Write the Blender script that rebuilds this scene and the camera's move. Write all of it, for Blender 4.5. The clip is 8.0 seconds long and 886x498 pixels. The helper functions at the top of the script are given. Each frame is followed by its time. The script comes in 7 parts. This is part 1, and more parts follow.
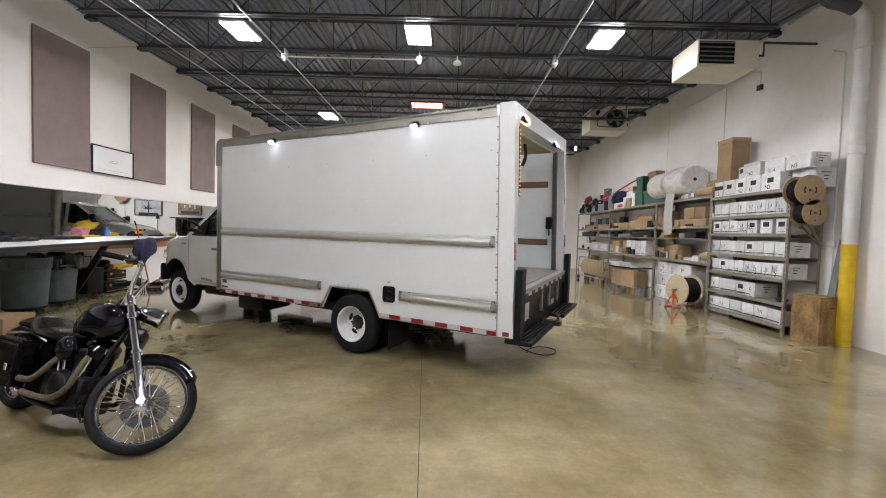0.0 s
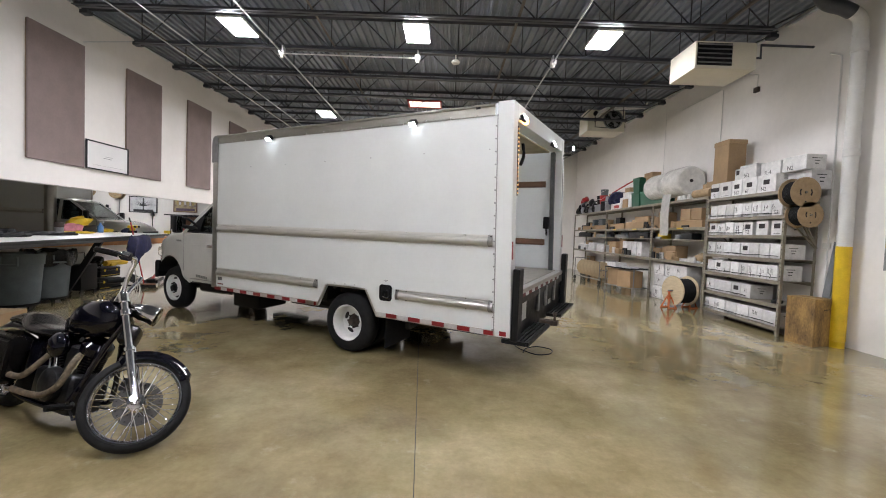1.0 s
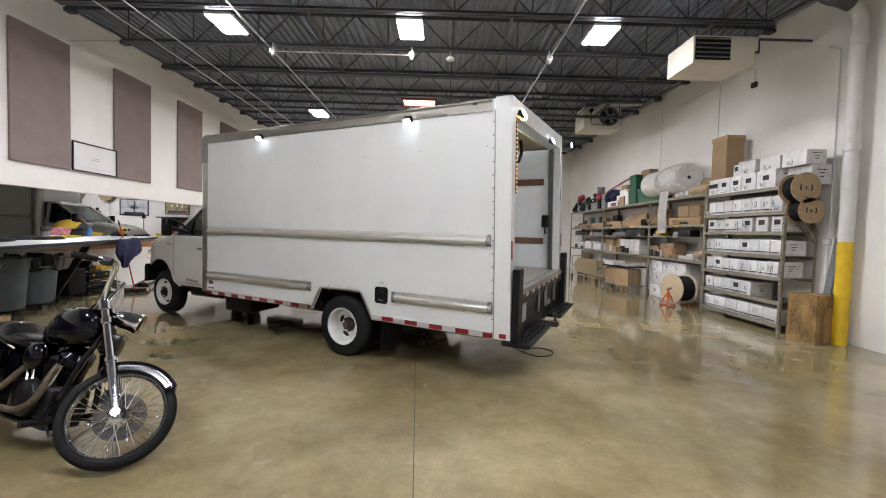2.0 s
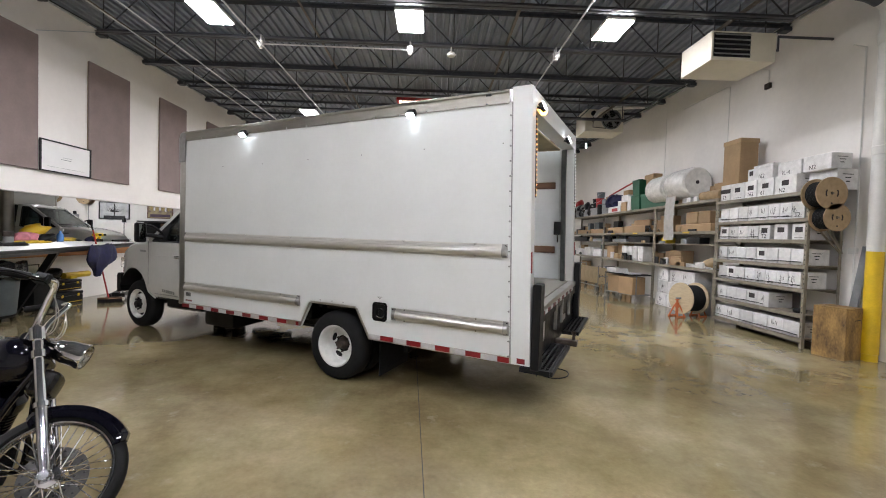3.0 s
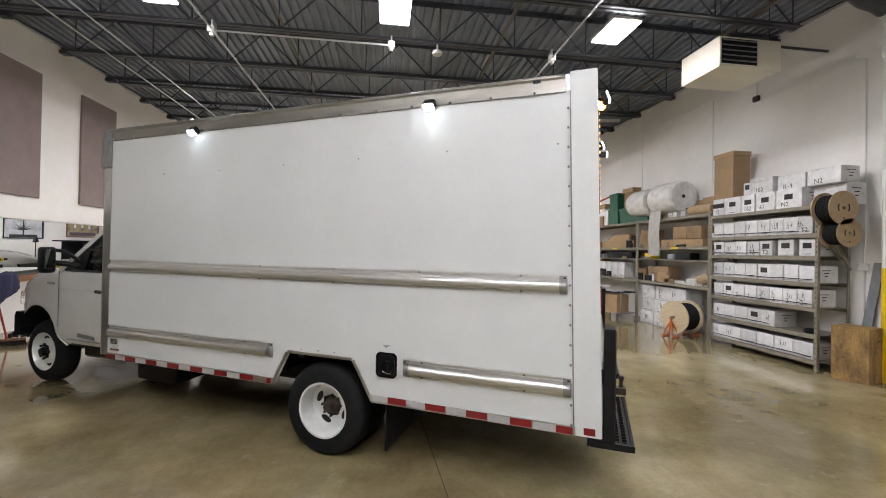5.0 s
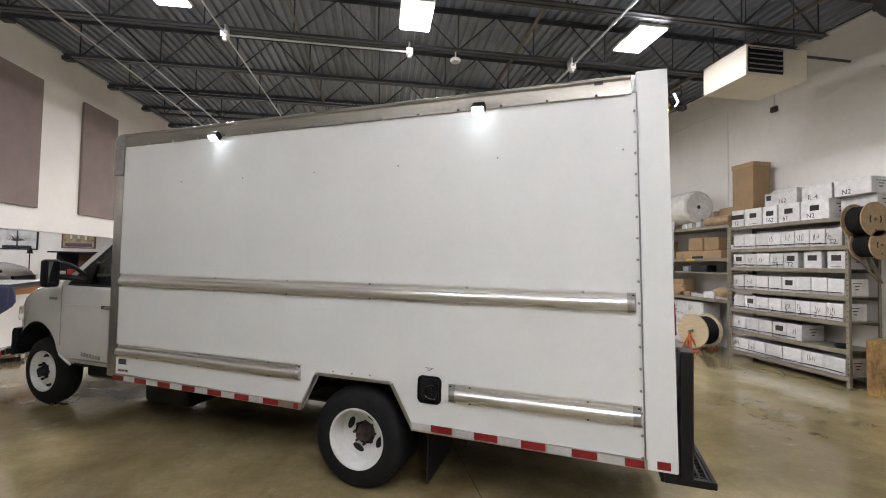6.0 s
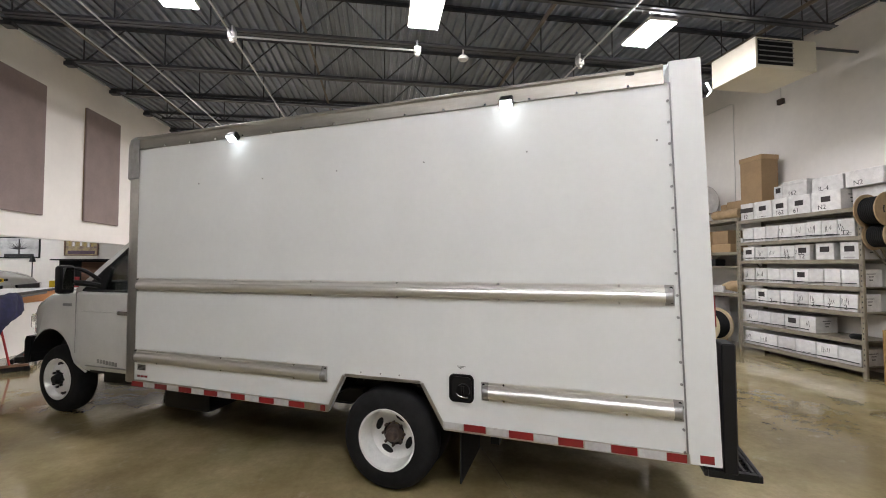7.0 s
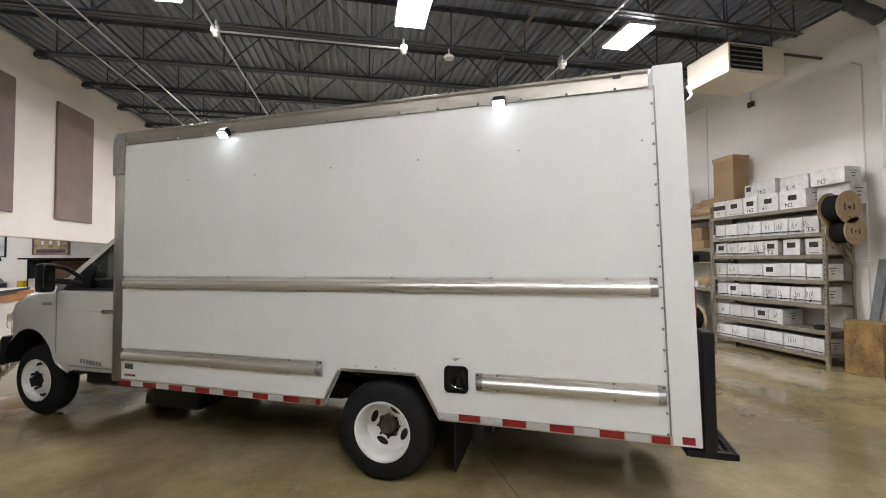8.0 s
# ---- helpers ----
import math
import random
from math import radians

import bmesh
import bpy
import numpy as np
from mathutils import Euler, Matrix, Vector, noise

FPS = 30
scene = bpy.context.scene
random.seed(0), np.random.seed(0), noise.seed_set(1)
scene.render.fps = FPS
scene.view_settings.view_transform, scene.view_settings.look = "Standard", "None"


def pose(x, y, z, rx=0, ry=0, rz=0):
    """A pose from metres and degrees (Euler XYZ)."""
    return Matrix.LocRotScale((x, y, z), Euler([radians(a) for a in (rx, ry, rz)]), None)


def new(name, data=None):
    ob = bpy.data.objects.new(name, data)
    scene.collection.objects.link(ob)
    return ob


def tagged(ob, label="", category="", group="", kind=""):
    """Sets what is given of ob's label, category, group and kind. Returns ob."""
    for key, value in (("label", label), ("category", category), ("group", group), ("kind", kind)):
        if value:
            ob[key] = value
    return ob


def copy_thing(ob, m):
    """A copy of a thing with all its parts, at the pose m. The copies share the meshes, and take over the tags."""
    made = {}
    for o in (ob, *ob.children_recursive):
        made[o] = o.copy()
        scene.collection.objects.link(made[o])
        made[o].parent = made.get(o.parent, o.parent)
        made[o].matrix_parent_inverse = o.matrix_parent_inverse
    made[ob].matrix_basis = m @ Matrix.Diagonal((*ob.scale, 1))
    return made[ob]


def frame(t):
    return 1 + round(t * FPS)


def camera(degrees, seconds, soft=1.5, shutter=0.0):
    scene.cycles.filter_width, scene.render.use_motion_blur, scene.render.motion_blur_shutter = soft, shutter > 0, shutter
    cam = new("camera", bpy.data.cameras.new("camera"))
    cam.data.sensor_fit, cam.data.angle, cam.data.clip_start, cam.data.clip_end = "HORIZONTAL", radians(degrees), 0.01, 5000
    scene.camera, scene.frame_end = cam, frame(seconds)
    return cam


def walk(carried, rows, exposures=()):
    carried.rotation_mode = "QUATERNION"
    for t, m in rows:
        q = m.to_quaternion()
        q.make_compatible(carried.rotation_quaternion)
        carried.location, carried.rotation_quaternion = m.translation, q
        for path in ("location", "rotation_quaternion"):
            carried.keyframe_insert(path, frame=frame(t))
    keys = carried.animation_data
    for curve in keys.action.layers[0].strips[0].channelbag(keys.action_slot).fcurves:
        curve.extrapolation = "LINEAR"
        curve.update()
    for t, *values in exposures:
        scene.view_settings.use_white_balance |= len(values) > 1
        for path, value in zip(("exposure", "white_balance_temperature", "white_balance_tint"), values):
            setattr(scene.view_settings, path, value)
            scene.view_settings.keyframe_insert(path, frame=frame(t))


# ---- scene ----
cam = camera(93.83, 8.0, soft=1.0)
PATH = [
    (0.0, 1.902, 1.651, 1.533, 0.95, -2.24, -1.78),
    (0.5, 1.899, 1.662, 1.525, 0.73, -2.43, -1.98),
    (1.0, 1.892, 1.667, 1.523, 0.47, -2.27, -2.25),
    (1.5, 1.887, 1.674, 1.520, 0.15, -2.45, -1.80),
    (3.0, 1.727, 2.327, 1.560, -1.29, -1.63, -1.81),
    (3.5, 1.511, 2.535, 1.575, -3.35, -1.38, -1.39),
    (4.0, 1.399, 2.778, 1.571, -5.52, -1.02, -1.06),
    (4.5, 1.341, 3.080, 1.615, -6.85, -0.39, -1.03),
    (6.0, 0.865, 3.581, 1.671, -8.49, 1.95, -1.09),
    (6.5, 0.785, 3.695, 1.659, -8.29, 2.19, -1.13),
    (7.0, 0.661, 3.651, 1.641, -8.72, 2.08, 0.09),
    (7.5, 0.566, 3.594, 1.626, -10.80, 1.93, 0.53),
    (8.0, 0.548, 3.592, 1.621, -11.47, 1.80, 0.37),
]
walk(cam, [(t, pose(x, y, z, 90 + pitch, roll, yaw)) for t, x, y, z, yaw, pitch, roll in PATH], [(0.0, 0.02, 6500, 10), (3.5, 0.0, 6500, 10), (4.5, -0.02, 6530, 10), (6.0, -0.07, 6680, 10), (8.0, -0.08, 6760, 10)])

# ---- light ----
world = bpy.data.worlds.new("world")
scene.world = world
world.use_nodes = True
world.node_tree.nodes["Background"].inputs[0].default_value = (0.5, 0.55, 0.6, 1)
world.node_tree.nodes["Background"].inputs[1].default_value = 0.02
LAMP_POWER = 164.0


# ---- materials ----
def material(name, color, rough=0.5, metal=0.0, vary=0.12, scale=6.0, bump=0.0, bump_scale=60.0, color2=None,
             coat=0.0, emit=0.0, rough_vary=0.0, per_object=0.0, stretch=None, detail=6.0, spec=0.5):
    """A principled surface with stains at one scale, grain at another, and a fine relief."""
    m = bpy.data.materials.new(name)
    m.use_nodes = True
    nt = m.node_tree
    b = nt.nodes["Principled BSDF"]
    b.inputs["Roughness"].default_value = rough
    b.inputs["Metallic"].default_value = metal
    b.inputs["Specular IOR Level"].default_value = spec
    b.inputs["Coat Weight"].default_value = coat
    b.inputs["Coat Roughness"].default_value = 0.05
    c2 = color2 or tuple(v * (1 - 2.2 * vary) for v in color)
    tc = nt.nodes.new("ShaderNodeTexCoord")
    src = tc.outputs["Object"]
    if stretch:
        mp = nt.nodes.new("ShaderNodeMapping")
        mp.inputs["Scale"].default_value = stretch
        nt.links.new(src, mp.inputs["Vector"])
        src = mp.outputs["Vector"]
    n1 = nt.nodes.new("ShaderNodeTexNoise")
    n1.inputs["Scale"].default_value = scale
    n1.inputs["Detail"].default_value = detail
    n2 = nt.nodes.new("ShaderNodeTexNoise")
    n2.inputs["Scale"].default_value = scale * 9
    n2.inputs["Detail"].default_value = 4
    nt.links.new(src, n1.inputs["Vector"])
    nt.links.new(src, n2.inputs["Vector"])
    add = nt.nodes.new("ShaderNodeMix")
    add.inputs[0].default_value = 0.3
    nt.links.new(n1.outputs["Fac"], add.inputs[2])
    nt.links.new(n2.outputs["Fac"], add.inputs[3])
    ramp = nt.nodes.new("ShaderNodeValToRGB")
    ramp.color_ramp.elements[0].position, ramp.color_ramp.elements[1].position = 0.32, 0.68
    ramp.color_ramp.elements[0].color = (*c2, 1)
    ramp.color_ramp.elements[1].color = (*color, 1)
    nt.links.new(add.outputs[0], ramp.inputs["Fac"])
    out = ramp.outputs["Color"]
    if per_object:
        info = nt.nodes.new("ShaderNodeObjectInfo")
        hsv = nt.nodes.new("ShaderNodeHueSaturation")
        mr = nt.nodes.new("ShaderNodeMapRange")
        mr.inputs["To Min"].default_value, mr.inputs["To Max"].default_value = 1 - per_object, 1 + per_object
        nt.links.new(info.outputs["Random"], mr.inputs["Value"])
        nt.links.new(mr.outputs["Result"], hsv.inputs["Value"])
        nt.links.new(out, hsv.inputs["Color"])
        out = hsv.outputs["Color"]
    nt.links.new(out, b.inputs["Base Color"])
    if rough_vary:
        mr = nt.nodes.new("ShaderNodeMapRange")
        mr.inputs["From Min"].default_value, mr.inputs["From Max"].default_value = 0.3, 0.7
        mr.inputs["To Min"].default_value, mr.inputs["To Max"].default_value = max(0.02, rough - rough_vary), rough + rough_vary
        nt.links.new(add.outputs[0], mr.inputs["Value"])
        nt.links.new(mr.outputs["Result"], b.inputs["Roughness"])
    if bump:
        n3 = nt.nodes.new("ShaderNodeTexNoise")
        n3.inputs["Scale"].default_value = bump_scale
        n3.inputs["Detail"].default_value = 5
        nt.links.new(src, n3.inputs["Vector"])
        bp = nt.nodes.new("ShaderNodeBump")
        bp.inputs["Strength"].default_value = bump
        bp.inputs["Distance"].default_value = 0.01
        nt.links.new(n3.outputs["Fac"], bp.inputs["Height"])
        nt.links.new(bp.outputs["Normal"], b.inputs["Normal"])
    if emit:
        b.inputs["Emission Color"].default_value = (*color, 1)
        b.inputs["Emission Strength"].default_value = emit
    return m


def glass(name, color=(0.9, 0.95, 0.93), rough=0.02):
    m = bpy.data.materials.new(name)
    m.use_nodes = True
    b = m.node_tree.nodes["Principled BSDF"]
    b.inputs["Base Color"].default_value = (*color, 1)
    b.inputs["Transmission Weight"].default_value = 1.0
    b.inputs["Roughness"].default_value = rough
    b.inputs["IOR"].default_value = 1.2
    return m


WALL = material("painted wall", (0.79, 0.76, 0.72), 0.6, vary=0.05, scale=1.2, bump=0.08, bump_scale=90)
PINK_WALL = material("upper wall paint", (0.84, 0.8, 0.755), 0.6, vary=0.04, scale=1.0, bump=0.08, bump_scale=90)


def polished_floor():
    """Stained, sealed concrete: broad clouds, finer mottling, sparse pale scuffs, and an uneven gloss."""
    m = bpy.data.materials.new("stained polished concrete")
    m.use_nodes = True
    nt = m.node_tree
    b = nt.nodes["Principled BSDF"]
    tc = nt.nodes.new("ShaderNodeTexCoord")

    def cloud(scale, detail, rough, warp=0.0):
        n = nt.nodes.new("ShaderNodeTexNoise")
        n.inputs["Scale"].default_value, n.inputs["Detail"].default_value = scale, detail
        n.inputs["Roughness"].default_value, n.inputs["Distortion"].default_value = rough, warp
        nt.links.new(tc.outputs["Object"], n.inputs["Vector"])
        return n.outputs["Fac"]

    def ramp(src, stops):
        r = nt.nodes.new("ShaderNodeValToRGB")
        while len(r.color_ramp.elements) < len(stops):
            r.color_ramp.elements.new(0.5)
        for e, (p, c) in zip(r.color_ramp.elements, stops):
            e.position, e.color = p, (*c, 1)
        nt.links.new(src, r.inputs["Fac"])
        return r.outputs["Color"]

    def mix(kind, fac, a, c):
        x = nt.nodes.new("ShaderNodeMix")
        x.data_type, x.blend_type = "RGBA", kind
        if isinstance(fac, float):
            x.inputs[0].default_value = fac
        else:
            nt.links.new(fac, x.inputs[0])
        nt.links.new(a, x.inputs[6])
        nt.links.new(c, x.inputs[7])
        return x.outputs[2]

    broad = ramp(cloud(0.5, 6, 0.58), [(0.36, (0.17, 0.132, 0.066)), (0.52, (0.258, 0.207, 0.11)), (0.66, (0.35, 0.29, 0.17))])
    mottle = ramp(cloud(2.8, 10, 0.66), [(0.36, (0.36, 0.34, 0.3)), (0.5, (0.5, 0.5, 0.5)), (0.64, (0.64, 0.65, 0.68))])
    grain = ramp(cloud(26, 6, 0.7), [(0.3, (0.42, 0.42, 0.42)), (0.7, (0.58, 0.58, 0.58))])
    col = mix("OVERLAY", 0.32, broad, mottle)
    fine = ramp(cloud(9.0, 8, 0.72), [(0.34, (0.36, 0.35, 0.33)), (0.5, (0.5, 0.5, 0.5)), (0.66, (0.62, 0.63, 0.64))])
    col = mix("OVERLAY", 0.24, col, fine)
    col = mix("OVERLAY", 0.6, col, grain)
    scuff = ramp(cloud(3.2, 8, 0.7), [(0.6, (0, 0, 0)), (0.78, (0.6, 0.6, 0.6))])
    pale = nt.nodes.new("ShaderNodeRGB")
    pale.outputs[0].default_value = (0.42, 0.38, 0.29, 1)
    col = mix("MIX", scuff, col, pale.outputs[0])
    # hairline scratches in two directions
    for angle, stretch in ((25, (0.9, 26, 1)), (-50, (0.8, 30, 1))):
        mp = nt.nodes.new("ShaderNodeMapping")
        mp.inputs["Rotation"].default_value = (0, 0, radians(angle))
        mp.inputs["Scale"].default_value = stretch
        nt.links.new(tc.outputs["Object"], mp.inputs["Vector"])
        n = nt.nodes.new("ShaderNodeTexNoise")
        n.inputs["Scale"].default_value, n.inputs["Detail"].default_value, n.inputs["Roughness"].default_value = 2.2, 7, 0.7
        nt.links.new(mp.outputs["Vector"], n.inputs["Vector"])
        col = mix("MIX", ramp(n.outputs["Fac"], [(0.665, (0, 0, 0)), (0.72, (0.5, 0.5, 0.5))]), col, pale.outputs[0])
    green = ramp(cloud(0.9, 5, 0.6, 0.6), [(0.45, (0.5, 0.5, 0.5)), (0.7, (0.46, 0.5, 0.49))])
    col = mix("OVERLAY", 0.8, col, green)
    nt.links.new(col, b.inputs["Base Color"])
    mr = nt.nodes.new("ShaderNodeMapRange")
    mr.inputs["From Min"].default_value, mr.inputs["From Max"].default_value = 0.35, 0.65
    mr.inputs["To Min"].default_value, mr.inputs["To Max"].default_value = 0.08, 0.13
    nt.links.new(cloud(0.7, 3, 0.5), mr.inputs["Value"])
    nt.links.new(mr.outputs["Result"], b.inputs["Roughness"])
    b.inputs["Specular IOR Level"].default_value = 0.5
    b.inputs["Coat Weight"].default_value = 0.2
    b.inputs["Coat IOR"].default_value = 1.5
    b.inputs["Coat Roughness"].default_value = 0.1
    return m


FLOOR = polished_floor()
JOINT = material("joint filler", (0.03, 0.027, 0.02), 0.8)
DECK = material("dark deck paint", (0.21, 0.233, 0.28), 0.45, vary=0.15, scale=2)
STEEL_DARK = material("dark joist paint", (0.056, 0.06, 0.071), 0.42, vary=0.18, scale=5)
STEEL_BROWN = material("primed bridging steel", (0.17, 0.14, 0.115), 0.6, vary=0.2, scale=8)
CONDUIT = material("galvanised conduit", (0.6, 0.61, 0.62), 0.35, 0.8, vary=0.1, scale=10)
PANEL = material("mauve acoustic fabric", (0.265, 0.205, 0.19), 0.95, vary=0.08, scale=3, bump=0.3, bump_scale=400)
LAMP = material("lamp diffuser", (0.97, 0.97, 1.03), 0.5, vary=0.0, emit=LAMP_POWER)
WHITE = material("white box paint", (0.662, 0.676, 0.668), 0.36, vary=0.035, scale=2.5)
CABWHITE = material("white cab paint", (0.62, 0.62, 0.6), 0.2, vary=0.05, scale=3, coat=0.7)
CASTALU = material("cast aluminium", (0.42, 0.41, 0.4), 0.42, 0.85, vary=0.15, scale=25)
ALU = material("brushed aluminium", (0.68, 0.665, 0.63), 0.37, 0.95, vary=0.025, scale=1.5, stretch=(0.25, 1, 1), detail=3)
RIMALU = material("bright wheel steel", (0.82, 0.82, 0.81), 0.32, 0.3, vary=0.08, scale=12)
ALUDULL = material("dull grey aluminium", (0.46, 0.445, 0.41), 0.32, 0.9, vary=0.12, scale=4)
# Darker than ALU: the dark ceiling's reflection is put into the colour.
RAILTOP = material("roof rail darkened for reflected ceiling", (0.36, 0.34, 0.3), 0.48, 0.9, vary=0.1, scale=5, stretch=(0.3, 1, 2))
CAPGREY = material("grey rail end cap", (0.3, 0.3, 0.3), 0.4, 0.6, vary=0.15, scale=20)
BLACK = material("black paint", (0.01, 0.01, 0.011), 0.45, spec=0.25, vary=0.2, scale=12, rough_vary=0.1)
RUBBER = material("tyre rubber", (0.011, 0.011, 0.012), 0.75, spec=0.25, vary=0.25, scale=15, bump=0.15, bump_scale=120)
PLASTIC = material("black plastic", (0.008, 0.008, 0.009), 0.4, spec=0.15, vary=0.2, scale=20)
RIMWHITE = material("white wheel paint", (0.72, 0.72, 0.7), 0.35, vary=0.1, scale=8)
HUB = material("rusty hub", (0.07, 0.047, 0.037), 0.75, vary=0.3, scale=30, bump=0.3)
BRAID = material("braided steel cable", (0.42, 0.4, 0.36), 0.4, 0.7, vary=0.2, scale=60)
DISC = material("drilled disc steel", (0.07, 0.068, 0.066), 0.42, 0.9, vary=0.15, scale=40)
SLIDER = material("polished fork alloy", (0.62, 0.62, 0.65), 0.08, 0.95, vary=0.1, scale=20)
CHROME = material("chrome", (0.85, 0.85, 0.87), 0.07, 1.0, vary=0.03, scale=10)
RED = material("red reflective tape", (0.22, 0.01, 0.014), 0.35, vary=0.1, scale=40)
TAPEWHITE = material("white reflective tape", (0.5, 0.5, 0.5), 0.35, vary=0.08, scale=40)
GLASS = glass("tinted window glass", (0.45, 0.52, 0.5))
LENS = glass("clear lamp lens", (0.95, 0.95, 0.95), 0.05)
WOOD = material("brown slat wood", (0.2, 0.105, 0.06), 0.6, vary=0.25, scale=4, stretch=(0.3, 4, 4))
ORANGEWOOD = material("orange varnished wood", (0.5, 0.22, 0.08), 0.5, vary=0.15, scale=4, stretch=(2, 0.4, 3))
PLY = material("weathered plywood", (0.43, 0.26, 0.085), 0.75, vary=0.25, scale=3.2, color2=(0.06, 0.033, 0.015), stretch=(1.6, 1.6, 0.8), bump=0.2, detail=9)
SPOOLWOOD = material("pale spool wood", (0.62, 0.5, 0.32), 0.7, vary=0.12, scale=6, stretch=(4, 1, 1))
FIBRE = material("brown fibreboard", (0.42, 0.3, 0.17), 0.75, vary=0.15, scale=12)
CARD = material("brown cardboard", (0.36, 0.24, 0.13), 0.8, vary=0.1, scale=4, per_object=0.18)
WHITEBOX = material("white carton", (0.71, 0.7, 0.69), 0.7, vary=0.15, scale=9, per_object=0.13, detail=9)
INK = material("black marker ink", (0.02, 0.02, 0.022), 0.6)
SHELF = material("grey beige shelf steel", (0.255, 0.225, 0.17), 0.5, 0.1, vary=0.15, scale=8)
YELLOW = material("yellow paint", (0.75, 0.5, 0.015), 0.4, vary=0.12, scale=6)
ORANGE = material("orange jack paint", (0.62, 0.14, 0.03), 0.5, vary=0.15, scale=14)
PIPEWHITE = material("white painted pipe", (0.68, 0.67, 0.64), 0.5, vary=0.07, scale=4)
HEATER = material("cream heater enamel", (0.68, 0.64, 0.53), 0.4, vary=0.05, scale=3)
BINGREY = material("grey bin plastic", (0.125, 0.152, 0.165), 0.5, vary=0.15, scale=6)
BAG = material("black bin bag", (0.012, 0.012, 0.013), 0.22, vary=0.1, scale=10, bump=0.6, bump_scale=25)
MOTOBLACK = material("gloss black enamel", (0.003, 0.003, 0.006), 0.03, vary=0.1, scale=10, coat=0.0, spec=0.4)
LEATHER = material("black leather", (0.006, 0.0055, 0.0055), 0.2, spec=0.3, vary=0.2, scale=20, bump=0.06, bump_scale=180)
ENGINE = material("grey engine metal", (0.035, 0.035, 0.038), 0.4, 0.8, vary=0.3, scale=30)
WRAP = material("tan exhaust wrap", (0.15, 0.112, 0.072), 0.85, vary=0.35, scale=40, bump=0.4, bump_scale=150)
BUBBLE = material("cloudy bubble wrap", (0.74, 0.725, 0.69), 0.26, vary=0.13, scale=9, bump=0.6, bump_scale=70)
BUBBLE_FILM = material("single layer of bubble wrap", (0.78, 0.765, 0.73), 0.26, vary=0.1, scale=9, bump=0.6, bump_scale=70)
BUBBLE_FILM.node_tree.nodes["Principled BSDF"].inputs["Alpha"].default_value = 0.5
GREEN = material("green tote plastic", (0.015, 0.1, 0.055), 0.4, vary=0.12, scale=6)
BLUE = material("blue fabric", (0.008, 0.009, 0.055), 0.85, vary=0.3, scale=12, bump=0.3)
REDP = material("red plastic", (0.4, 0.02, 0.02), 0.45, vary=0.12, scale=9)
GREYP = material("grey plastic", (0.25, 0.26, 0.27), 0.5, vary=0.15, scale=9)
PINK = material("pink cloth", (0.6, 0.22, 0.26), 0.85, vary=0.2, scale=12)
ROOFGLOW = material("rooflight glow", (1.0, 0.8, 0.66), 0.5, vary=0, emit=2.5)
GREYPRINT = material("black and white print", (0.62, 0.62, 0.62), 0.5, vary=0.1, scale=5, color2=(0.3, 0.3, 0.31))
COLOURPRINT = material("colour print", (0.6, 0.48, 0.2), 0.5, vary=0.1, scale=6, color2=(0.09, 0.05, 0.09))
BOTTLE = material("blue liquid bottle", (0.1, 0.25, 0.55), 0.2, vary=0.1, scale=10)
SHEET = material("white drawing sheet", (0.78, 0.76, 0.74), 0.5, vary=0.03, scale=4)
BENCHTOP = material("white laminate", (0.82, 0.81, 0.79), 0.35, vary=0.06, scale=3)


# ---- builders ----
def box(bm, x0, x1, y0, y1, z0, z1, bevel=0.0, seg=1):
    r = bmesh.ops.create_cube(bm, size=1.0, matrix=Matrix.Translation(((x0 + x1) / 2, (y0 + y1) / 2, (z0 + z1) / 2)) @ Matrix.Diagonal((abs(x1 - x0), abs(y1 - y0), abs(z1 - z0), 1)))
    if bevel:
        es = list({e for v in r["verts"] for e in v.link_edges})
        bmesh.ops.bevel(bm, geom=es, offset=bevel, segments=seg, affect="EDGES", profile=0.6)
    return bm


def cyl(bm, p0, p1, r0, r1=None, seg=16, caps=True):
    p0, p1 = Vector(p0), Vector(p1)
    d = p1 - p0
    m = Matrix.Translation((p0 + p1) / 2) @ d.to_track_quat("Z", "Y").to_matrix().to_4x4()
    bmesh.ops.create_cone(bm, cap_ends=caps, segments=seg, radius1=r0, radius2=r0 if r1 is None else r1, depth=d.length, matrix=m)
    return bm


def lathe(bm, profile, m=None, seg=32, close=False):
    """Turns (radius, height) pairs round z, then lays the shape by m."""
    m = m or Matrix()
    rings = []
    for r, h in profile:
        rings.append([bm.verts.new(m @ Vector((r * math.cos(2 * math.pi * i / seg), r * math.sin(2 * math.pi * i / seg), h))) for i in range(seg)] if r > 1e-5 else [bm.verts.new(m @ Vector((0, 0, h)))])
    pairs = list(zip(rings, rings[1:])) + ([(rings[-1], rings[0])] if close else [])
    for a, b in pairs:
        for i in range(seg):
            j = (i + 1) % seg
            if len(a) == 1 and len(b) == 1:
                continue
            if len(a) == 1:
                bm.faces.new((a[0], b[j], b[i]))
            elif len(b) == 1:
                bm.faces.new((a[i], a[j], b[0]))
            else:
                bm.faces.new((a[i], a[j], b[j], b[i]))
    return bm


def prism(bm, poly, axis, a, b):
    """A polygon of pairs pulled along an axis from a to b. Pairs are (y, z) for x, (x, z) for y, (x, y) for z."""
    def at(p, k):
        return {"x": (k, p[0], p[1]), "y": (p[0], k, p[1]), "z": (p[0], p[1], k)}[axis]
    va = [bm.verts.new(at(p, a)) for p in poly]
    vb = [bm.verts.new(at(p, b)) for p in poly]
    n = len(poly)
    bm.faces.new(va)
    bm.faces.new(vb[::-1])
    for i in range(n):
        bm.faces.new((va[i], vb[i], vb[(i + 1) % n], va[(i + 1) % n]))
    return bm


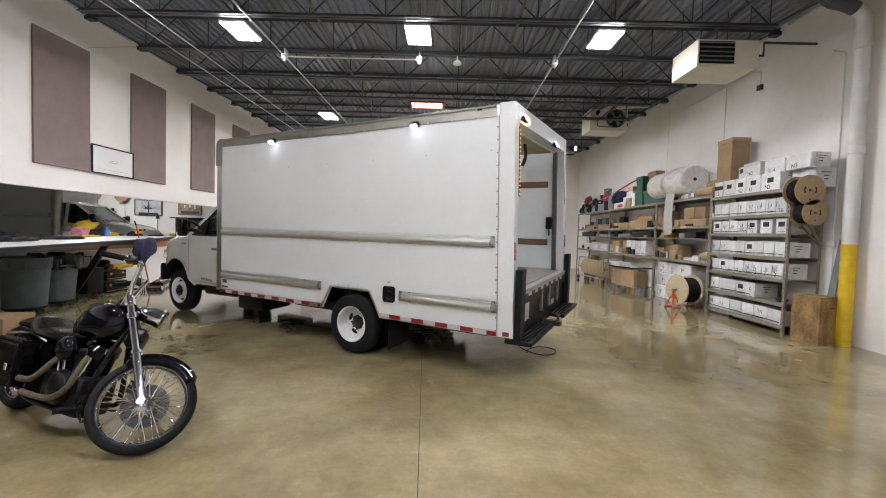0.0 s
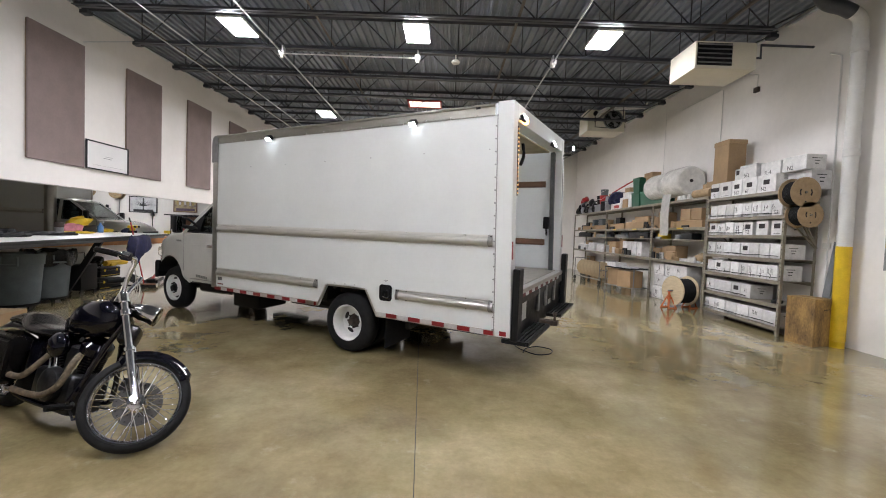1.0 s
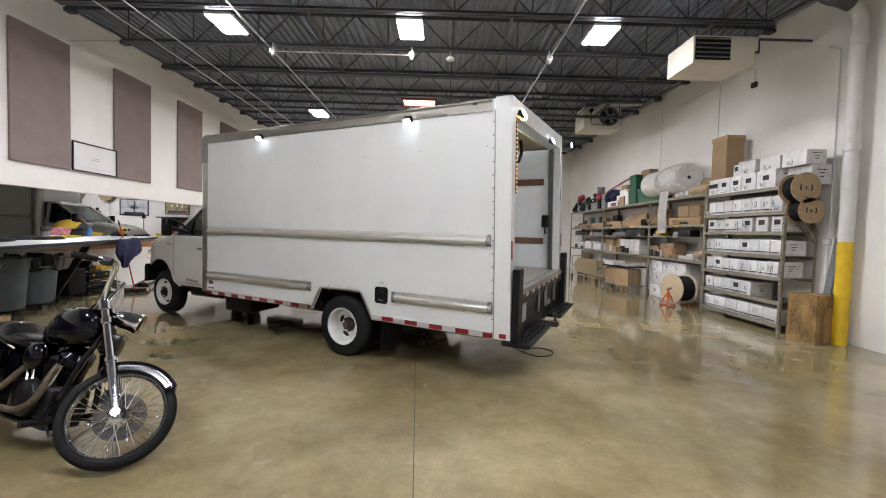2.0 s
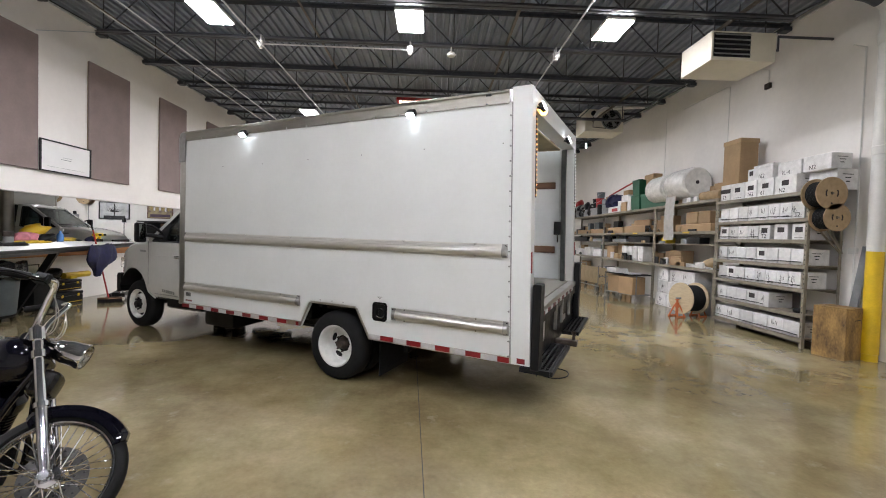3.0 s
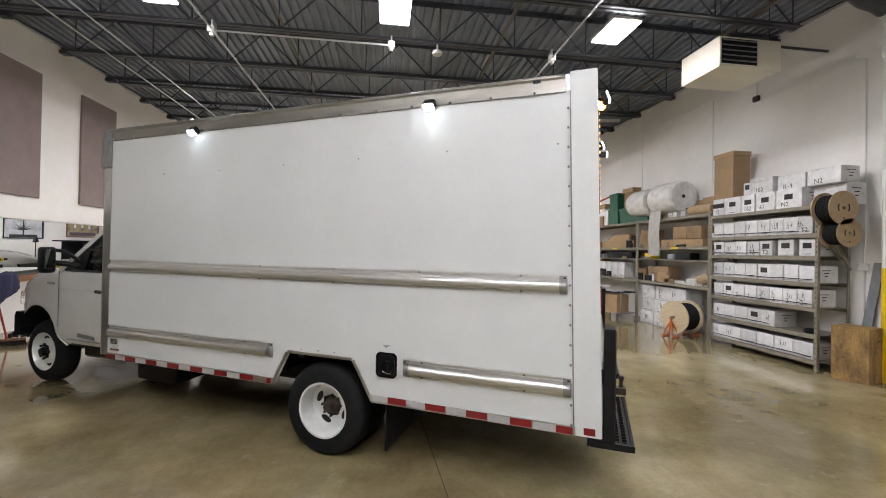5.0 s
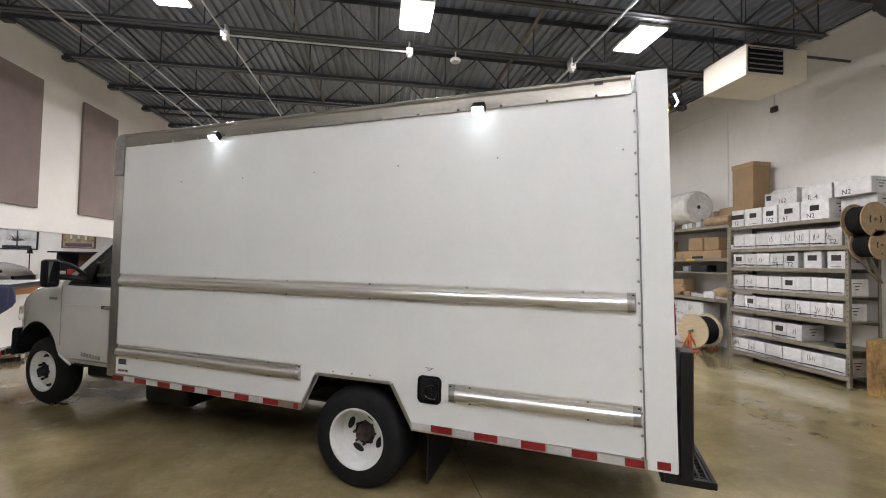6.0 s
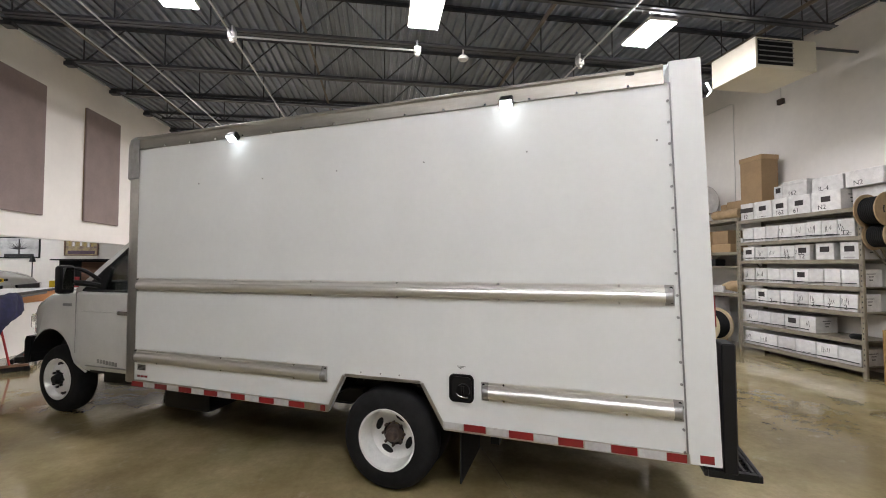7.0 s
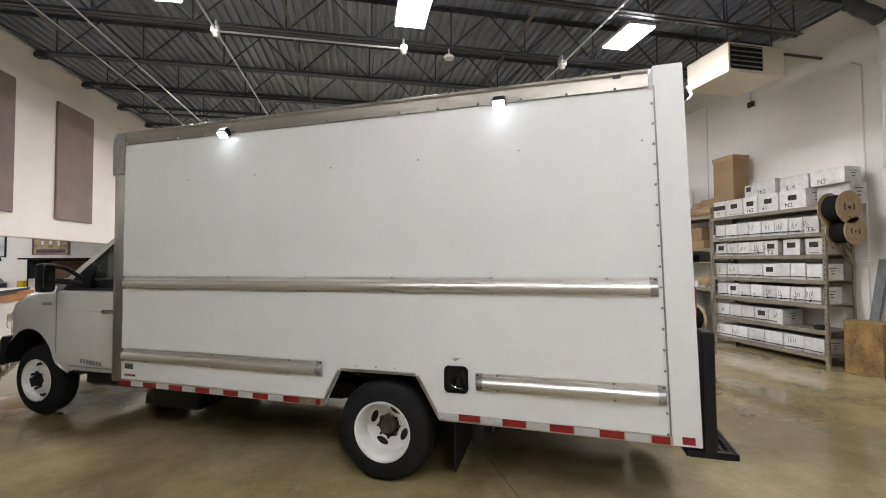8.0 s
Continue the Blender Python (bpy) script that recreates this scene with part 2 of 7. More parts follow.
def spline(pts, n=6):
    """A smooth run of points through the given ones."""
    pts = [Vector(p) for p in pts]
    out = []
    for i in range(len(pts) - 1):
        p0, p1, p2, p3 = pts[max(i - 1, 0)], pts[i], pts[i + 1], pts[min(i + 2, len(pts) - 1)]
        for k in range(n):
            t = k / n
            out.append(0.5 * (2 * p1 + (p2 - p0) * t + (2 * p0 - 5 * p1 + 4 * p2 - p3) * t * t + (3 * p1 - p0 - 3 * p2 + p3) * t ** 3))
    return out + [pts[-1]]


def tube(bm, pts, r, seg=10, n=0):
    """A round bar along points; r is one radius or one for each point."""
    pts = spline(pts, n) if n else [Vector(p) for p in pts]
    rs = r if isinstance(r, (list, tuple)) else [r] * len(pts)
    if len(rs) != len(pts):
        rs = [rs[0] + (rs[-1] - rs[0]) * i / (len(pts) - 1) for i in range(len(pts))]
    up = Vector((0, 0, 1))
    rings = []
    for i, p in enumerate(pts):
        d = (pts[min(i + 1, len(pts) - 1)] - pts[max(i - 1, 0)]).normalized()
        s = d.cross(up)
        if s.length < 0.05:
            s = d.cross(Vector((1, 0, 0)))
        s.normalize()
        w = s.cross(d)
        rings.append([bm.verts.new(p + rs[i] * (math.cos(2 * math.pi * k / seg) * s + math.sin(2 * math.pi * k / seg) * w)) for k in range(seg)])
    for a, b in zip(rings, rings[1:]):
        for k in range(seg):
            bm.faces.new((a[k], a[(k + 1) % seg], b[(k + 1) % seg], b[k]))
    bm.faces.new(rings[0][::-1])
    bm.faces.new(rings[-1])
    return bm


def loft(bm, rings, caps=True, ring=True):
    """Skins rings of equal count, closed or (ring=False) open."""
    vs = [[bm.verts.new(p) for p in ring] for ring in rings]
    n = len(vs[0])
    for a, b in zip(vs, vs[1:]):
        for k in range(n if ring else n - 1):
            bm.faces.new((a[k], a[(k + 1) % n], b[(k + 1) % n], b[k]))
    if caps:
        bm.faces.new(vs[0][::-1])
        bm.faces.new(vs[-1])
    return bm


def mesh_of(bm, mat, smooth=None, name="mesh"):
    bmesh.ops.recalc_face_normals(bm, faces=bm.faces)
    me = bpy.data.meshes.new(name)
    if smooth:
        for f in bm.faces:
            f.smooth = True
        for e in bm.edges:
            if len(e.link_faces) == 2 and e.calc_face_angle(0) > radians(smooth):
                e.smooth = False
    bm.to_mesh(me)
    bm.free()
    me.materials.append(mat)
    return me


def part(name, bm, mat, parent, label="", smooth=35):
    ob = new(name, mesh_of(bm, mat, smooth, name))
    ob.parent = parent
    return tagged(ob, label)


def thing(name, m, label, category, group="", kind=""):
    """An empty at the base of a thing, to hang its parts on."""
    ob = new(name)
    ob.matrix_world = m
    ob.matrix_basis = m
    return tagged(ob, label, category, group, kind)


def solid(name, bm, mat, label, category, group="", kind="", m=None, smooth=35):
    ob = new(name, mesh_of(bm, mat, smooth, name))
    if m is not None:
        ob.matrix_basis = m
    return tagged(ob, label, category, group, kind)


def setting(name, bm, mat, label="", category="", smooth=None):
    return tagged(new(name, mesh_of(bm, mat, smooth, name)), label, category or name.split("_")[0], kind="structure")


def B(*a, **k):
    return box(bmesh.new(), *a, **k)

# ---- the hall ----
X0, X1, Y0, Y1, DECK_Z = -5.39, 8.11, -4.0, 22.0, 5.64
BAY_X, BAY_Y, OPEN_Z = -16.6, 17.3, 2.12
JA, JB = 1.763 + 0.058 * (3.99 - Y0), 1.763 + 0.058 * (3.99 - Y1)

# Floor: two poured fields with a saw cut between them.
floor_bm = bmesh.new()
prism(floor_bm, [(BAY_X, Y0), (JA - 0.003, Y0), (JB - 0.003, Y1), (BAY_X, Y1)], "z", -0.15, 0)
prism(floor_bm, [(JA + 0.003, Y0), (X1 + 0.2, Y0), (X1 + 0.2, Y1), (JB + 0.003, Y1)], "z", -0.15, 0)
floor_ob = setting("floor", floor_bm, FLOOR, "olive-brown stained and polished concrete floor with a saw cut", "floor")
part("joint", prism(bmesh.new(), [(JA - 0.003, Y0), (JA + 0.003, Y0), (JB + 0.003, Y1), (JB - 0.003, Y1)], "z", -0.15, -0.006), JOINT, floor_ob, "dark saw-cut joint")

setting("wall_east", B(X1, X1 + 0.2, Y0, Y1, -0.1, 6.0), WALL, "off-white painted concrete wall behind the shelves", "wall")
setting("wall_north", B(X0 - 0.2, X1, Y1, Y1 + 0.2, -0.1, 6.0), WALL, "off-white painted far wall", "wall")
setting("wall_south", B(BAY_X, X1, Y0 - 0.2, Y0, -0.1, 6.0), WALL, "plain white painted wall", "wall")
setting("wall_west_upper", B(X0 - 0.2, X0, Y0, Y1, OPEN_Z, 6.0), PINK_WALL, "white upper wall above the open pass-through", "wall")
setting("wall_bay_north", B(BAY_X, X0 - 0.2, BAY_Y, BAY_Y + 0.2, -0.1, 4.0), WALL, "white wall of the neighbouring bay hung with pictures", "wall")
setting("wall_bay_north_return", B(X0 - 0.2, X0, BAY_Y, Y1, -0.1, OPEN_Z), PINK_WALL, "white wall beyond the pass-through", "wall")
setting("wall_bay_west", B(BAY_X - 0.2, BAY_X, Y0, BAY_Y + 0.2, -0.1, 4.0), WALL, "white end wall of the neighbouring bay", "wall")
setting("ceiling_bay", B(BAY_X, X0 - 0.2, Y0, BAY_Y + 0.2, 3.6, 3.8), WALL, "white ceiling of the neighbouring bay", "ceiling")

# Deck: fluted steel sheet, flutes along y.
deck = bmesh.new()
pitch, prof = 0.152, []
x = X0
while x < X1:
    prof += [(x, 0.0), (x + 0.05, 0.0), (x + 0.065, 0.05), (x + 0.137, 0.05)]
    x += pitch
low = [deck.verts.new((px, Y0, DECK_Z + pz)) for px, pz in prof]
far = [deck.verts.new((px, Y1, DECK_Z + pz)) for px, pz in prof]
for i in range(len(prof) - 1):
    deck.faces.new((low[i], low[i + 1], far[i + 1], far[i]))
box(deck, X0 - 0.2, X1 + 0.2, Y0, Y1, DECK_Z + 0.06, DECK_Z + 0.12)
setting("ceiling", deck, DECK, "dark painted fluted steel roof deck", "ceiling")


def joist(m):
    """Open-web steel joist along x."""
    j = thing("roof_joist", m, "dark painted open-web steel roof joist under the deck", "joist", "roof joists")
    L, zb, zt, e = X1 - X0, 4.98, DECK_Z - 0.004, 1.08
    for s in (-1, 1):
        part("top_chord", prism(bmesh.new(), [(s * 0.012, zt), (s * 0.06, zt), (s * 0.06, zt - 0.006), (s * 0.018, zt - 0.006), (s * 0.018, zt - 0.055), (s * 0.012, zt - 0.055)], "x", 0.0, L), STEEL_DARK, j)
        part("bottom_chord", prism(bmesh.new(), [(s * 0.012, zb), (s * 0.065, zb), (s * 0.065, zb + 0.008), (s * 0.018, zb + 0.008), (s * 0.018, zb + 0.06), (s * 0.012, zb + 0.06)], "x", e, L - e), STEEL_DARK, j)
    n = 9
    step = (L - 2 * e - 0.2) / n
    rods = [((0.08, 0, zt - 0.05), (e + 0.1, 0, zb + 0.03)), ((L - 0.08, 0, zt - 0.05), (L - e - 0.1, 0, zb + 0.03))]
    for i in range(n):
        a = e + 0.1 + i * step
        rods += [((a, 0, zb + 0.03), (a + step / 2, 0, zt - 0.03)), ((a + step / 2, 0, zt - 0.03), (a + step, 0, zb + 0.03))]
    for a, b in rods:
        part("web_rod", cyl(bmesh.new(), a, b, 0.013, seg=6), STEEL_DARK, j)
    for i in range(n + 1):
        a = e + 0.1 + i * step
        part("web_post", cyl(bmesh.new(), (a, 0, zb + 0.03), (a, 0, zt - 0.03), 0.011, seg=6), STEEL_DARK, j)
    for a in (0.0, L - 0.16):
        part("bearing_seat", B(a, a + 0.16, -0.07, 0.07, zt - 0.13, zt - 0.056), STEEL_DARK, j)
    return j


JOIST_Y = [9.88 + 1.365 * k for k in range(-10, 11) if Y0 < 9.88 + 1.365 * k < Y1]
first = joist(pose(X0, JOIST_Y[0], 0))
for y in JOIST_Y[1:]:
    copy_thing(first, pose(X0, y, 0))

for bx in (-3.75, -0.42, 2.93, 6.25):
    bm = bmesh.new()
    box(bm, bx - 0.02, bx + 0.02, Y0, Y1, 5.046, 5.05)
    box(bm, bx - 0.02, bx - 0.016, Y0, Y1, 5.05, 5.09)
    solid("joist_bridging", bm, STEEL_BROWN, "brown steel bridging angle across the joists", "bridging", "joist bridging")


def high_bay(m):
    j = thing("high_bay_light", m, "bright white rectangular high-bay LED light under the joists", "ceiling light", "high-bay lights")
    bm = bmesh.new()
    box(bm, -0.22, 0.22, -0.34, 0.34, 0.012, 0.06, 0.012)
    box(bm, -0.08, 0.08, -0.2, 0.2, 0.06, 0.11, 0.01)
    part("housing", bm, PIPEWHITE, j)
    part("diffuser", B(-0.2, 0.2, -0.32, 0.32, 0, 0.012), LAMP, j, "glowing white diffuser")
    for sy in (-0.25, 0.25):
        part("hanger", cyl(bmesh.new(), (0, sy, 0.06), (0, sy, DECK_Z - 4.93), 0.004, seg=6), STEEL_DARK, j)
    return j


# Pale ledger angles where the deck meets the long walls, in lengths between the joist seats.
for ly in JOIST_Y[:-1]:
    for a, b in ((X0 + 0.002, X0 + 0.05), (X1 - 0.05, X1 - 0.002)):
        solid("ledger_angle", B(a, b, ly + 0.2, ly + 1.1, DECK_Z - 0.05, DECK_Z - 0.008, 0.004), CONDUIT, "pale steel ledger angle below the roof deck", "ledger", "ledger angles")
solid("tie_rod", cyl(bmesh.new(), (X0 + 0.02, 11.145, 5.55), (X0 + 0.02, 9.88, 4.975), 0.008, seg=6), CONDUIT, "thin steel rod fixed along the upper wall", "rod")


# The lone lamp at y -0.6 is unseen, added off the grid for more light.
LIGHTS = [(x, y) for y in (3.2, 8.98, 14.25, 19.4) for x in (-1.86, 1.25, 4.47)] + [(1.25, -0.6)]
LIGHTS[LIGHTS.index((4.47, 14.25))] = (4.6, 15.6)
LIGHTS.remove((4.47, 19.4))
first = high_bay(pose(*LIGHTS[0], 4.93))
for lx, ly in LIGHTS[1:]:
    copy_thing(first, pose(lx, ly, 4.93))
for lx, ly in ((-11.0, 13.9), (-9.9, 15.0)):
    copy_thing(first, pose(lx, ly, 3.2))

# Acoustic panels on the upper wall.
for y in (8.77, 10.98, 13.16, 15.36, 17.56):
    ap = thing("acoustic_panel", pose(X0, y, 2.53), "tall mauve fabric acoustic panel on the white upper wall", "acoustic panel", "acoustic panels")
    part("fabric", B(0.012, 0.05, 0, 1.13, 0, 2.37, 0.008), PANEL, ap)
    part("backing", B(0.0, 0.0115, 0.01, 1.12, 0.01, 2.36), FIBRE, ap, "thin brown backing board")


# ---- the box truck ----
TRUCK = pose(2.5617, 5.7435, 0, 0, 0, 152.58)
LEAN, TW = 0.026, 2.3


def leaning(ob):
    """The rear frame of the body leans a little forward."""
    for v in ob.data.vertices:
        if v.co.x < 4.6:
            v.co.x += LEAN * (v.co.z - 0.5) * (1 - max(v.co.x, 0) / 4.6)
    return ob


def wheel(name, parent, x, y, side, rear):
    """A tyre on a steel wheel; side is 1 towards +y."""
    R, W = (0.37, 0.2) if rear else (0.372, 0.21)
    m = pose(x, y, R, -90 * side)
    w = new(name)
    w.parent = parent
    w.matrix_basis = m
    bm = bmesh.new()
    lathe(bm, [(0.213, -W), (0.25, -W - 0.006), (0.32, -W + 0.0), (R - 0.018, -W + 0.02), (R - 0.002, -W + 0.05), (R, -W / 2), (R - 0.002, -0.05), (R - 0.018, -0.02), (0.32, 0.0), (0.25, 0.006), (0.213, 0.0), (0.205, -0.03), (0.205, -W + 0.03)], seg=56, close=True)
    part("tyre", bm, RUBBER, w)
    bm = bmesh.new()
    if rear:
        lathe(bm, [(0.222, 0.0), (0.222, 0.008), (0.208, 0.006), (0.2, -0.02), (0.196, -0.1), (0.186, -0.13), (0.165, -0.138), (0.1, -0.138), (0.085, -0.132)], seg=48)
        part("rim", bm, RIMWHITE, w, "white deep-dish steel rim")
        for k in range(4):
            bm = bmesh.new()
            a = math.pi / 4 + k * math.pi / 2 + 0.35
            bmesh.ops.create_cone(bm, cap_ends=True, segments=18, radius1=0.04, radius2=0.04, depth=0.004, matrix=pose(0.134 * math.cos(a), 0.134 * math.sin(a), -0.1375, 0, 0, math.degrees(a)) @ Matrix.Diagonal((0.62, 1.25, 1, 1)))
            part("hand_hole", bm, BLACK, w, "dark oval hole in the rim")
        bm = bmesh.new()
        lathe(bm, [(0.072, -0.138), (0.068, -0.126), (0.05, -0.11), (0.044, -0.07), (0.034, -0.055), (0.0, -0.055)], seg=24)
        hub = part("hub", bm, HUB, w, "rusty dark hub")
        for k in range(8):
            a = 2 * math.pi * k / 8
            part("wheel_nut", cyl(bmesh.new(), (0.084 * math.cos(a), 0.084 * math.sin(a), -0.14), (0.084 * math.cos(a), 0.084 * math.sin(a), -0.108), 0.011, seg=6), HUB, w)
        bm = bmesh.new()
        lathe(bm, [(0.2, -W - 0.26), (0.35, -W - 0.25), (0.37, -W - 0.2), (0.37, -W - 0.1), (0.35, -W - 0.05), (0.2, -W - 0.04)], seg=40)
        part("inner_tyre", bm, RUBBER, w)
    else:
        lathe(bm, [(0.226, 0.0), (0.226, 0.01), (0.212, 0.008), (0.2, -0.014), (0.193, -0.05), (0.16, -0.045), (0.125, -0.015), (0.085, -0.01), (0.08, -0.03)], seg=48)
        part("rim", bm, RIMALU, w, "bright steel rim")
        for k in range(4):
            bm = bmesh.new()
            a = k * math.pi / 2 + 0.2
            bmesh.ops.create_cone(bm, cap_ends=True, segments=16, radius1=0.036, radius2=0.036, depth=0.012, matrix=pose(0.158 * math.cos(a), 0.16 * math.sin(a), -0.044, 0, 0, math.degrees(a)) @ Matrix.Diagonal((0.6, 1.2, 1, 1)))
            part("hand_hole", bm, BLACK, w, "dark hole in the rim")
        bm = bmesh.new()
        lathe(bm, [(0.062, -0.03), (0.056, 0.01), (0.04, 0.04), (0.0, 0.042)], seg=20)
        part("hub", bm, BLACK, w, "black hub")
        for k in range(8):
            a = 2 * math.pi * k / 8
            part("wheel_nut", cyl(bmesh.new(), (0.086 * math.cos(a), 0.086 * math.sin(a), -0.03), (0.086 * math.cos(a), 0.086 * math.sin(a), 0.012), 0.013, seg=6), BLACK, w)
    return w


def section(x, half, zlo, zhi, crown, shoulder, n=5):
    """A closed cross-section of the cab: flat bottom, upright sides, rounded shoulders, slightly crowned top."""
    yc = -TW / 2
    pts = [(x, yc + half * 0.96, zlo), (x, yc + half, zlo + 0.12)]
    for k in range(n + 1):
        a = math.pi / 2 * k / n
        pts.append((x, yc + half - shoulder + shoulder * math.cos(a), zhi - crown - shoulder * 0.7 + shoulder * 0.7 * math.sin(a)))
    pts.append((x, yc, zhi))
    for k in range(n, -1, -1):
        a = math.pi / 2 * k / n
        pts.append((x, yc - half + shoulder - shoulder * math.cos(a), zhi - crown - shoulder * 0.7 + shoulder * 0.7 * math.sin(a)))
    pts += [(x, yc - half, zlo + 0.12), (x, yc - half * 0.96, zlo)]
    return pts


def box_truck(m, label):
    t = thing("box_truck", m, label, "truck")
    # --- cargo body
    body = new("cargo_body")
    body.parent = t
    side = [(0.16, 0.5), (1.644, 0.509), (1.811, 0.802), (2.421, 0.802), (2.566, 0.527), (4.64, 0.535), (4.64, 2.72), (0.16, 2.72)]
    for y0, y1 in ((-0.03, 0.0), (-TW, -TW + 0.03)):
        leaning(part("side_panel", prism(bmesh.new(), side, "y", y0, y1), WHITE, body, smooth=None))
        s = 1 if y1 == 0.0 else -1
        face = 0.0 if s == 1 else -TW
        # rub rails
        for u0, u1, z0, z1 in ((0.2, 4.64, 1.395, 1.517), (2.572, 4.64, 0.745, 0.866), (0.182, 1.373, 0.733, 0.856)):
            hz = z1 - z0
            prof = [(0.001, z0)] + [(p, z0 + q * hz) for p, q in ((0.005, 0.0), (0.005, 0.11), (0.018, 0.13), (0.028, 0.18), (0.034, 0.26), (0.036, 0.34), (0.036, 0.46), (0.033, 0.55), (0.026, 0.63), (0.018, 0.68), (0.017, 0.72), (0.015, 0.84), (0.006, 0.88), (0.005, 1.0))] + [(0.001, z1)]
            rail = leaning(part("rub_rail", prism(bmesh.new(), [(face + s * p, z) for p, z in prof], "x", u0 + 0.05, u1 - 0.03), ALU, body, "brushed aluminium rub rail"))
            for ue, d in ((u0, 1), (u1, -1)):
                if ue > 4.6:
                    ue, w_ = 4.64, 0.03
                else:
                    w_ = 0.05
                bm = bmesh.new()
                rings = []
                for g, q in ((0.0, 1.06), (0.45, 1.06), (0.85, 0.75), (1.0, 0.25)):
                    rings.append([(ue + d * w_ * (1 - g), face + s * max(p * q, 0.004), z) for p, z in prof])
                loft(bm, rings)
                cap = leaning(part("rail_cap", bm, CASTALU, rail, "cast aluminium end cap"))
                for zz in (z0 + 0.02, z1 - 0.018):
                    leaning(part("cap_screw", cyl(bmesh.new(), (ue + d * 0.016, face + s * 0.003, zz), (ue + d * 0.016, face + s * 0.012, zz), 0.0085, seg=10), BLACK, cap, "dark cap screw"))
            k = u0 + 0.3
            while k < u1 - 0.1:
                for zz in (z0 + 0.009, z1 - 0.009):
                    leaning(part("rail_bolt", cyl(bmesh.new(), (k, face + s * 0.004, zz), (k, face + s * 0.012, zz), 0.007, seg=8), CHROME, rail))
                k += 0.74
        # arch trim and bottom trim
        arch = [(1.644, 0.509), (1.811, 0.802), (2.421, 0.802), (2.566, 0.527)]
        bm = bmesh.new()
        for (a0, b0), (a1, b1) in zip(arch, arch[1:]):
            d = Vector((a1 - a0, b1 - b0)).normalized()
            n = Vector((-d.y, d.x))
            q = [(a0, b0), (a1, b1), (a1 + n.x * 0.022, b1 + n.y * 0.022), (a0 + n.x * 0.022, b0 + n.y * 0.022)]
            prism(bm, q, "y", face + s * 0.001, face + s * 0.006)
        leaning(part("arch_trim", bm, ALUDULL, body, "grey aluminium wheel-arch trim"))
        bm = bmesh.new()
        prism(bm, [(0.16, 0.498), (1.644, 0.507), (1.62, 0.562), (0.16, 0.556)], "y", face + s * 0.001, face + s * 0.008)
        prism(bm, [(2.566, 0.525), (4.64, 0.533), (4.64, 0.592), (2.54, 0.58)], "y", face + s * 0.001, face + s * 0.008)
        skirt = leaning(part("bottom_trim", bm, ALUDULL, body, "aluminium bottom trim"))
        # red and white reflective tape
        for k, (a, b) in enumerate(((0.177, 0.28), (0.435, 0.579), (0.737, 0.886), (1.039, 1.194), (1.349, 1.497))):
            leaning(part("red_tape", B(a, b, face + s * 0.008, face + s * 0.0095, 0.503 + 0.004 * k, 0.549 + 0.004 * k), RED, skirt))
            leaning(part("white_tape", B(b + 0.004, b + 0.148, face + s * 0.008, face + s * 0.0095, 0.503 + 0.004 * k, 0.549 + 0.004 * k), TAPEWHITE, skirt))
        for k in range(7):
            a = 2.777 + 0.29 * k
            part("red_tape", B(a, a + 0.145, face + s * 0.008, face + s * 0.0095, 0.532, 0.575), RED, skirt)
            if k < 6:
                part("white_tape", B(a + 0.15, a + 0.285, face + s * 0.008, face + s * 0.0095, 0.532, 0.575), TAPEWHITE, skirt)
        part("red_tape", B(2.59, 2.632, face + s * 0.008, face + s * 0.0095, 0.53, 0.573), RED, skirt)
        # top rail
        bm = bmesh.new()
        prism(bm, [(face, 2.712), (face + s * 0.012, 2.712), (face + s * 0.012, 2.726), (face + s * 0.005, 2.74), (face + s * 0.005, 2.8), (face + s * 0.014, 2.812), (face + s * 0.008, 2.83), (face, 2.835)], "x", 0.2, 4.66)
        top = leaning(part("top_rail", bm, RAILTOP, body, "aluminium roof rail, darkened as if mirroring the ceiling"))
        for k in range(15):
            leaning(part("rivet", cyl(bmesh.new(), (0.4 + 0.3 * k, face + s * 0.01, 2.72), (0.4 + 0.3 * k, face + s * 0.018, 2.72), 0.008, seg=8), CHROME, top))
        leaning(part("marker_slot", B(0.36, 0.41, face + s * 0.005, face + s * 0.012, 2.79, 2.815), BLACK, top))
        # rear corner post
        bm = bmesh.new()
        d = 0.17 if s > 0 else 0.09
        prism(bm, [(0.0, 0.5), (d, 0.5), (d, 2.845), (0.0, 2.845)], "y", face - s * 0.12, face + s * 0.006)
        bmesh.ops.bevel(bm, geom=[e for e in bm.edges if abs(e.verts[0].co.z - e.verts[1].co.z) > 1], offset=0.006, segments=2, affect="EDGES")
        post = leaning(part("corner_post", bm, WHITE, body, "white rear corner post"))
        leaning(part("post_seam", B(0.166, 0.174, face, face + s * 0.0075, 0.5, 2.72), CAPGREY, post, "dark seam"))
        for k in range(17):
            leaning(part("rivet", cyl(bmesh.new(), (0.185, face, 0.56 + 0.128 * k), (0.185, face + s * 0.009, 0.56 + 0.128 * k), 0.008, seg=8), CAPGREY, post))
        leaning(part("red_tape", B(0.04, 0.11, face + s * 0.006, face + s * 0.0075, 0.512, 0.557), RED, post))
        leaning(part("tail_marker", B(-0.008, 0.0, face - s * 0.03, face - s * 0.0, 1.28, 1.46, 0.003), RED, post, "red oval tail light"))
        # grey front corner
        bm = bmesh.new()
        ring = [(face, 4.64), (face + s * 0.004, 4.64), (face + s * 0.004, 4.72)]
        for k in range(7):
            a = math.pi / 2 * k / 6
            ring.append((face + s * (-0.11 + 0.114 * math.cos(a)), 4.72 + 0.11 * math.sin(a)))
        ring += [(face - s * 0.2, 4.83), (face - s * 0.2, 4.8), (face - s * 0.03, 4.7)]
        poly = [(b_, a_) for a_, b_ in ring]
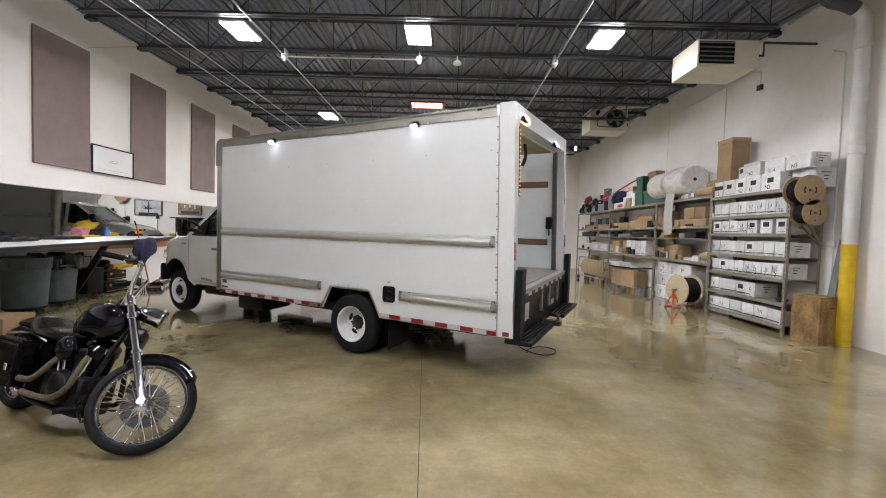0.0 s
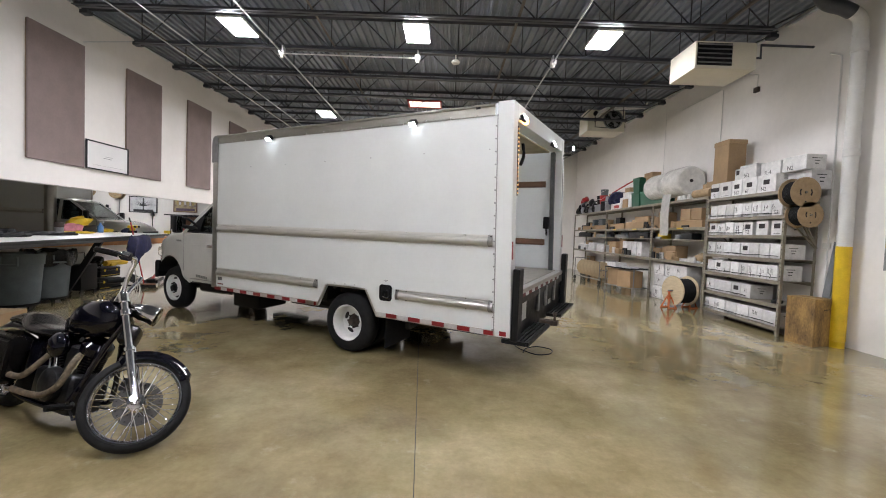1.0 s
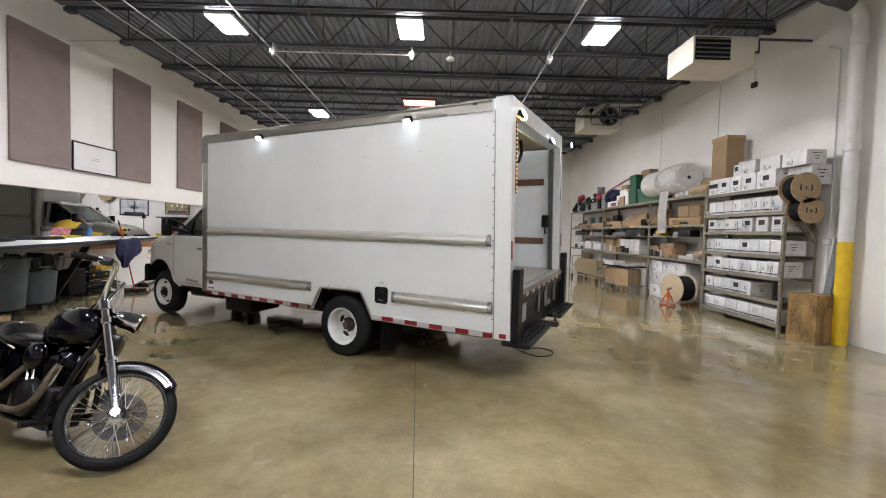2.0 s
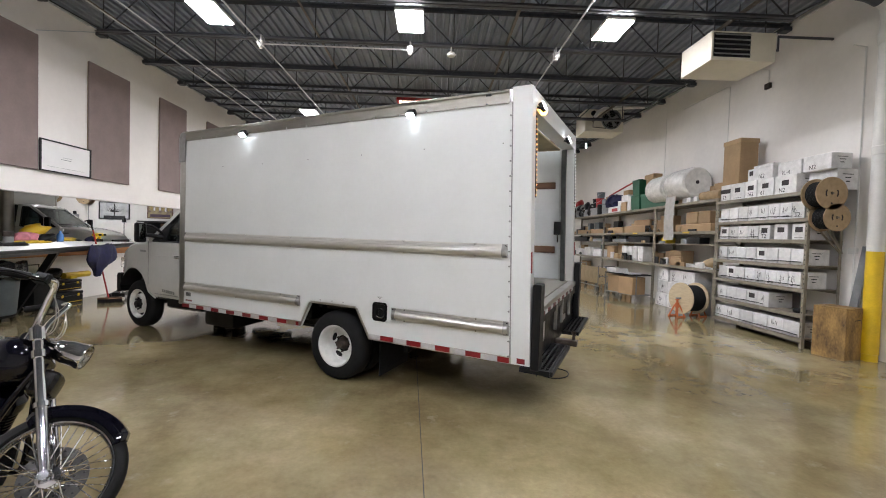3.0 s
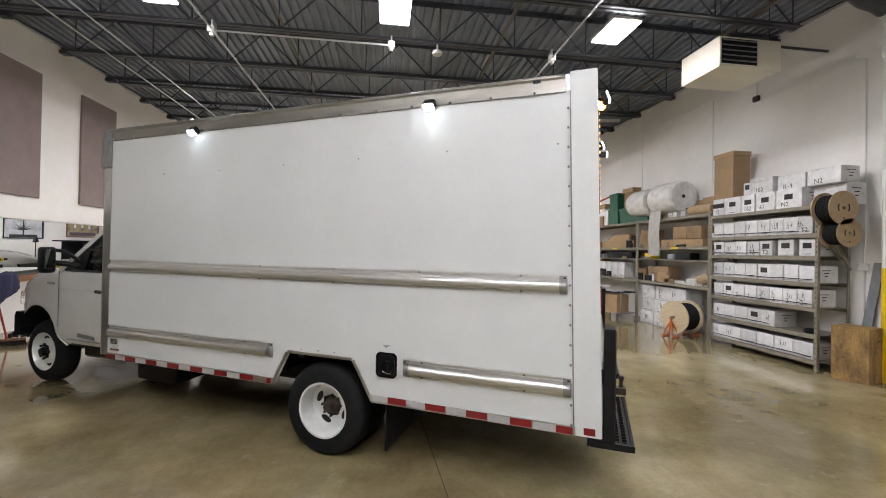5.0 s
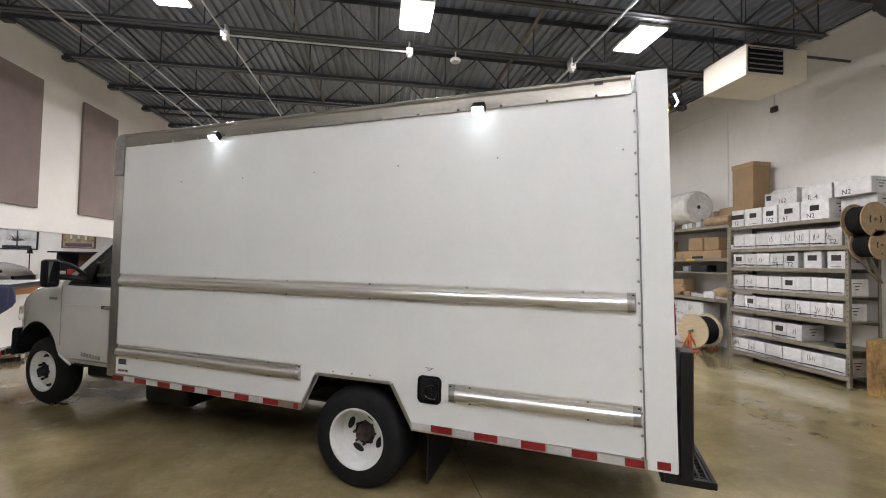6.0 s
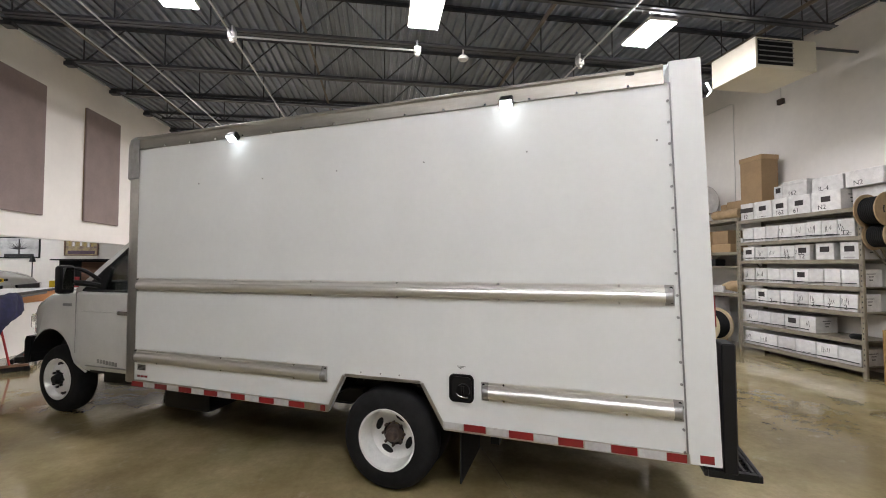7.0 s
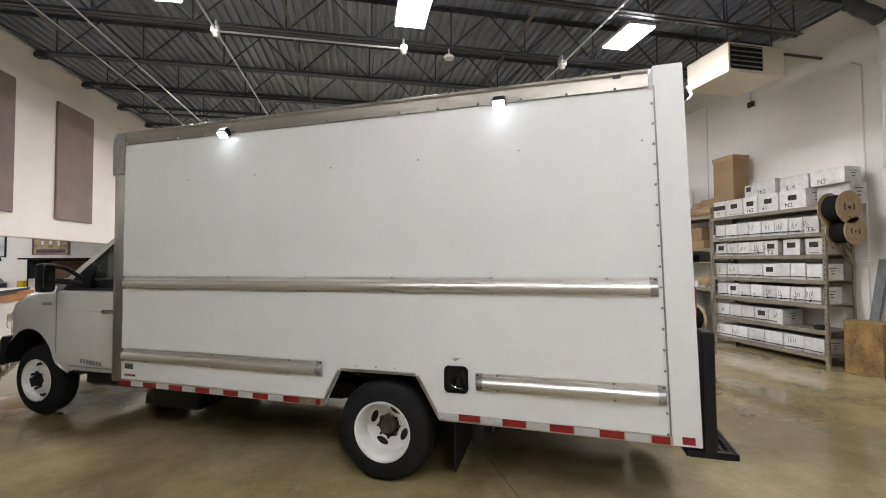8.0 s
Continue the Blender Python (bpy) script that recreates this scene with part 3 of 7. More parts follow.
        prism(bm, poly, "z", 0.56, 2.5)
        part("front_corner", bm, ALUDULL, body, "rounded grey aluminium front corner")
        bm = bmesh.new()
        mid = (4.7, face - s * 0.1)
        rings = []
        for z, g, o in ((2.44, 1.0, 0.005), (2.45, 1.0, 0.014), (2.7, 1.0, 0.014), (2.77, 0.99, 0.012), (2.82, 0.93, 0.008), (2.845, 0.8, 0.0), (2.85, 0.6, 0.0)):
            rings.append([(mid[0] + (p[0] - mid[0]) * g + (o if p[0] > 4.7 else -o), mid[1] + (p[1] - mid[1]) * g + (s * o if (p[1] - mid[1]) * s > 0.05 else 0), z) for p in poly])
        loft(bm, rings)
        part("front_corner_cap", bm, CAPGREY, body, "dark grey rounded top corner")
        # work lights
        for u in (1.19, 3.48):
            lamp = new("work_light")
            lamp.parent = body
            lamp.matrix_basis = pose(u, face, 2.655, 42 * s)
            bm = bmesh.new()
            box(bm, -0.02, 0.02, 0, s * 0.05, 0.03, 0.05)
            box(bm, -0.044, 0.044, s * 0.04, s * 0.103, -0.022, 0.04, 0.01)
            part("housing", bm, BLACK, lamp, "black lamp housing")
            bm = bmesh.new()
            box(bm, -0.038, 0.038, s * 0.045, s * 0.098, -0.027, -0.021, 0.002)
            part("lens", bm, WORKLAMP, lamp, "glowing white lens")
        # small fixings on the panel
        for u, z in ((1.028, 2.377), (1.761, 2.366), (2.487, 2.358), (3.199, 2.346), (3.896, 2.347), (0.252, 2.378), (2.284, 0.845), (2.122, 0.847), (1.973, 0.848)):
            leaning(part("panel_screw", cyl(bmesh.new(), (u, face - s * 0.001, z), (u, face + s * 0.006, z), 0.006, seg=8), CAPGREY, body))
        # vent plate and small label near the front bottom
        vent = part("vent_plate", B(4.5, 4.6, face + s * 0.0005, face + s * 0.004, 0.68, 0.73), CAPGREY, body, "small grey vent plate")
        for k in range(4):
            part("vent_slot", B(4.505, 4.595, face + s * 0.004, face + s * 0.0055, 0.685 + 0.012 * k, 0.69 + 0.012 * k), BLACK, vent)
        lab = part("warning_label", B(4.47, 4.61, face + s * 0.0005, face + s * 0.002, 0.612, 0.638), TAPEWHITE, body, "small white label with red bars")
        for k in range(3):
            part("label_bar", B(4.476 + 0.044 * k, 4.512 + 0.044 * k, face + s * 0.002, face + s * 0.003, 0.617, 0.633), RED, lab)
    # fuel filler
    filler = new("fuel_filler")
    filler.parent = t
    bm = bmesh.new()
    outer = lambda g, y: [(1.517 + (0.087 - g) * max(-1, min(1, 1.25 * math.cos(a))), y, 0.8 + (0.094 - g) * max(-1, min(1, 1.25 * math.sin(a)))) for a in [2 * math.pi * i / 32 for i in range(32)]]
    loft(bm, [outer(0.0, 0.0), outer(0.0, 0.008), outer(0.004, 0.013), outer(0.014, 0.013), outer(0.02, 0.003)], caps=False)
    part("bezel", bm, PLASTIC, filler, "black plastic bezel")
    bm = bmesh.new()
    bm.faces.new([bm.verts.new(p) for p in outer(0.018, 0.003)])
    part("pocket", bm, BLACK, filler, "dark pocket")
    bm = bmesh.new()
    cyl(bm, (1.5, 0.003, 0.79), (1.5, 0.03, 0.79), 0.045, seg=24)
    box(bm, 1.49, 1.51, 0.03, 0.042, 0.755, 0.825, 0.004)
    part("cap", bm, PLASTIC, filler)
    bm = bmesh.new()
    tube(bm, [(1.545, 0.012, 0.765), (1.53, 0.03, 0.758), (1.5, 0.034, 0.75), (1.47, 0.02, 0.745)], 0.005, 6)
    part("lever", bm, CHROME, filler)
    bm = bmesh.new()
    for k in range(3):
        box(bm, 1.49 + 0.012 * k, 1.55 - 0.01 * k, 0.0, 0.001, 0.945 - 0.008 * k, 0.948 - 0.008 * k)
    part("notice", bm, INK, filler, "tiny printed lines")
    # roof, front wall, floor, rear frame
    bm = bmesh.new()
    loft(bm, [[(x, -TW + 0.0 + TW * k / 8, 2.83 + 0.025 * math.sin(math.pi * k / 8)) for k in range(9)] for x in (0.16, 1.2, 2.4, 3.6, 4.7)], caps=False, ring=False)
    leaning(part("roof", bm, ROOFSKIN, body, "thin translucent white roof sheet"))
    for k in range(6):
        leaning(part("roof_bow", B(0.75 + 0.7 * k, 0.78 + 0.7 * k, -TW + 0.03, -0.03, 2.78, 2.822), ALUDULL, body, "roof bow"))
    part("front_wall", B(4.64, 4.83, -TW + 0.2, -0.2, 0.56, 2.8), WHITE, body)
    part("roof_nose", B(4.66, 4.83, -TW + 0.1, -0.1, 2.79, 2.83, 0.012, 2), ALUDULL, body)
    for k in range(15):
        leaning(part("floor_board", B(0.06, 4.62, -0.05 - 0.147 * (k + 1) + 0.004, -0.05 - 0.147 * k, 0.9, 0.95), PLYFLOOR, body))
    part("sill", B(-0.03, 0.06, -TW + 0.12, -0.12, 0.9, 0.952, 0.006), ALUDULL, body, "steel rear sill")
    part("sill_face", B(-0.027, 0.05, -TW + 0.12, -0.12, 0.8, 0.898, 0.004), SILLDIRT, body, "grimy dark sill face")
    for y in (-0.95, -1.3, -1.75):
        part("hinge_strap", B(-0.034, -0.004, y - 0.02, y + 0.02, 0.6, 0.86, 0.004), CAPGREY, t, "grey steel strap")
    bm = bmesh.new()
    box(bm, 0.0, 0.16, -TW + 0.12, -0.12, 2.665, 2.845, 0.004)
    header = leaning(part("header", bm, WHITE, body, "white rear header"))
    for z0 in (1.3, 2.16):
        leaning(part("tie_slat", B(0.25, 4.6, -TW + 0.03, -TW + 0.055, z0, z0 + 0.09, 0.004), WOOD, body, "brown wooden tie-down slat"))
        leaning(part("tie_slat", B(0.25, 4.6, -0.055, -0.03, z0, z0 + 0.09, 0.004), WOOD, body, "brown wooden tie-down slat"))
    bm = bmesh.new()
    box(bm, 0.9, 1.7, -TW + 0.034, -TW + 0.036, 1.72, 1.745)
    part("notice_strip", bm, ORANGE, body, "orange-red printed strip")
    bm = bmesh.new()
    for z0, z1 in ((1.47, 1.475), (1.575, 1.58)):
        box(bm, 0.8, 1.9, -TW + 0.034, -TW + 0.036, z0, z1)
    for k, (a, b_) in enumerate(((0.95, 1.75), (1.05, 1.6))):
        box(bm, a, b_, -TW + 0.034, -TW + 0.036, 1.5 + 0.035 * k, 1.512 + 0.035 * k)
    part("printed_sign", bm, CAPGREY, body, "framed notice with unreadable lines")
    # door track, rolled door and strap
    for y in (-0.155, -TW + 0.155):
        bm = bmesh.new()
        box(bm, 0.175 if y > -1 else 0.094, 0.24 if y > -1 else 0.15, y - 0.03, y + 0.03, 0.95, 2.65)
        leaning(part("door_track", bm, TRACK, body, "grey steel roller-door track"))
    bm = bmesh.new()
    for k in range(3):
        leaning(part("roller_door_panel", B(0.165 + 0.3 * k, 0.455 + 0.3 * k, -TW + 0.19, -0.19, 2.645, 2.668, 0.004), ROLLDOOR, body, "raised yellow-brown roller door panel"))
    tube(bm, [(0.3, -1.25, 2.65), (0.29, -1.27, 2.52), (0.3, -1.25, 2.44), (0.32, -1.22, 2.37)], 0.022, 6, 3)
    leaning(part("pull_strap", bm, BLACK, body))
    part("door_latch", B(0.16, 0.25, -TW + 0.19, -TW + 0.27, 1.55, 1.72, 0.01), BLACK, body, "black latch box")
    part("latch_loop", tube(bmesh.new(), [(0.2, -TW + 0.26, 1.56), (0.19, -TW + 0.3, 1.5), (0.2, -TW + 0.24, 1.46), (0.21, -TW + 0.2, 1.52)], 0.01, 6, 4), BLACK, body)
    # added sheets on the load space walls, whiter than the body to imitate light inside
    for y in (-0.0335, -TW + 0.0305):
        leaning(part("wall_lining", B(0.2, 4.62, y, y + 0.003, 0.955, 2.76), BRIGHT_INNER, body, "white sheet lightened to stand in for light inside"))
    part("wall_lining", B(4.635, 4.6385, -TW + 0.2, -0.2, 0.955, 2.76), BRIGHT_INNER, body, "white sheet lightened to stand in for light inside")
    # rear lamps
    for y in (-0.16, -1.45):
        lamp = new("reversing_lamp")
        lamp.parent = body
        lamp.matrix_basis = pose(-0.045 + LEAN * 2.2, y, 2.7, 0, 22)
        part("housing", B(-0.02, 0.02, -0.045, 0.045, -0.033, 0.033, 0.008), BLACK, lamp, "black lamp housing")
        part("lens", B(-0.026, -0.02, -0.042, 0.042, -0.03, 0.03), WORKLAMP, lamp, "glowing white lens")
        part("arm", tube(bmesh.new(), [(0.018, 0, 0.0), (0.04, 0, 0.02)], 0.01, 6), BLACK, lamp)
    for y in (-0.3,):
        bm = bmesh.new()
        lathe(bm, [(0.03, 0), (0.04, 0.01), (0.04, 0.035), (0.026, 0.05), (0, 0.052)], pose(-0.002, y, 2.7, 0, -90), 16)
        leaning(part("amber_beacon", bm, AMBER, body, "glowing amber beacon"))
    # lights on stalks outside the far post
    lamp = part("side_work_light", box(bmesh.new(), -0.07, 0.01, -TW - 0.06, -TW + 0.02, 2.69, 2.755, 0.01), BLACK, body)
    part("lens", B(-0.075, -0.07, -TW - 0.055, -TW + 0.015, 2.695, 2.75), WORKLAMP, lamp, "glowing white lens")
    for y, mt, s in ((-0.128, AMBERDOT, -1), (-TW + 0.06, WHITEDOT, 1)):
        strip = part("led_strip", B(-0.006, 0.006, y - 0.012, y + 0.012, 1.92, 2.62), BLACK, body, "LED strip on the door post")
        leaning(strip)
        for k in range(16):
            d = part("led", box(bmesh.new(), -0.013, -0.006, y - 0.006, y + 0.006, 1.937 + 0.043 * k, 1.949 + 0.043 * k), mt, strip)
            leaning(d)
    # black bumper posts, steps, hitch
    for y in (-0.06, -TW + 0.06):
        bm = bmesh.new()
        box(bm, -0.075, -0.004, y - 0.07, y + 0.07, 0.47, 1.19, 0.008)
        part("bumper_post", bm, BLACK, t, "tall black steel bumper post")
    for y0, y1, z in ((-0.86, 0.0, 0.47), (-TW + 0.0, -1.45, 0.46)):
        bm = bmesh.new()
        box(bm, -0.19, -0.165, y0, y1, z - 0.028, z + 0.012, 0.004)
        box(bm, 0.07, 0.09, y0, y1, z - 0.028, z + 0.012, 0.004)
        box(bm, -0.165, 0.07, y0, y0 + 0.03, z - 0.028, z + 0.012)
        box(bm, -0.165, 0.07, y1 - 0.03, y1, z - 0.028, z + 0.012)
        step = part("rear_step", bm, BLACK, t, "black diamond-grip step bumper")
        bm = bmesh.new()
        for i in range(6):
            box(bm, -0.16 + 0.042 * i, -0.147 + 0.042 * i, y0 + 0.03, y1 - 0.03, z - 0.01, z + 0.014)
        n = int((y1 - y0) / 0.045)
        for i in range(n):
            box(bm, -0.16, 0.065, y0 + 0.04 + 0.045 * i, y0 + 0.046 + 0.045 * i, z - 0.01, z + 0.008)
        part("tread", bm, BLACK, step)
    part("bumper_back", B(0.0, 0.05, -TW + 0.1, -0.1, 0.42, 0.82, 0.004), BLACK, t, "black rear valance")
    part("plate_panel", B(-0.008, 0.0, -0.5, -0.22, 0.6, 0.8, 0.002), TAPEWHITE, t, "plain white plate beside the post")
    for a, c, z0, z1 in ((-0.33, -0.21, 0.5, 0.56), (-1.62, -1.5, 0.58, 0.64), (-1.36, -1.3, 0.62, 0.86)):
        part("pale_label", B(-0.008, 0.0, a, c, z0, z1, 0.002), TAPEWHITE, t, "small pale label")
    for k in range(7):
        part("red_tape", B(-0.036, -0.03, -0.36 - 0.24 * k, -0.26 - 0.24 * k, 0.872, 0.906), REDDIRTY, t)
        part("white_tape", B(-0.036, -0.03, -0.48 - 0.24 * k, -0.38 - 0.24 * k, 0.872, 0.906), TAPEWHITE, t)
    bm = bmesh.new()
    box(bm, -0.22, 0.2, -1.19, -1.11, 0.4, 0.46, 0.006)
    lathe(bm, [(0, 0), (0.02, 0), (0.015, 0.05), (0.026, 0.075), (0.02, 0.095), (0, 0.1)], pose(-0.18, -1.15, 0.46), 16)
    part("tow_hitch", bm, HUB, t, "rusty tow hitch")
    # underbody
    bm = bmesh.new()
    for y in (-0.72, -TW + 0.72):
        box(bm, 0.1, 6.3, y - 0.04, y + 0.04, 0.48, 0.78)
    for k in range(9):
        box(bm, 0.3 + 0.5 * k, 0.36 + 0.5 * k, -TW + 0.05, -0.05, 0.76, 0.9)
    part("chassis", bm, BLACK, t)
    # black underfloor sheet, added so that no light comes through below the body
    part("underfloor", B(0.1, 4.8, -TW + 0.04, -0.04, 0.876, 0.896), BLACK, t, "black underfloor")
    for y in (-0.78, -TW + 0.76):
        part("wheel_housing", B(1.5, 2.75, y, y + 0.02, 0.4, 0.87), BLACK, t, "black inner wheel housing")
    # unseen black blocks, added to deepen the shadow under the truck
    for u0, u1, z0, w in ((0.32, 1.44, 0.42, 0.2), (2.72, 4.0, 0.5, 0.3), (4.72, 5.55, 0.38, 0.3)):
        part("underbody_light_block", B(u0, u1, -TW + w, -w, z0, 0.872, 0.03), BLACK, t, "black block added under the body to keep light out")
    # black sheets added behind the side panels, so their inner faces stay dark
    for y in (-0.05, -TW + 0.035):
        for u0, u1 in ((0.2, 1.6), (2.64, 4.62)):
            part("skirt_light_block", B(u0, u1, y, y + 0.015, 0.515, 0.875), BLACK, t, "black sheet added behind the skirt to keep light out")
    for y in (-0.66, -TW + 0.6):
        part("frame_rail", box(bmesh.new(), 2.6, 5.5, y, y + 0.06, 0.36, 0.5, 0.01), BLACK, t, "black chassis rail")
    # unseen block, added to shut the bright gap below the far side
    part("far_side_light_block", box(bmesh.new(), 2.68, 4.7, -TW + 0.12, -TW + 0.6, 0.2, 0.56, 0.03, 2), BLACK, t, "black block added under the far side to keep light out")
    part("cab_step", box(bmesh.new(), 4.85, 5.6, -TW + 0.2, -TW + 0.45, 0.24, 0.53, 0.02, 2), BLACK, t, "black step under the cab")
    part("crossover_tank", box(bmesh.new(), 2.8, 3.9, -1.2, -0.75, 0.27, 0.55, 0.05, 2), BLACK, t, "black tank under the body")
    # black plate added to darken the space under the cab
    part("cab_underside", B(4.88, 5.58, -TW + 0.2, -0.2, 0.53, 0.556), BLACK, t, "black plate added under the cab to keep light out")
    part("engine_crossmember", B(5.58, 6.6, -TW + 0.72, -0.72, 0.42, 0.556), BLACK, t)
    part("crossmember", B(1.3, 1.36, -TW + 0.2, -0.2, 0.36, 0.87), BLACK, t)
    bm = bmesh.new()
    lathe(bm, [(0.1, -0.1), (0.3, -0.1), (0.36, -0.05), (0.36, 0.05), (0.3, 0.1), (0.1, 0.1)], pose(0.95, -1.15, 0.38), 32, close=True)
    part("spare_tyre", bm, RUBBER, t, "spare tyre under the floor")
    part("muffler", box(bmesh.new(), 2.75, 3.7, -1.6, -1.25, 0.32, 0.52, 0.07, 3), HUB, t, "rusty muffler")
    part("transmission", box(bmesh.new(), 4.5, 6.0, -1.4, -0.9, 0.3, 0.8, 0.1, 3), BLACK, t)
    part("driveshaft", cyl(bmesh.new(), (2.1, -1.15, 0.4), (4.6, -1.15, 0.5), 0.05, seg=14), BLACK, t)
    for u in (2.75, 3.5, 4.3):
        part("crossmember", B(u, u + 0.07, -TW + 0.68, -0.68, 0.4, 0.72), BLACK, t)
    for y in (-0.72, -TW + 0.72):
        part("leaf_spring", prism(bmesh.new(), [(1.4, 0.52), (2.07, 0.34), (2.75, 0.52), (2.75, 0.57), (2.07, 0.45), (1.4, 0.57)], "y", y - 0.04, y + 0.04), BLACK, t)
    bm = bmesh.new()
    tube(bm, [(4.9, -0.6, 0.5), (3.2, -0.6, 0.46), (2.8, -0.62, 0.62), (1.4, -0.62, 0.62), (1.2, -0.6, 0.42), (0.2, -0.6, 0.4)], 0.035, 10, 4)
    part("exhaust_pipe", bm, HUB, t, "rusty exhaust pipe")
    part("fuel_tank", B(4.07, 4.67, -0.85, -0.3, 0.22, 0.56, 0.05, 2), BLACK, t)
    bm = bmesh.new()
    cyl(bm, (2.065, -0.3, 0.37), (2.065, -TW + 0.3, 0.37), 0.06)
    lathe(bm, [(0, -0.18), (0.1, -0.14), (0.17, 0), (0.1, 0.14), (0, 0.18)], pose(2.065, -TW / 2, 0.37, 90), 20)
    part("rear_axle", bm, BLACK, t)
    part("front_axle", cyl(bmesh.new(), (6.27, -0.4, 0.37), (6.27, -TW + 0.4, 0.37), 0.05), BLACK, t)
    bm = bmesh.new()
    prism(bm, [(1.55, 0.8), (2.66, 0.8), (2.66, 0.84), (1.55, 0.84)], "y", -0.75, -0.03)
    prism(bm, [(1.55, 0.8), (2.66, 0.8), (2.66, 0.84), (1.55, 0.84)], "y", -TW + 0.03, -TW + 0.75)
    part("wheel_box", bm, BLACK, t)
    for y in (-0.05, -TW + 0.6):
        bm = bmesh.new()
        prism(bm, [(y, 0.13), (y - 0.55, 0.13), (y - 0.55, 0.52), (y, 0.52)], "x", 1.535, 1.545)
        part("mud_flap", bm, RUBBER, t, "black rubber mud flap")
    for s, y in ((1, -0.018), (-1, -TW + 0.018)):
        wheel("rear_wheel", t, 2.09, y, s, True)
    for s, y in ((1, -0.3), (-1, -TW + 0.3)):
        wheel("front_wheel", t, 6.27, y, s, False)
    cab(t)
    return t


def wheel_opening(inset):
    """Outline of the front wheel opening: round above, swept back towards the door sill."""
    r = 0.445 - inset
    pts = [(6.24 + r * math.cos(a), 0.5 + r * math.sin(a)) for a in [math.pi * k / 24 for k in range(23)]]
    return [(6.24 + r, 0.3)] + pts + [(5.74 + inset, 0.585), (5.62 + inset, 0.535), (5.58 + inset, 0.3)]


def cut_arches(bm, yc):
    """Cuts the round wheel openings out of the closed cab shell."""
    bmesh.ops.recalc_face_normals(bm, faces=bm.faces)
    cutter = bmesh.new()
    for s in (1, -1):
        prism(cutter, wheel_opening(0.0), "y", yc + s * 0.6, yc + s * 1.2)
    bmesh.ops.recalc_face_normals(cutter, faces=cutter.faces)
    pair = []
    for nm, b in (("shell", bm), ("cutter", cutter)):
        me = bpy.data.meshes.new(nm)
        b.to_mesh(me)
        ob = bpy.data.objects.new(nm, me)
        scene.collection.objects.link(ob)
        pair.append(ob)
    mod = pair[0].modifiers.new("cut", "BOOLEAN")
    mod.operation, mod.object, mod.solver = "DIFFERENCE", pair[1], "EXACT"
    bpy.context.view_layer.update()
    me = bpy.data.meshes.new_from_object(pair[0].evaluated_get(bpy.context.evaluated_depsgraph_get()))
    out = bmesh.new()
    out.from_mesh(me)
    for ob in pair:
        bpy.data.objects.remove(ob)
    bpy.data.meshes.remove(me)
    return out


def cab(t):
    """The van-based cab in front of the body."""
    yc, c = -TW / 2, new("cab")
    c.parent = t
    lower = bmesh.new()
    rows = [(4.86, 0.985, 0.54, 1.36, 0.0, 0.04), (5.55, 0.985, 0.54, 1.365, 0.0, 0.05), (5.8, 0.975, 0.54, 1.4, 0.02, 0.08),
            (6.1, 0.955, 0.54, 1.4, 0.03, 0.12), (6.35, 0.935, 0.56, 1.37, 0.04, 0.14), (6.55, 0.905, 0.58, 1.31, 0.05, 0.16),
            (6.68, 0.86, 0.62, 1.23, 0.05, 0.17), (6.77, 0.79, 0.66, 1.12, 0.04, 0.16), (6.81, 0.72, 0.7, 1.02, 0.03, 0.12)]
    loft(lower, [section(*r) for r in rows])
    shell = part("lower_body", cut_arches(lower, yc), CABWHITE, c, "white painted cab body", 40)
    # wheel-arch openings
    for s, y in ((1, yc + 0.985), (-1, yc - 0.985)):
        bm = bmesh.new()
        arc = [(px, max(pz, 0.55)) for px, pz in wheel_opening(0.004)]
        arc = [q for k, q in enumerate(arc) if k == 0 or q != arc[k - 1]]
        rim = [(px, y - s * 0.36, pz) for px, pz in arc]
        loft(bm, [[(px, y - s * 0.07, pz) for px, pz in arc], rim], caps=False, ring=False)
        bm.faces.new([bm.verts.new(p) for p in rim])
        part("wheel_arch", bm, BLACK, c, "dark wheel arch liner")
        bm = bmesh.new()
        lip = wheel_opening(-0.01)[1:-1]
        for g in range(len(lip) - 1):
            (xa, za), (xb, zb) = lip[g], lip[g + 1]
            ya, yb = [yc + s * (0.968 - 0.085 * max(0.0, v - 5.7)) for v in (xa, xb)]
            tube(bm, [(xa, ya, za), (xb, yb, zb)], 0.012, 8)
        part("arch_flare", bm, CABWHITE, c, "white wheel-arch flare")
    # greenhouse
    bm = bmesh.new()
    def pil(p0, p1, w, half0, half1, s):
        a, b = Vector(p0), Vector(p1)
        d = (b - a).normalized()
        n = Vector((-d.y, d.x)) * w / 2
        q = [a - n, b - n, b + n, a + n]
        y0 = [yc + s * half0, yc + s * half1, yc + s * half1, yc + s * half0]
        v0 = [bm.verts.new((p.x, yy, p.y)) for p, yy in zip(q, y0)]
        v1 = [bm.verts.new((p.x, yy - s * 0.06, p.y)) for p, yy in zip(q, y0)]
        bm.faces.new(v0)
        bm.faces.new(v1[::-1])
        for i in range(4):
            bm.faces.new((v0[i], v1[i], v1[(i + 1) % 4], v0[(i + 1) % 4]))
    for s in (1, -1):
        pil((5.78, 1.36), (5.1, 1.915), 0.055, 0.975, 0.84, s)
        pil((4.9, 1.36), (4.9, 1.95), 0.09, 0.975, 0.84, s)
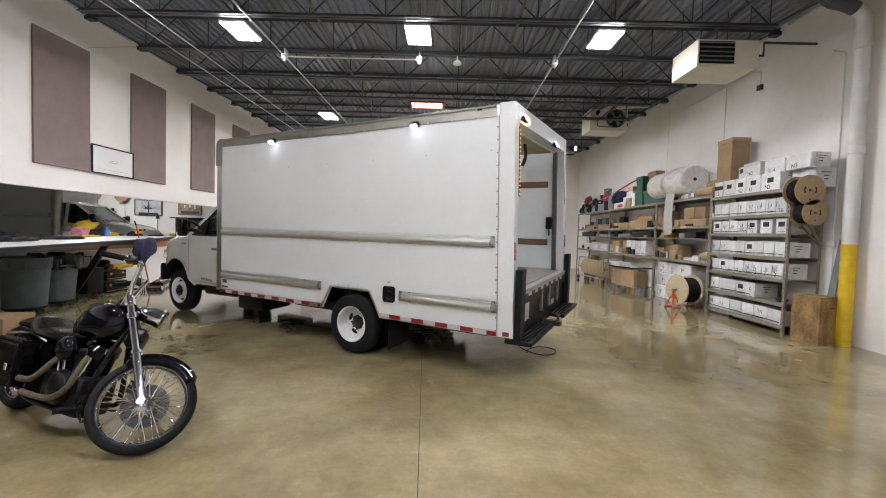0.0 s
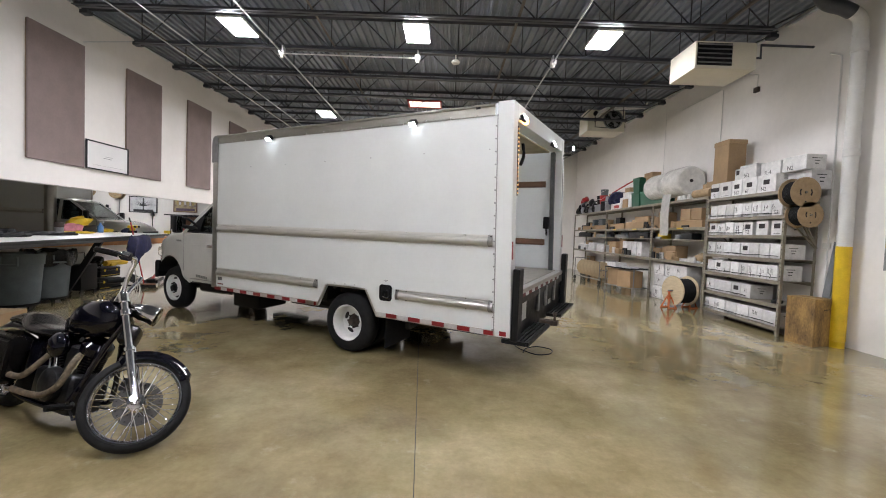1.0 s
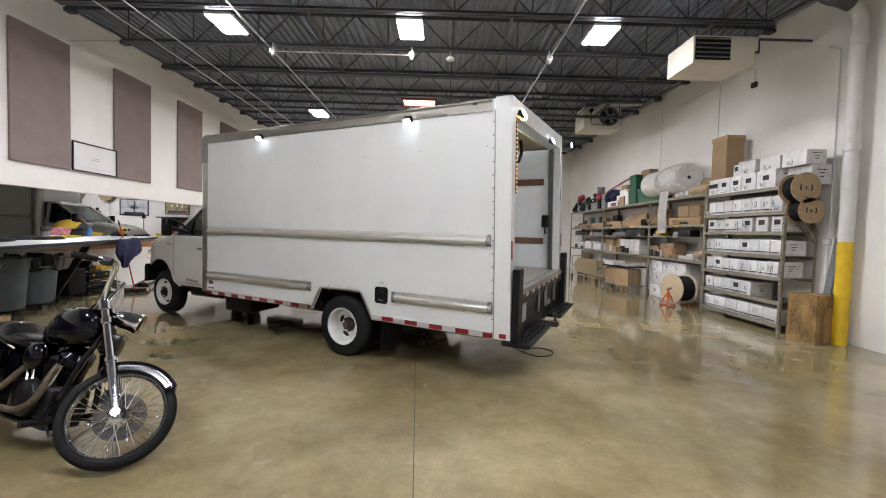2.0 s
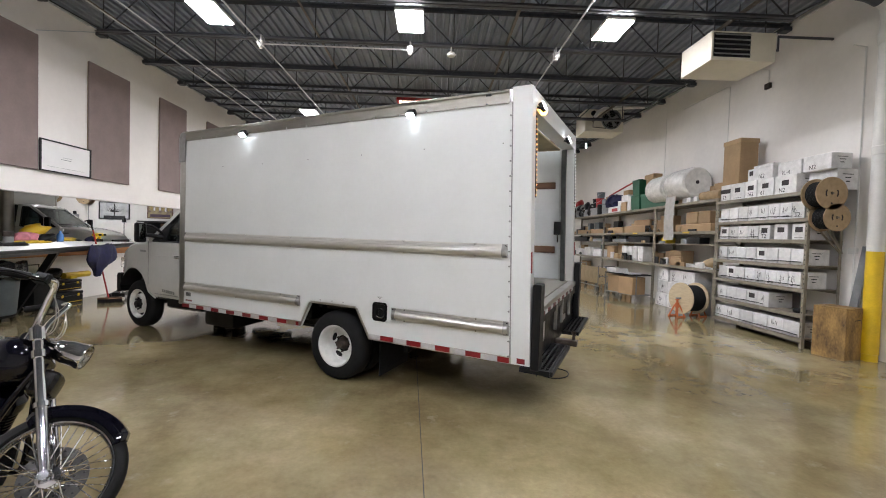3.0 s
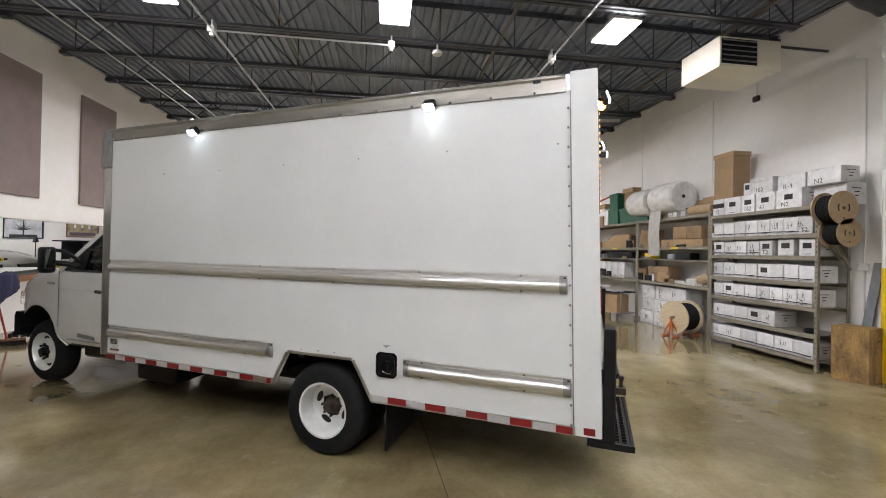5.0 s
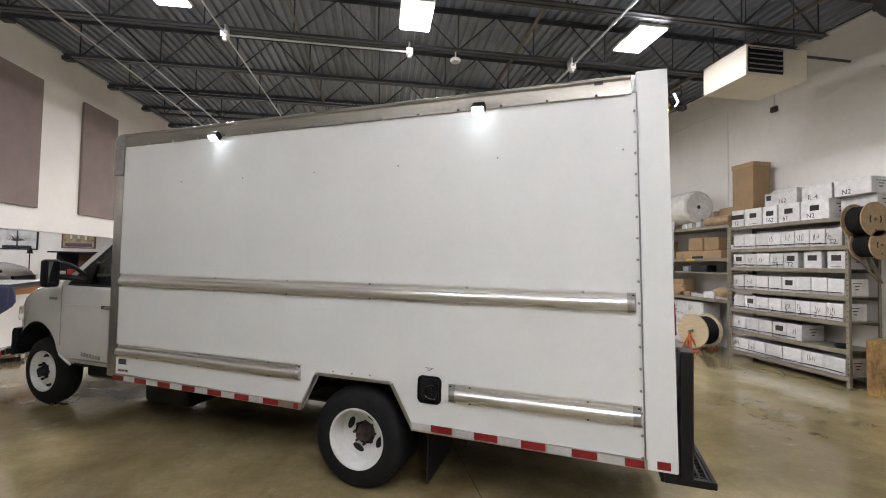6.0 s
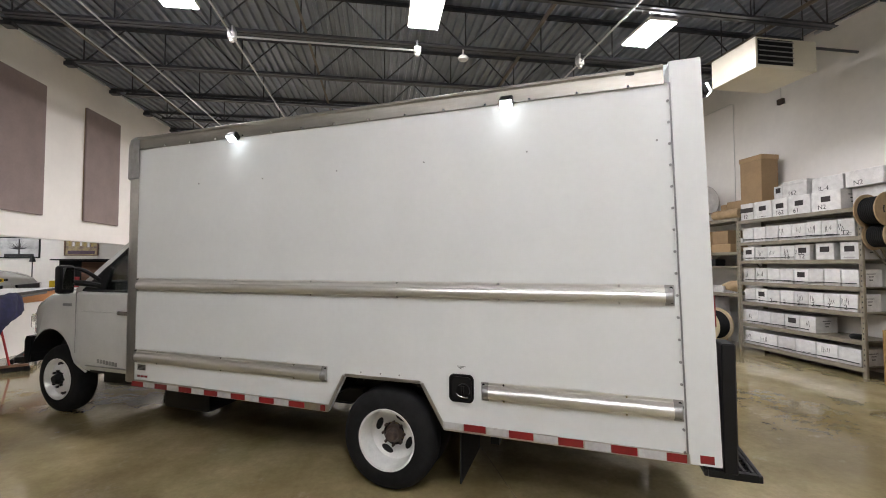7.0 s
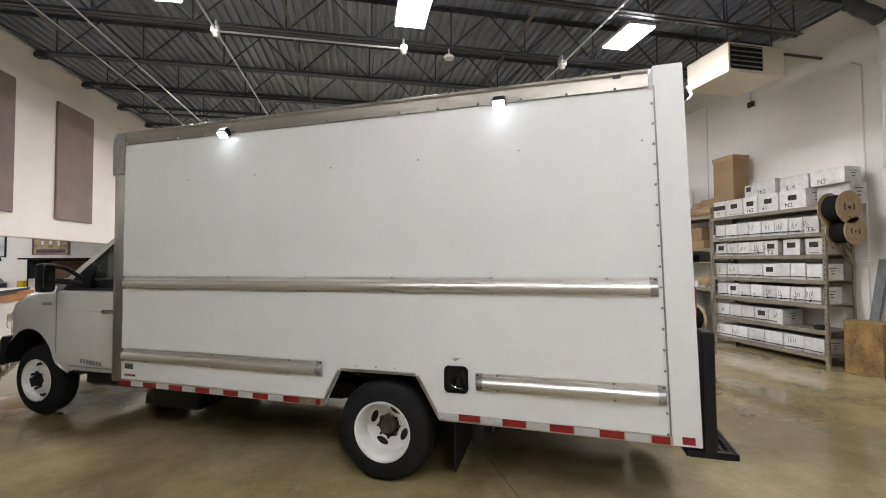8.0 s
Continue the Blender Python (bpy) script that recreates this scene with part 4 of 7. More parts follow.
    loft(bm, [[(x, yc + s * h, z) for s, h, z in ((1, 0.84, 1.905), (1, 0.8, 1.95), (1, 0.4, 1.985), (-1, 0.4, 1.985), (-1, 0.8, 1.95), (-1, 0.84, 1.905))] for x in (4.86, 5.06)] + [[(5.14, yc + s * h, z) for s, h, z in ((1, 0.82, 1.885), (1, 0.78, 1.9), (1, 0.4, 1.925), (-1, 0.4, 1.925), (-1, 0.78, 1.9), (-1, 0.82, 1.885))]])
    part("roof_and_pillars", bm, CABWHITE, c, "white cab roof and pillars")
    bm = bmesh.new()
    w = [(5.78, 0.93, 1.385), (5.12, 0.79, 1.9)]
    q = [(w[0][0], yc + w[0][1], w[0][2]), (w[0][0], yc - w[0][1], w[0][2]), (w[1][0], yc - w[1][1], w[1][2]), (w[1][0], yc + w[1][1], w[1][2])]
    vs = [bm.verts.new(p) for p in q]
    v2 = [bm.verts.new((p[0] - 0.005, p[1], p[2] - 0.006)) for p in q]
    bm.faces.new(vs)
    bm.faces.new(v2[::-1])
    for i in range(4):
        bm.faces.new((vs[i], v2[i], v2[(i + 1) % 4], vs[(i + 1) % 4]))
    g = part("windscreen", bm, GLASS, c, "clear windscreen", None)
    g.visible_shadow = False
    for s in (1, -1):
        bm = bmesh.new()
        poly = [(4.95, 1.372), (5.68, 1.372), (5.1, 1.86), (5.04, 1.885), (4.95, 1.885)]
        def yy(z):
            return yc + s * (0.965 - (z - 1.36) / 0.59 * 0.13)
        v0 = [bm.verts.new((x, yy(z), z)) for x, z in poly]
        v1 = [bm.verts.new((x, yy(z) - s * 0.005, z)) for x, z in poly]
        bm.faces.new(v0)
        bm.faces.new(v1[::-1])
        for i in range(len(poly)):
            bm.faces.new((v0[i], v1[i], v1[(i + 1) % len(poly)], v0[(i + 1) % len(poly)]))
        g = part("side_window", bm, GLASS, c, "clear side window", None)
        g.visible_shadow = False
        bm = bmesh.new()
        for (a0, b0), (a1, b1) in zip(poly, poly[1:] + poly[:1]):
            tube(bm, [(a0, yy(b0) + s * 0.004, b0), (a1, yy(b1) + s * 0.004, b1)], 0.012, 6)
        tube(bm, [(5.47, yy(1.37) + s * 0.003, 1.37), (5.42, yy(1.58) + s * 0.003, 1.58)], 0.01, 6)
        part("window_seal", bm, BLACK, c, "black window seal")
        bm = bmesh.new()
        sail = [(5.36, 1.372), (5.7, 1.372), (5.4, 1.63), (5.33, 1.6)]
        va = [bm.verts.new((x, yy(z) + s * 0.012, z)) for x, z in sail]
        vb = [bm.verts.new((x, yy(z) - s * 0.03, z)) for x, z in sail]
        bm.faces.new(va)
        bm.faces.new(vb[::-1])
        for i in range(4):
            bm.faces.new((va[i], vb[i], vb[(i + 1) % 4], va[(i + 1) % 4]))
        part("mirror_sail", bm, PLASTIC, c, "black mirror sail")
        bm = bmesh.new()
        tube(bm, [(5.7, yy(1.4) - s * 0.05, 1.4), (5.12, yy(1.88) - s * 0.05, 1.88), (4.95, yy(1.9) - s * 0.05, 1.9)], 0.035, 8)
        part("pillar_trim", bm, PLASTIC, c, "dark pillar trim")
        # door: shut lines, belt crease, handle
        yd = yc + s * 0.986
        bm = bmesh.new()
        box(bm, 5.775, 5.782, yd - 0.03 * s, yd - 0.006 * s, 0.72, 1.36)
        box(bm, 4.88, 5.6, yd - 0.035, yd + 0.0015, 0.6, 0.607) if s > 0 else box(bm, 4.88, 5.6, yd - 0.0015, yd + 0.035, 0.6, 0.607)
        part("door_gap", bm, CAPGREY, c, "dark door gap")
        bm = bmesh.new()
        box(bm, 4.9, 5.7, yd - 0.006, yd + 0.003, 1.155, 1.165, 0.002)
        part("body_crease", bm, CABWHITE, c)
        bm = bmesh.new()
        box(bm, 4.95, 5.12, yd - 0.005, yd + s * 0.02, 1.14, 1.175, 0.006)
        part("door_handle", bm, CHROME, c, "bright door handle")
        bm = bmesh.new()
        box(bm, 5.86, 6.0, yd - 0.035, yd - 0.012, 1.2, 1.232, 0.003)
        part("fender_badge", bm, CAPGREY, c, "small badge plate")
        bm = bmesh.new()
        for k in range(7):
            box(bm, 5.13 + 0.043 * k, 5.16 + 0.043 * k, yd - 0.002, yd + 0.0015, 0.625 + 0.003 * k, 0.665 + 0.003 * k)
        part("unit_bars", bm, CAPGREY, c, "small grey painted bars")
        # mirror
        mir = new("door_mirror")
        mir.parent = c
        bm = bmesh.new()
        box(bm, 5.56, 5.67, yc + s * 1.11, yc + s * 1.24, 1.35, 1.635, 0.04, 3)
        part("housing", bm, PLASTIC, mir, "black mirror housing")
        part("mirror_glass", B(5.553, 5.56, yc + s * 1.13, yc + s * 1.222, 1.4, 1.61), MIRROR, mir, "mirror glass")
        bm = bmesh.new()
        tube(bm, [(5.45, yc + s * 0.95, 1.42), (5.53, yc + s * 1.05, 1.45), (5.62, yc + s * 1.12, 1.46)], 0.03, 8, 3)
        tube(bm, [(5.47, yc + s * 0.95, 1.48), (5.54, yc + s * 1.05, 1.58), (5.62, yc + s * 1.12, 1.6)], 0.02, 8, 3)
        part("arm", bm, PLASTIC, mir)
        # headlamp
        bm = bmesh.new()
        box(bm, 6.62, 6.8, yc + s * 0.56, yc + s * 0.85, 0.9, 1.08, 0.04, 2)
        part("headlamp", bm, LENS, c, "clear headlamp")
    part("grille", B(6.79, 6.84, yc - 0.58, yc + 0.58, 0.86, 1.06, 0.01), PLASTIC, c, "black front grille")
    bm = bmesh.new()
    ring = []
    for y in [-0.9, -0.88, -0.7, -0.4, 0.0, 0.4, 0.7, 0.88, 0.9]:
        front = 6.9 - 0.3 * max(0, abs(y) - 0.35) ** 1.5
        back = 6.66
        ring.append([(back, yc + y, 0.54), (front - 0.02, yc + y, 0.52), (front, yc + y, 0.56), (front, yc + y, 0.78), (front - 0.03, yc + y, 0.83), (back, yc + y, 0.83)])
    loft(bm, ring)
    part("bumper", bm, PLASTIC, c, "black front bumper")
    # interior
    part("headliner", B(4.88, 5.1, yc - 0.78, yc + 0.78, 1.87, 1.9), CAPGREY, c, "grey headliner")
    part("dashboard", box(bmesh.new(), 5.4, 5.72, yc - 0.85, yc + 0.85, 1.1, 1.47, 0.06, 2), PLASTIC, c, "dark dashboard")
    for y in (yc + 0.45, yc - 0.45):
        bm = bmesh.new()
        box(bm, 4.92, 5.05, y - 0.25, y + 0.25, 0.95, 1.6, 0.05, 2)
        box(bm, 4.94, 5.03, y - 0.13, y + 0.13, 1.62, 1.8, 0.03, 2)
        part("cab_seat", bm, BINGREY, c, "grey cab seat")
    bm = bmesh.new()
    ringp = [Vector((5.33 + 0.08 * math.sin(a), yc + 0.45 + 0.19 * math.cos(a), 1.42 + 0.17 * math.sin(a))) for a in [2 * math.pi * k / 20 for k in range(21)]]
    tube(bm, ringp, 0.015, 6)
    part("steering_wheel", bm, BLACK, c)
    part("back_wall", B(4.84, 4.86, yc - 0.95, yc + 0.95, 0.6, 1.93), PLASTIC, c)


WORKLAMP = material("glowing work lamp", (0.82, 0.92, 1.0), 0.4, vary=0, emit=60)
AMBER = material("glowing amber", (1.0, 0.42, 0.08), 0.4, vary=0, emit=14)
AMBERDOT = material("warm LED", (1.0, 0.42, 0.15), 0.4, vary=0, emit=2.4)
WHITEDOT = material("cool LED", (0.9, 0.95, 1.0), 0.4, vary=0, emit=1.6)
# Lightened copy of WHITE: the brightness inside the load space is put into the colour.
BRIGHT_INNER = material("white sheet lightened to stand in for light inside", (0.8, 0.83, 0.84), 0.4, vary=0.04, scale=3)
TRACK = material("grey galvanised track", (0.14, 0.15, 0.15), 0.4, 0.6, vary=0.2, scale=8)
SILLDIRT = material("grimy steel", (0.07, 0.06, 0.055), 0.6, 0.3, vary=0.35, scale=14)
REDDIRTY = material("grimy red tape", (0.16, 0.02, 0.02), 0.5, vary=0.3, scale=25)
ROOFSKIN = bpy.data.materials.new("translucent roof sheet")
ROOFSKIN.use_nodes = True
_nt = ROOFSKIN.node_tree
_mix, _tr = _nt.nodes.new("ShaderNodeMixShader"), _nt.nodes.new("ShaderNodeBsdfTranslucent")
_tr.inputs["Color"].default_value = (0.93, 0.96, 0.97, 1)
_mix.inputs[0].default_value = 0.85
_nt.nodes["Principled BSDF"].inputs["Base Color"].default_value = (0.7, 0.71, 0.7, 1)
_nt.links.new(_nt.nodes["Principled BSDF"].outputs[0], _mix.inputs[1])
_nt.links.new(_tr.outputs[0], _mix.inputs[2])
_nt.links.new(_mix.outputs[0], _nt.nodes["Material Output"].inputs["Surface"])
MIRROR = material("mirror glass", (0.9, 0.9, 0.9), 0.03, 1.0, vary=0)
PLYFLOOR = material("grey worn planks", (0.33, 0.31, 0.27), 0.7, vary=0.15, scale=5, stretch=(0.3, 4, 4))
ROLLDOOR = material("yellowed door panel", (0.4, 0.34, 0.2), 0.6, vary=0.15, scale=5)



def settle(t):
    """The floor under the parked truck falls towards its near side: the far side of the body stands a little higher."""
    for ob in t.children_recursive:
        if ob.type == "MESH" and not (ob.parent.name.startswith(("rear_wheel", "front_wheel", "cab", "door_mirror"))):
            for v in ob.data.vertices:
                if v.co.x < 4.84 and v.co.y < 0:
                    v.co.z += -0.042 * v.co.y
    return t


truck = settle(box_truck(TRUCK, "white box truck with open rear door and aluminium rub rails"))


# ---- the shelving along the east wall ----
SX0, SX1 = 7.49, 8.05


def shelving(name, y0, y1, levels, label, thin=()):
    """Steel angle shelving: four slotted posts and lipped boards."""
    s = thing(name, pose(0, 0, 0), label, "shelving", "wall shelving")
    top = levels[0]
    for x, sx in ((SX0, 1), (SX1, -1)):
        for y, sy in ((y0, 1), (y1, -1)):
            bm = bmesh.new()
            box(bm, x, x + sx * 0.045, y, y + sy * 0.004, 0, top)
            box(bm, x, x + sx * 0.004, y + sy * 0.004, y + sy * 0.045, 0, top)
            p = part("post", bm, SHELF, s)
            if sx == 1:
                bm = bmesh.new()
                z = 0.1
                while z < top - 0.05:
                    box(bm, x - 0.001, x, y + sy * 0.016, y + sy * 0.028, z, z + 0.022)
                    z += 0.075
                tagged(part("slots", bm, BLACK, p, "punched slots"), kind="stuff")
    for z in levels:
        t = 0.022 if z in thin else 0.062
        bm = bmesh.new()
        box(bm, SX0 + 0.006, SX1 - 0.006, y0 + 0.006, y1 - 0.006, z - 0.012, z)
        box(bm, SX0 - 0.006, SX0 + 0.006, y0 + 0.002, y1 - 0.002, z - t, z, 0.003)
        box(bm, SX1 - 0.006, SX1 + 0.006, y0 + 0.002, y1 - 0.002, z - t, z)
        part("shelf_board", bm, SHELF, s)
    bm = bmesh.new()
    tube(bm, [(SX0 + 0.1, y0 + 0.01, 1.95), (SX1 - 0.02, y0 + 0.01, 1.5)], 0.012, 6)
    part("brace", bm, SHELF, s)
    return s


LEV = [2.46, 2.04, 1.7, 1.3, 0.93, 0.53, 0.15]
shelving("archive_shelving", 8.6, 10.655, LEV, "grey-beige steel shelving full of white cartons")
LEFT = [2.53, 1.87, 1.585, 1.06]
for ya, yb in ((10.665, 13.04), (13.05, 16.3), (16.31, 19.9)):
    shelving("stock_shelving", ya, yb, LEFT, "grey-beige steel shelving with mixed cartons and stock", thin=(1.585,))
for y in (11.55, 13.95, 15.4):
    solid("shelf_tag", B(SX0 - 0.009, SX0 - 0.0065, y, y + 0.25, 1.825, 1.862), YELLOW, "yellow label strip on the shelf lip", "label", "shelf tags")


def words(name, text, size, m, parent, mat=None):
    """Hand-written lettering as flat geometry."""
    cu = bpy.data.curves.new(name, "FONT")
    cu.body, cu.size, cu.extrude = text, size, 0.0006
    tmp = bpy.data.objects.new("tmp", cu)
    scene.collection.objects.link(tmp)
    me = bpy.data.meshes.new_from_object(tmp.evaluated_get(bpy.context.evaluated_depsgraph_get()))
    bpy.data.objects.remove(tmp)
    me.materials.clear()
    me.materials.append(mat or INK)
    ob = new(name, me)
    ob.parent = parent
    ob.matrix_basis = m
    return ob


def carton(y0, y1, z0, h, x0=None, depth=0.42, mat=None, hole=0, text="", bars=0, lid=0.0, end_bars=False, label="", tape=False, rz=0.0, name="carton", group="shelf cartons", scribble=False):
    """A cardboard box with its front towards -x; hole: hand-hole windows on the front."""
    x0 = SX0 + 0.03 if x0 is None else x0
    mat = mat or WHITEBOX
    w = y1 - y0
    b = thing(name, pose(x0 + depth / 2, (y0 + y1) / 2, z0, 0, 0, rz), label, "box", group)
    bm = bmesh.new()
    box(bm, -depth / 2, depth / 2, -w / 2 + 0.005, w / 2 - 0.005, 0, h, 0.006)
    part("body", bm, mat, b)
    if lid:
        part("lid", B(-depth / 2 - 0.006, depth / 2 + 0.006, -w / 2 - 0.004, w / 2 + 0.004, h - lid, h + 0.006, 0.004), mat, b)
    for k in range(hole):
        c = (k - (hole - 1) / 2) * w / max(hole, 1)
        part("hand_hole", B(-depth / 2 - 0.0012, -depth / 2, c - min(0.07, w * 0.26), c + min(0.07, w * 0.26), h * 0.45, h * 0.45 + 0.085), HOLE, b, "dark hand hole")
    if text:
        words("lettering", text, 0.1, pose(-depth / 2 - 0.001, w * 0.28, h * 0.1, 90, 0, -90), b)
    if scribble:
        bm = bmesh.new()
        c = rng.uniform(-0.15, 0.15) * w
        for k in range(rng.choice((3, 4, 5))):
            tube(bm, [(-depth / 2 - 0.001, c + 0.026 * k, h * rng.uniform(0.3, 0.5)), (-depth / 2 - 0.001, c + 0.026 * k + rng.uniform(-0.02, 0.02), h * rng.uniform(0.6, 0.8))], 0.0035, 4)
        part("scribble", bm, INK, b, "unreadable marker strokes")
    if bars:
        bm = bmesh.new()
        for k in range(bars):
            box(bm, -depth / 2 - 0.001, -depth / 2, -w * 0.3, w * 0.3 - 0.03 * k, 0.03 + 0.02 * k, 0.036 + 0.02 * k)
        part("print", bm, INK, b, "unreadable printed lines")
    if end_bars:
        bm = bmesh.new()
        box(bm, -0.08, 0.08, -w / 2 + 0.001, -w / 2 + 0.002, h * 0.72, h * 0.76)
        box(bm, -0.04, 0.05, -w / 2 + 0.001, -w / 2 + 0.002, h * 0.55, h * 0.6)
        box(bm, -0.03, 0.03, -w / 2 + 0.001, -w / 2 + 0.002, h * 0.36, h * 0.42)
        part("print", bm, INK, b, "unreadable printed lines")
    if tape:
        part("tape", B(-depth / 2 - 0.001, depth / 2, -0.025, 0.025, h, h + 0.001), TAN, b, "packing tape")
    return b


HOLE = material("dark hand hole", (0.03, 0.025, 0.025), 0.8)
TAN = material("tan packing tape", (0.4, 0.28, 0.14), 0.3)
WL = "white cardboard carton with hand-written marks on the shelf"
rng = random.Random(4)


def row(z, ys, h, holes=(), texts=None, end=-1):
    for k, (a, b) in enumerate(zip(ys[1:], ys)):
        carton(a, b, z, h + rng.uniform(-0.008, 0.008), SX0 + 0.03 + rng.uniform(0, 0.012), hole=1 if k in holes else 0, text=(texts or {}).get(k, ""), label=WL, end_bars=(k == len(ys) - 2), bars=rng.choice((0, 1, 2)), scribble=rng.random() < 0.45)


def even(a, b, n):
    return [a + (b - a) * k / n for k in range(n + 1)]


row(LEV[1], even(10.6, 8.7, 8), 0.27, texts={7: "T2"})
row(LEV[2], even(10.6, 9.36, 5), 0.25, holes=(0, 4), texts={3: "T5", 4: "T2"})
row(LEV[2], [9.28, 9.0], 0.27, holes=(0,))
row(LEV[2], [8.92, 8.66], 0.26, holes=(0,))
row(LEV[3], even(10.6, 8.68, 8), 0.255, holes=(4,))
row(LEV[4], even(10.6, 8.7, 8), 0.25, holes=(1,), texts={1: "2", 2: "2", 3: "2", 4: "2", 5: "2", 6: "2", 7: "2"})
row(LEV[5], even(10.6, 9.3, 5), 0.25, holes=(3,))
row(LEV[6], even(10.6, 8.68, 6), 0.24)
for z, yb in ((LEV[1], 8.9), (LEV[2], 9.6), (LEV[3], 8.7), (LEV[4], 8.7), (LEV[5], 9.4), (LEV[6], 8.7)):
    bm = bmesh.new()
    tube(bm, [(SX0 + 0.016, 10.6 - (10.6 - yb) * k / 8, z + 0.045 + rng.uniform(-0.006, 0.006)) for k in range(9)], 0.0075, 6)
    solid("retaining_cord", bm, INK, "thin black cord along the cartons", "cord", "retaining cords")
bm = bmesh.new()
lathe(bm, [(0, 0), (0.07, 0), (0.085, 0.02), (0.085, 0.05), (0.06, 0.07), (0, 0.07)], pose(7.62, 8.8, LEV[5], 0, 0, 0), 20)
solid("cable_coil", bm, RUBBER, "coiled black cable on the shelf", "cable")
# cartons stacked on top of the unit
TOPZ = LEV[0]
carton(10.36, 10.63, TOPZ, 0.31, hole=2, text="12", label=WL)
carton(9.99, 10.35, TOPZ, 0.31, hole=1, bars=1, label=WL)
carton(9.7, 9.98, TOPZ, 0.31, hole=1, text="162", label=WL)
carton(9.32, 9.69, TOPZ, 0.31, hole=1, text="61", label=WL)
carton(8.87, 9.31, TOPZ, 0.31, hole=1, text="N2", label=WL, end_bars=True)
carton(9.81, 9.98, TOPZ + 0.312, 0.22, hole=1, label="small white carton stacked on other cartons", x0=7.56)
carton(9.38, 9.8, TOPZ + 0.312, 0.25, text="162", label="white lidded carton stacked on other cartons", lid=0.05, end_bars=True, x0=7.54)
carton(8.89, 9.36, TOPZ + 0.312, 0.235, text="IL-4", label="white carton stacked on other cartons", x0=7.6)
carton(8.38, 8.87, TOPZ + 0.312, 0.24, depth=0.32, text="N2", label="white carton marked N2 on top of the stack", x0=7.6, end_bars=True)
carton(8.38, 8.86, TOPZ, 0.31, x0=7.7, depth=0.32, label="white carton at the end of the shelf", end_bars=True)
b = carton(10.2, 10.66, TOPZ + 0.312, 0.87, x0=7.56, depth=0.36, mat=CARD, label="tall brown cardboard box standing on white cartons", name="tall_carton")
part("flap", B(-0.188, 0.188, -0.238, 0.238, 0.79, 0.876, 0.003), CARD, b, "folded lid flap")
solid("tape_roll", B(SX0 - 0.003, SX0 + 0.03, 10.57, 10.62, LEV[1], LEV[1] + 0.09, 0.01), WHITEBOX, "small white tag by the cartons", "tag")


def reel(m, R, W, disc, drum, label, name="cable_reel", holes=True, r=0.6):
    """A reel along local z: two flanges and the wound cable."""
    s = thing(name, m, label, "cable reel", "cable reels")
    for z in (0.0, W):
        bm = bmesh.new()
        lathe(bm, [(0.022, z - 0.008), (R, z - 0.008), (R, z + 0.008), (0.022, z + 0.008)], seg=40, close=True)
        f = part("flange", bm, disc, s, "round wooden flange")
        if holes and z == 0.0:
            for k in range(2):
                bm = bmesh.new()
                for j in range(5):
                    a = math.pi * k + (j - 2) * 0.22
                    cyl(bm, (R * 0.38 * math.cos(a), R * 0.38 * math.sin(a), z - 0.0095), (R * 0.38 * math.cos(a), R * 0.38 * math.sin(a), z - 0.008), R * 0.055, seg=8)
                part("slot", bm, HOLE, f, "dark slot")
            bm = bmesh.new()
            cyl(bm, (0, 0, z - 0.0095), (0, 0, z - 0.008), R * 0.09, seg=12)
            part("arbor_hole", bm, HOLE, f, "dark centre hole")
            part("drive_hole", cyl(bmesh.new(), (0, R * 0.62, z - 0.0095), (0, R * 0.62, z - 0.008), R * 0.06, seg=8), HOLE, f, "small dark hole")
    bm = bmesh.new()
    prof = []
    n = 10
    for k in range(n * 2 + 1):
        prof.append((R * r + (0.008 if k % 2 else 0), 0.01 + (W - 0.02) * k / (n * 2)))
    lathe(bm, prof, seg=32)
    part("winding", bm, drum, s, "wound cable")
    return s


reel(pose(7.575, 8.33, 2.39, -90), 0.24, 0.25, FIBRE, RUBBER, "brown fibreboard reel of black cable on the shelf end", r=0.78)
reel(pose(7.675, 8.33, 2.035, -90), 0.205, 0.25, FIBRE, RUBBER, "brown fibreboard reel of black cable below another reel", r=0.78)
bm = bmesh.new()
for x, z in ((7.575, 2.39), (7.675, 2.035)):
    tube(bm, [(x, 8.3, z), (x, 8.66, z)], 0.014, 8)
tube(bm, [(8.03, 8.58, 1.5), (7.575, 8.58, 2.39)], 0.016, 8)
tube(bm, [(8.03, 8.58, 1.5), (7.675, 8.58, 2.035)], 0.016, 8)
solid("reel_bracket", bm, SHELF, "steel reel bracket on the shelf end", "bracket")

# ---- the stock shelves ----
def simple(name, bm, mat, label, cat, group=""):
    return solid(name, bm, mat, label, cat, group)


T2 = LEFT[0]
CL = "brown cardboard box on the stock shelf"
bm = bmesh.new()
lathe(bm, [(0.035, 0), (0.1, 0), (0.1, 0.62), (0.035, 0.62)], pose(7.62, 10.72, T2 + 0.1, -90, 0, 0), 28, close=True)
simple("kraft_roll", bm, FIBRE, "roll of brown kraft paper on the top shelf", "paper roll")
carton(10.72, 11.2, T2, 0.37, x0=7.76, depth=0.27, mat=CARD, label="brown cardboard box behind the paper roll")
carton(11.25, 11.4, T2, 0.34, x0=7.8, depth=0.2, mat=CARD, label="small brown box on the top shelf")
for y, h in ((11.5, 0.13), (11.75, 0.2), (11.92, 0.12)):
    carton(y, y + 0.15, T2, h, x0=7.6, depth=0.14, label="small white packet on the top shelf", name="packet")


def bubble_roll(y, x, z, R, L):
    s = thing("bubble_wrap_roll", pose(x, y, z, -90), "large cloudy roll of bubble wrap on the top shelf", "bubble wrap", "bubble wrap rolls")
    bm = bmesh.new()
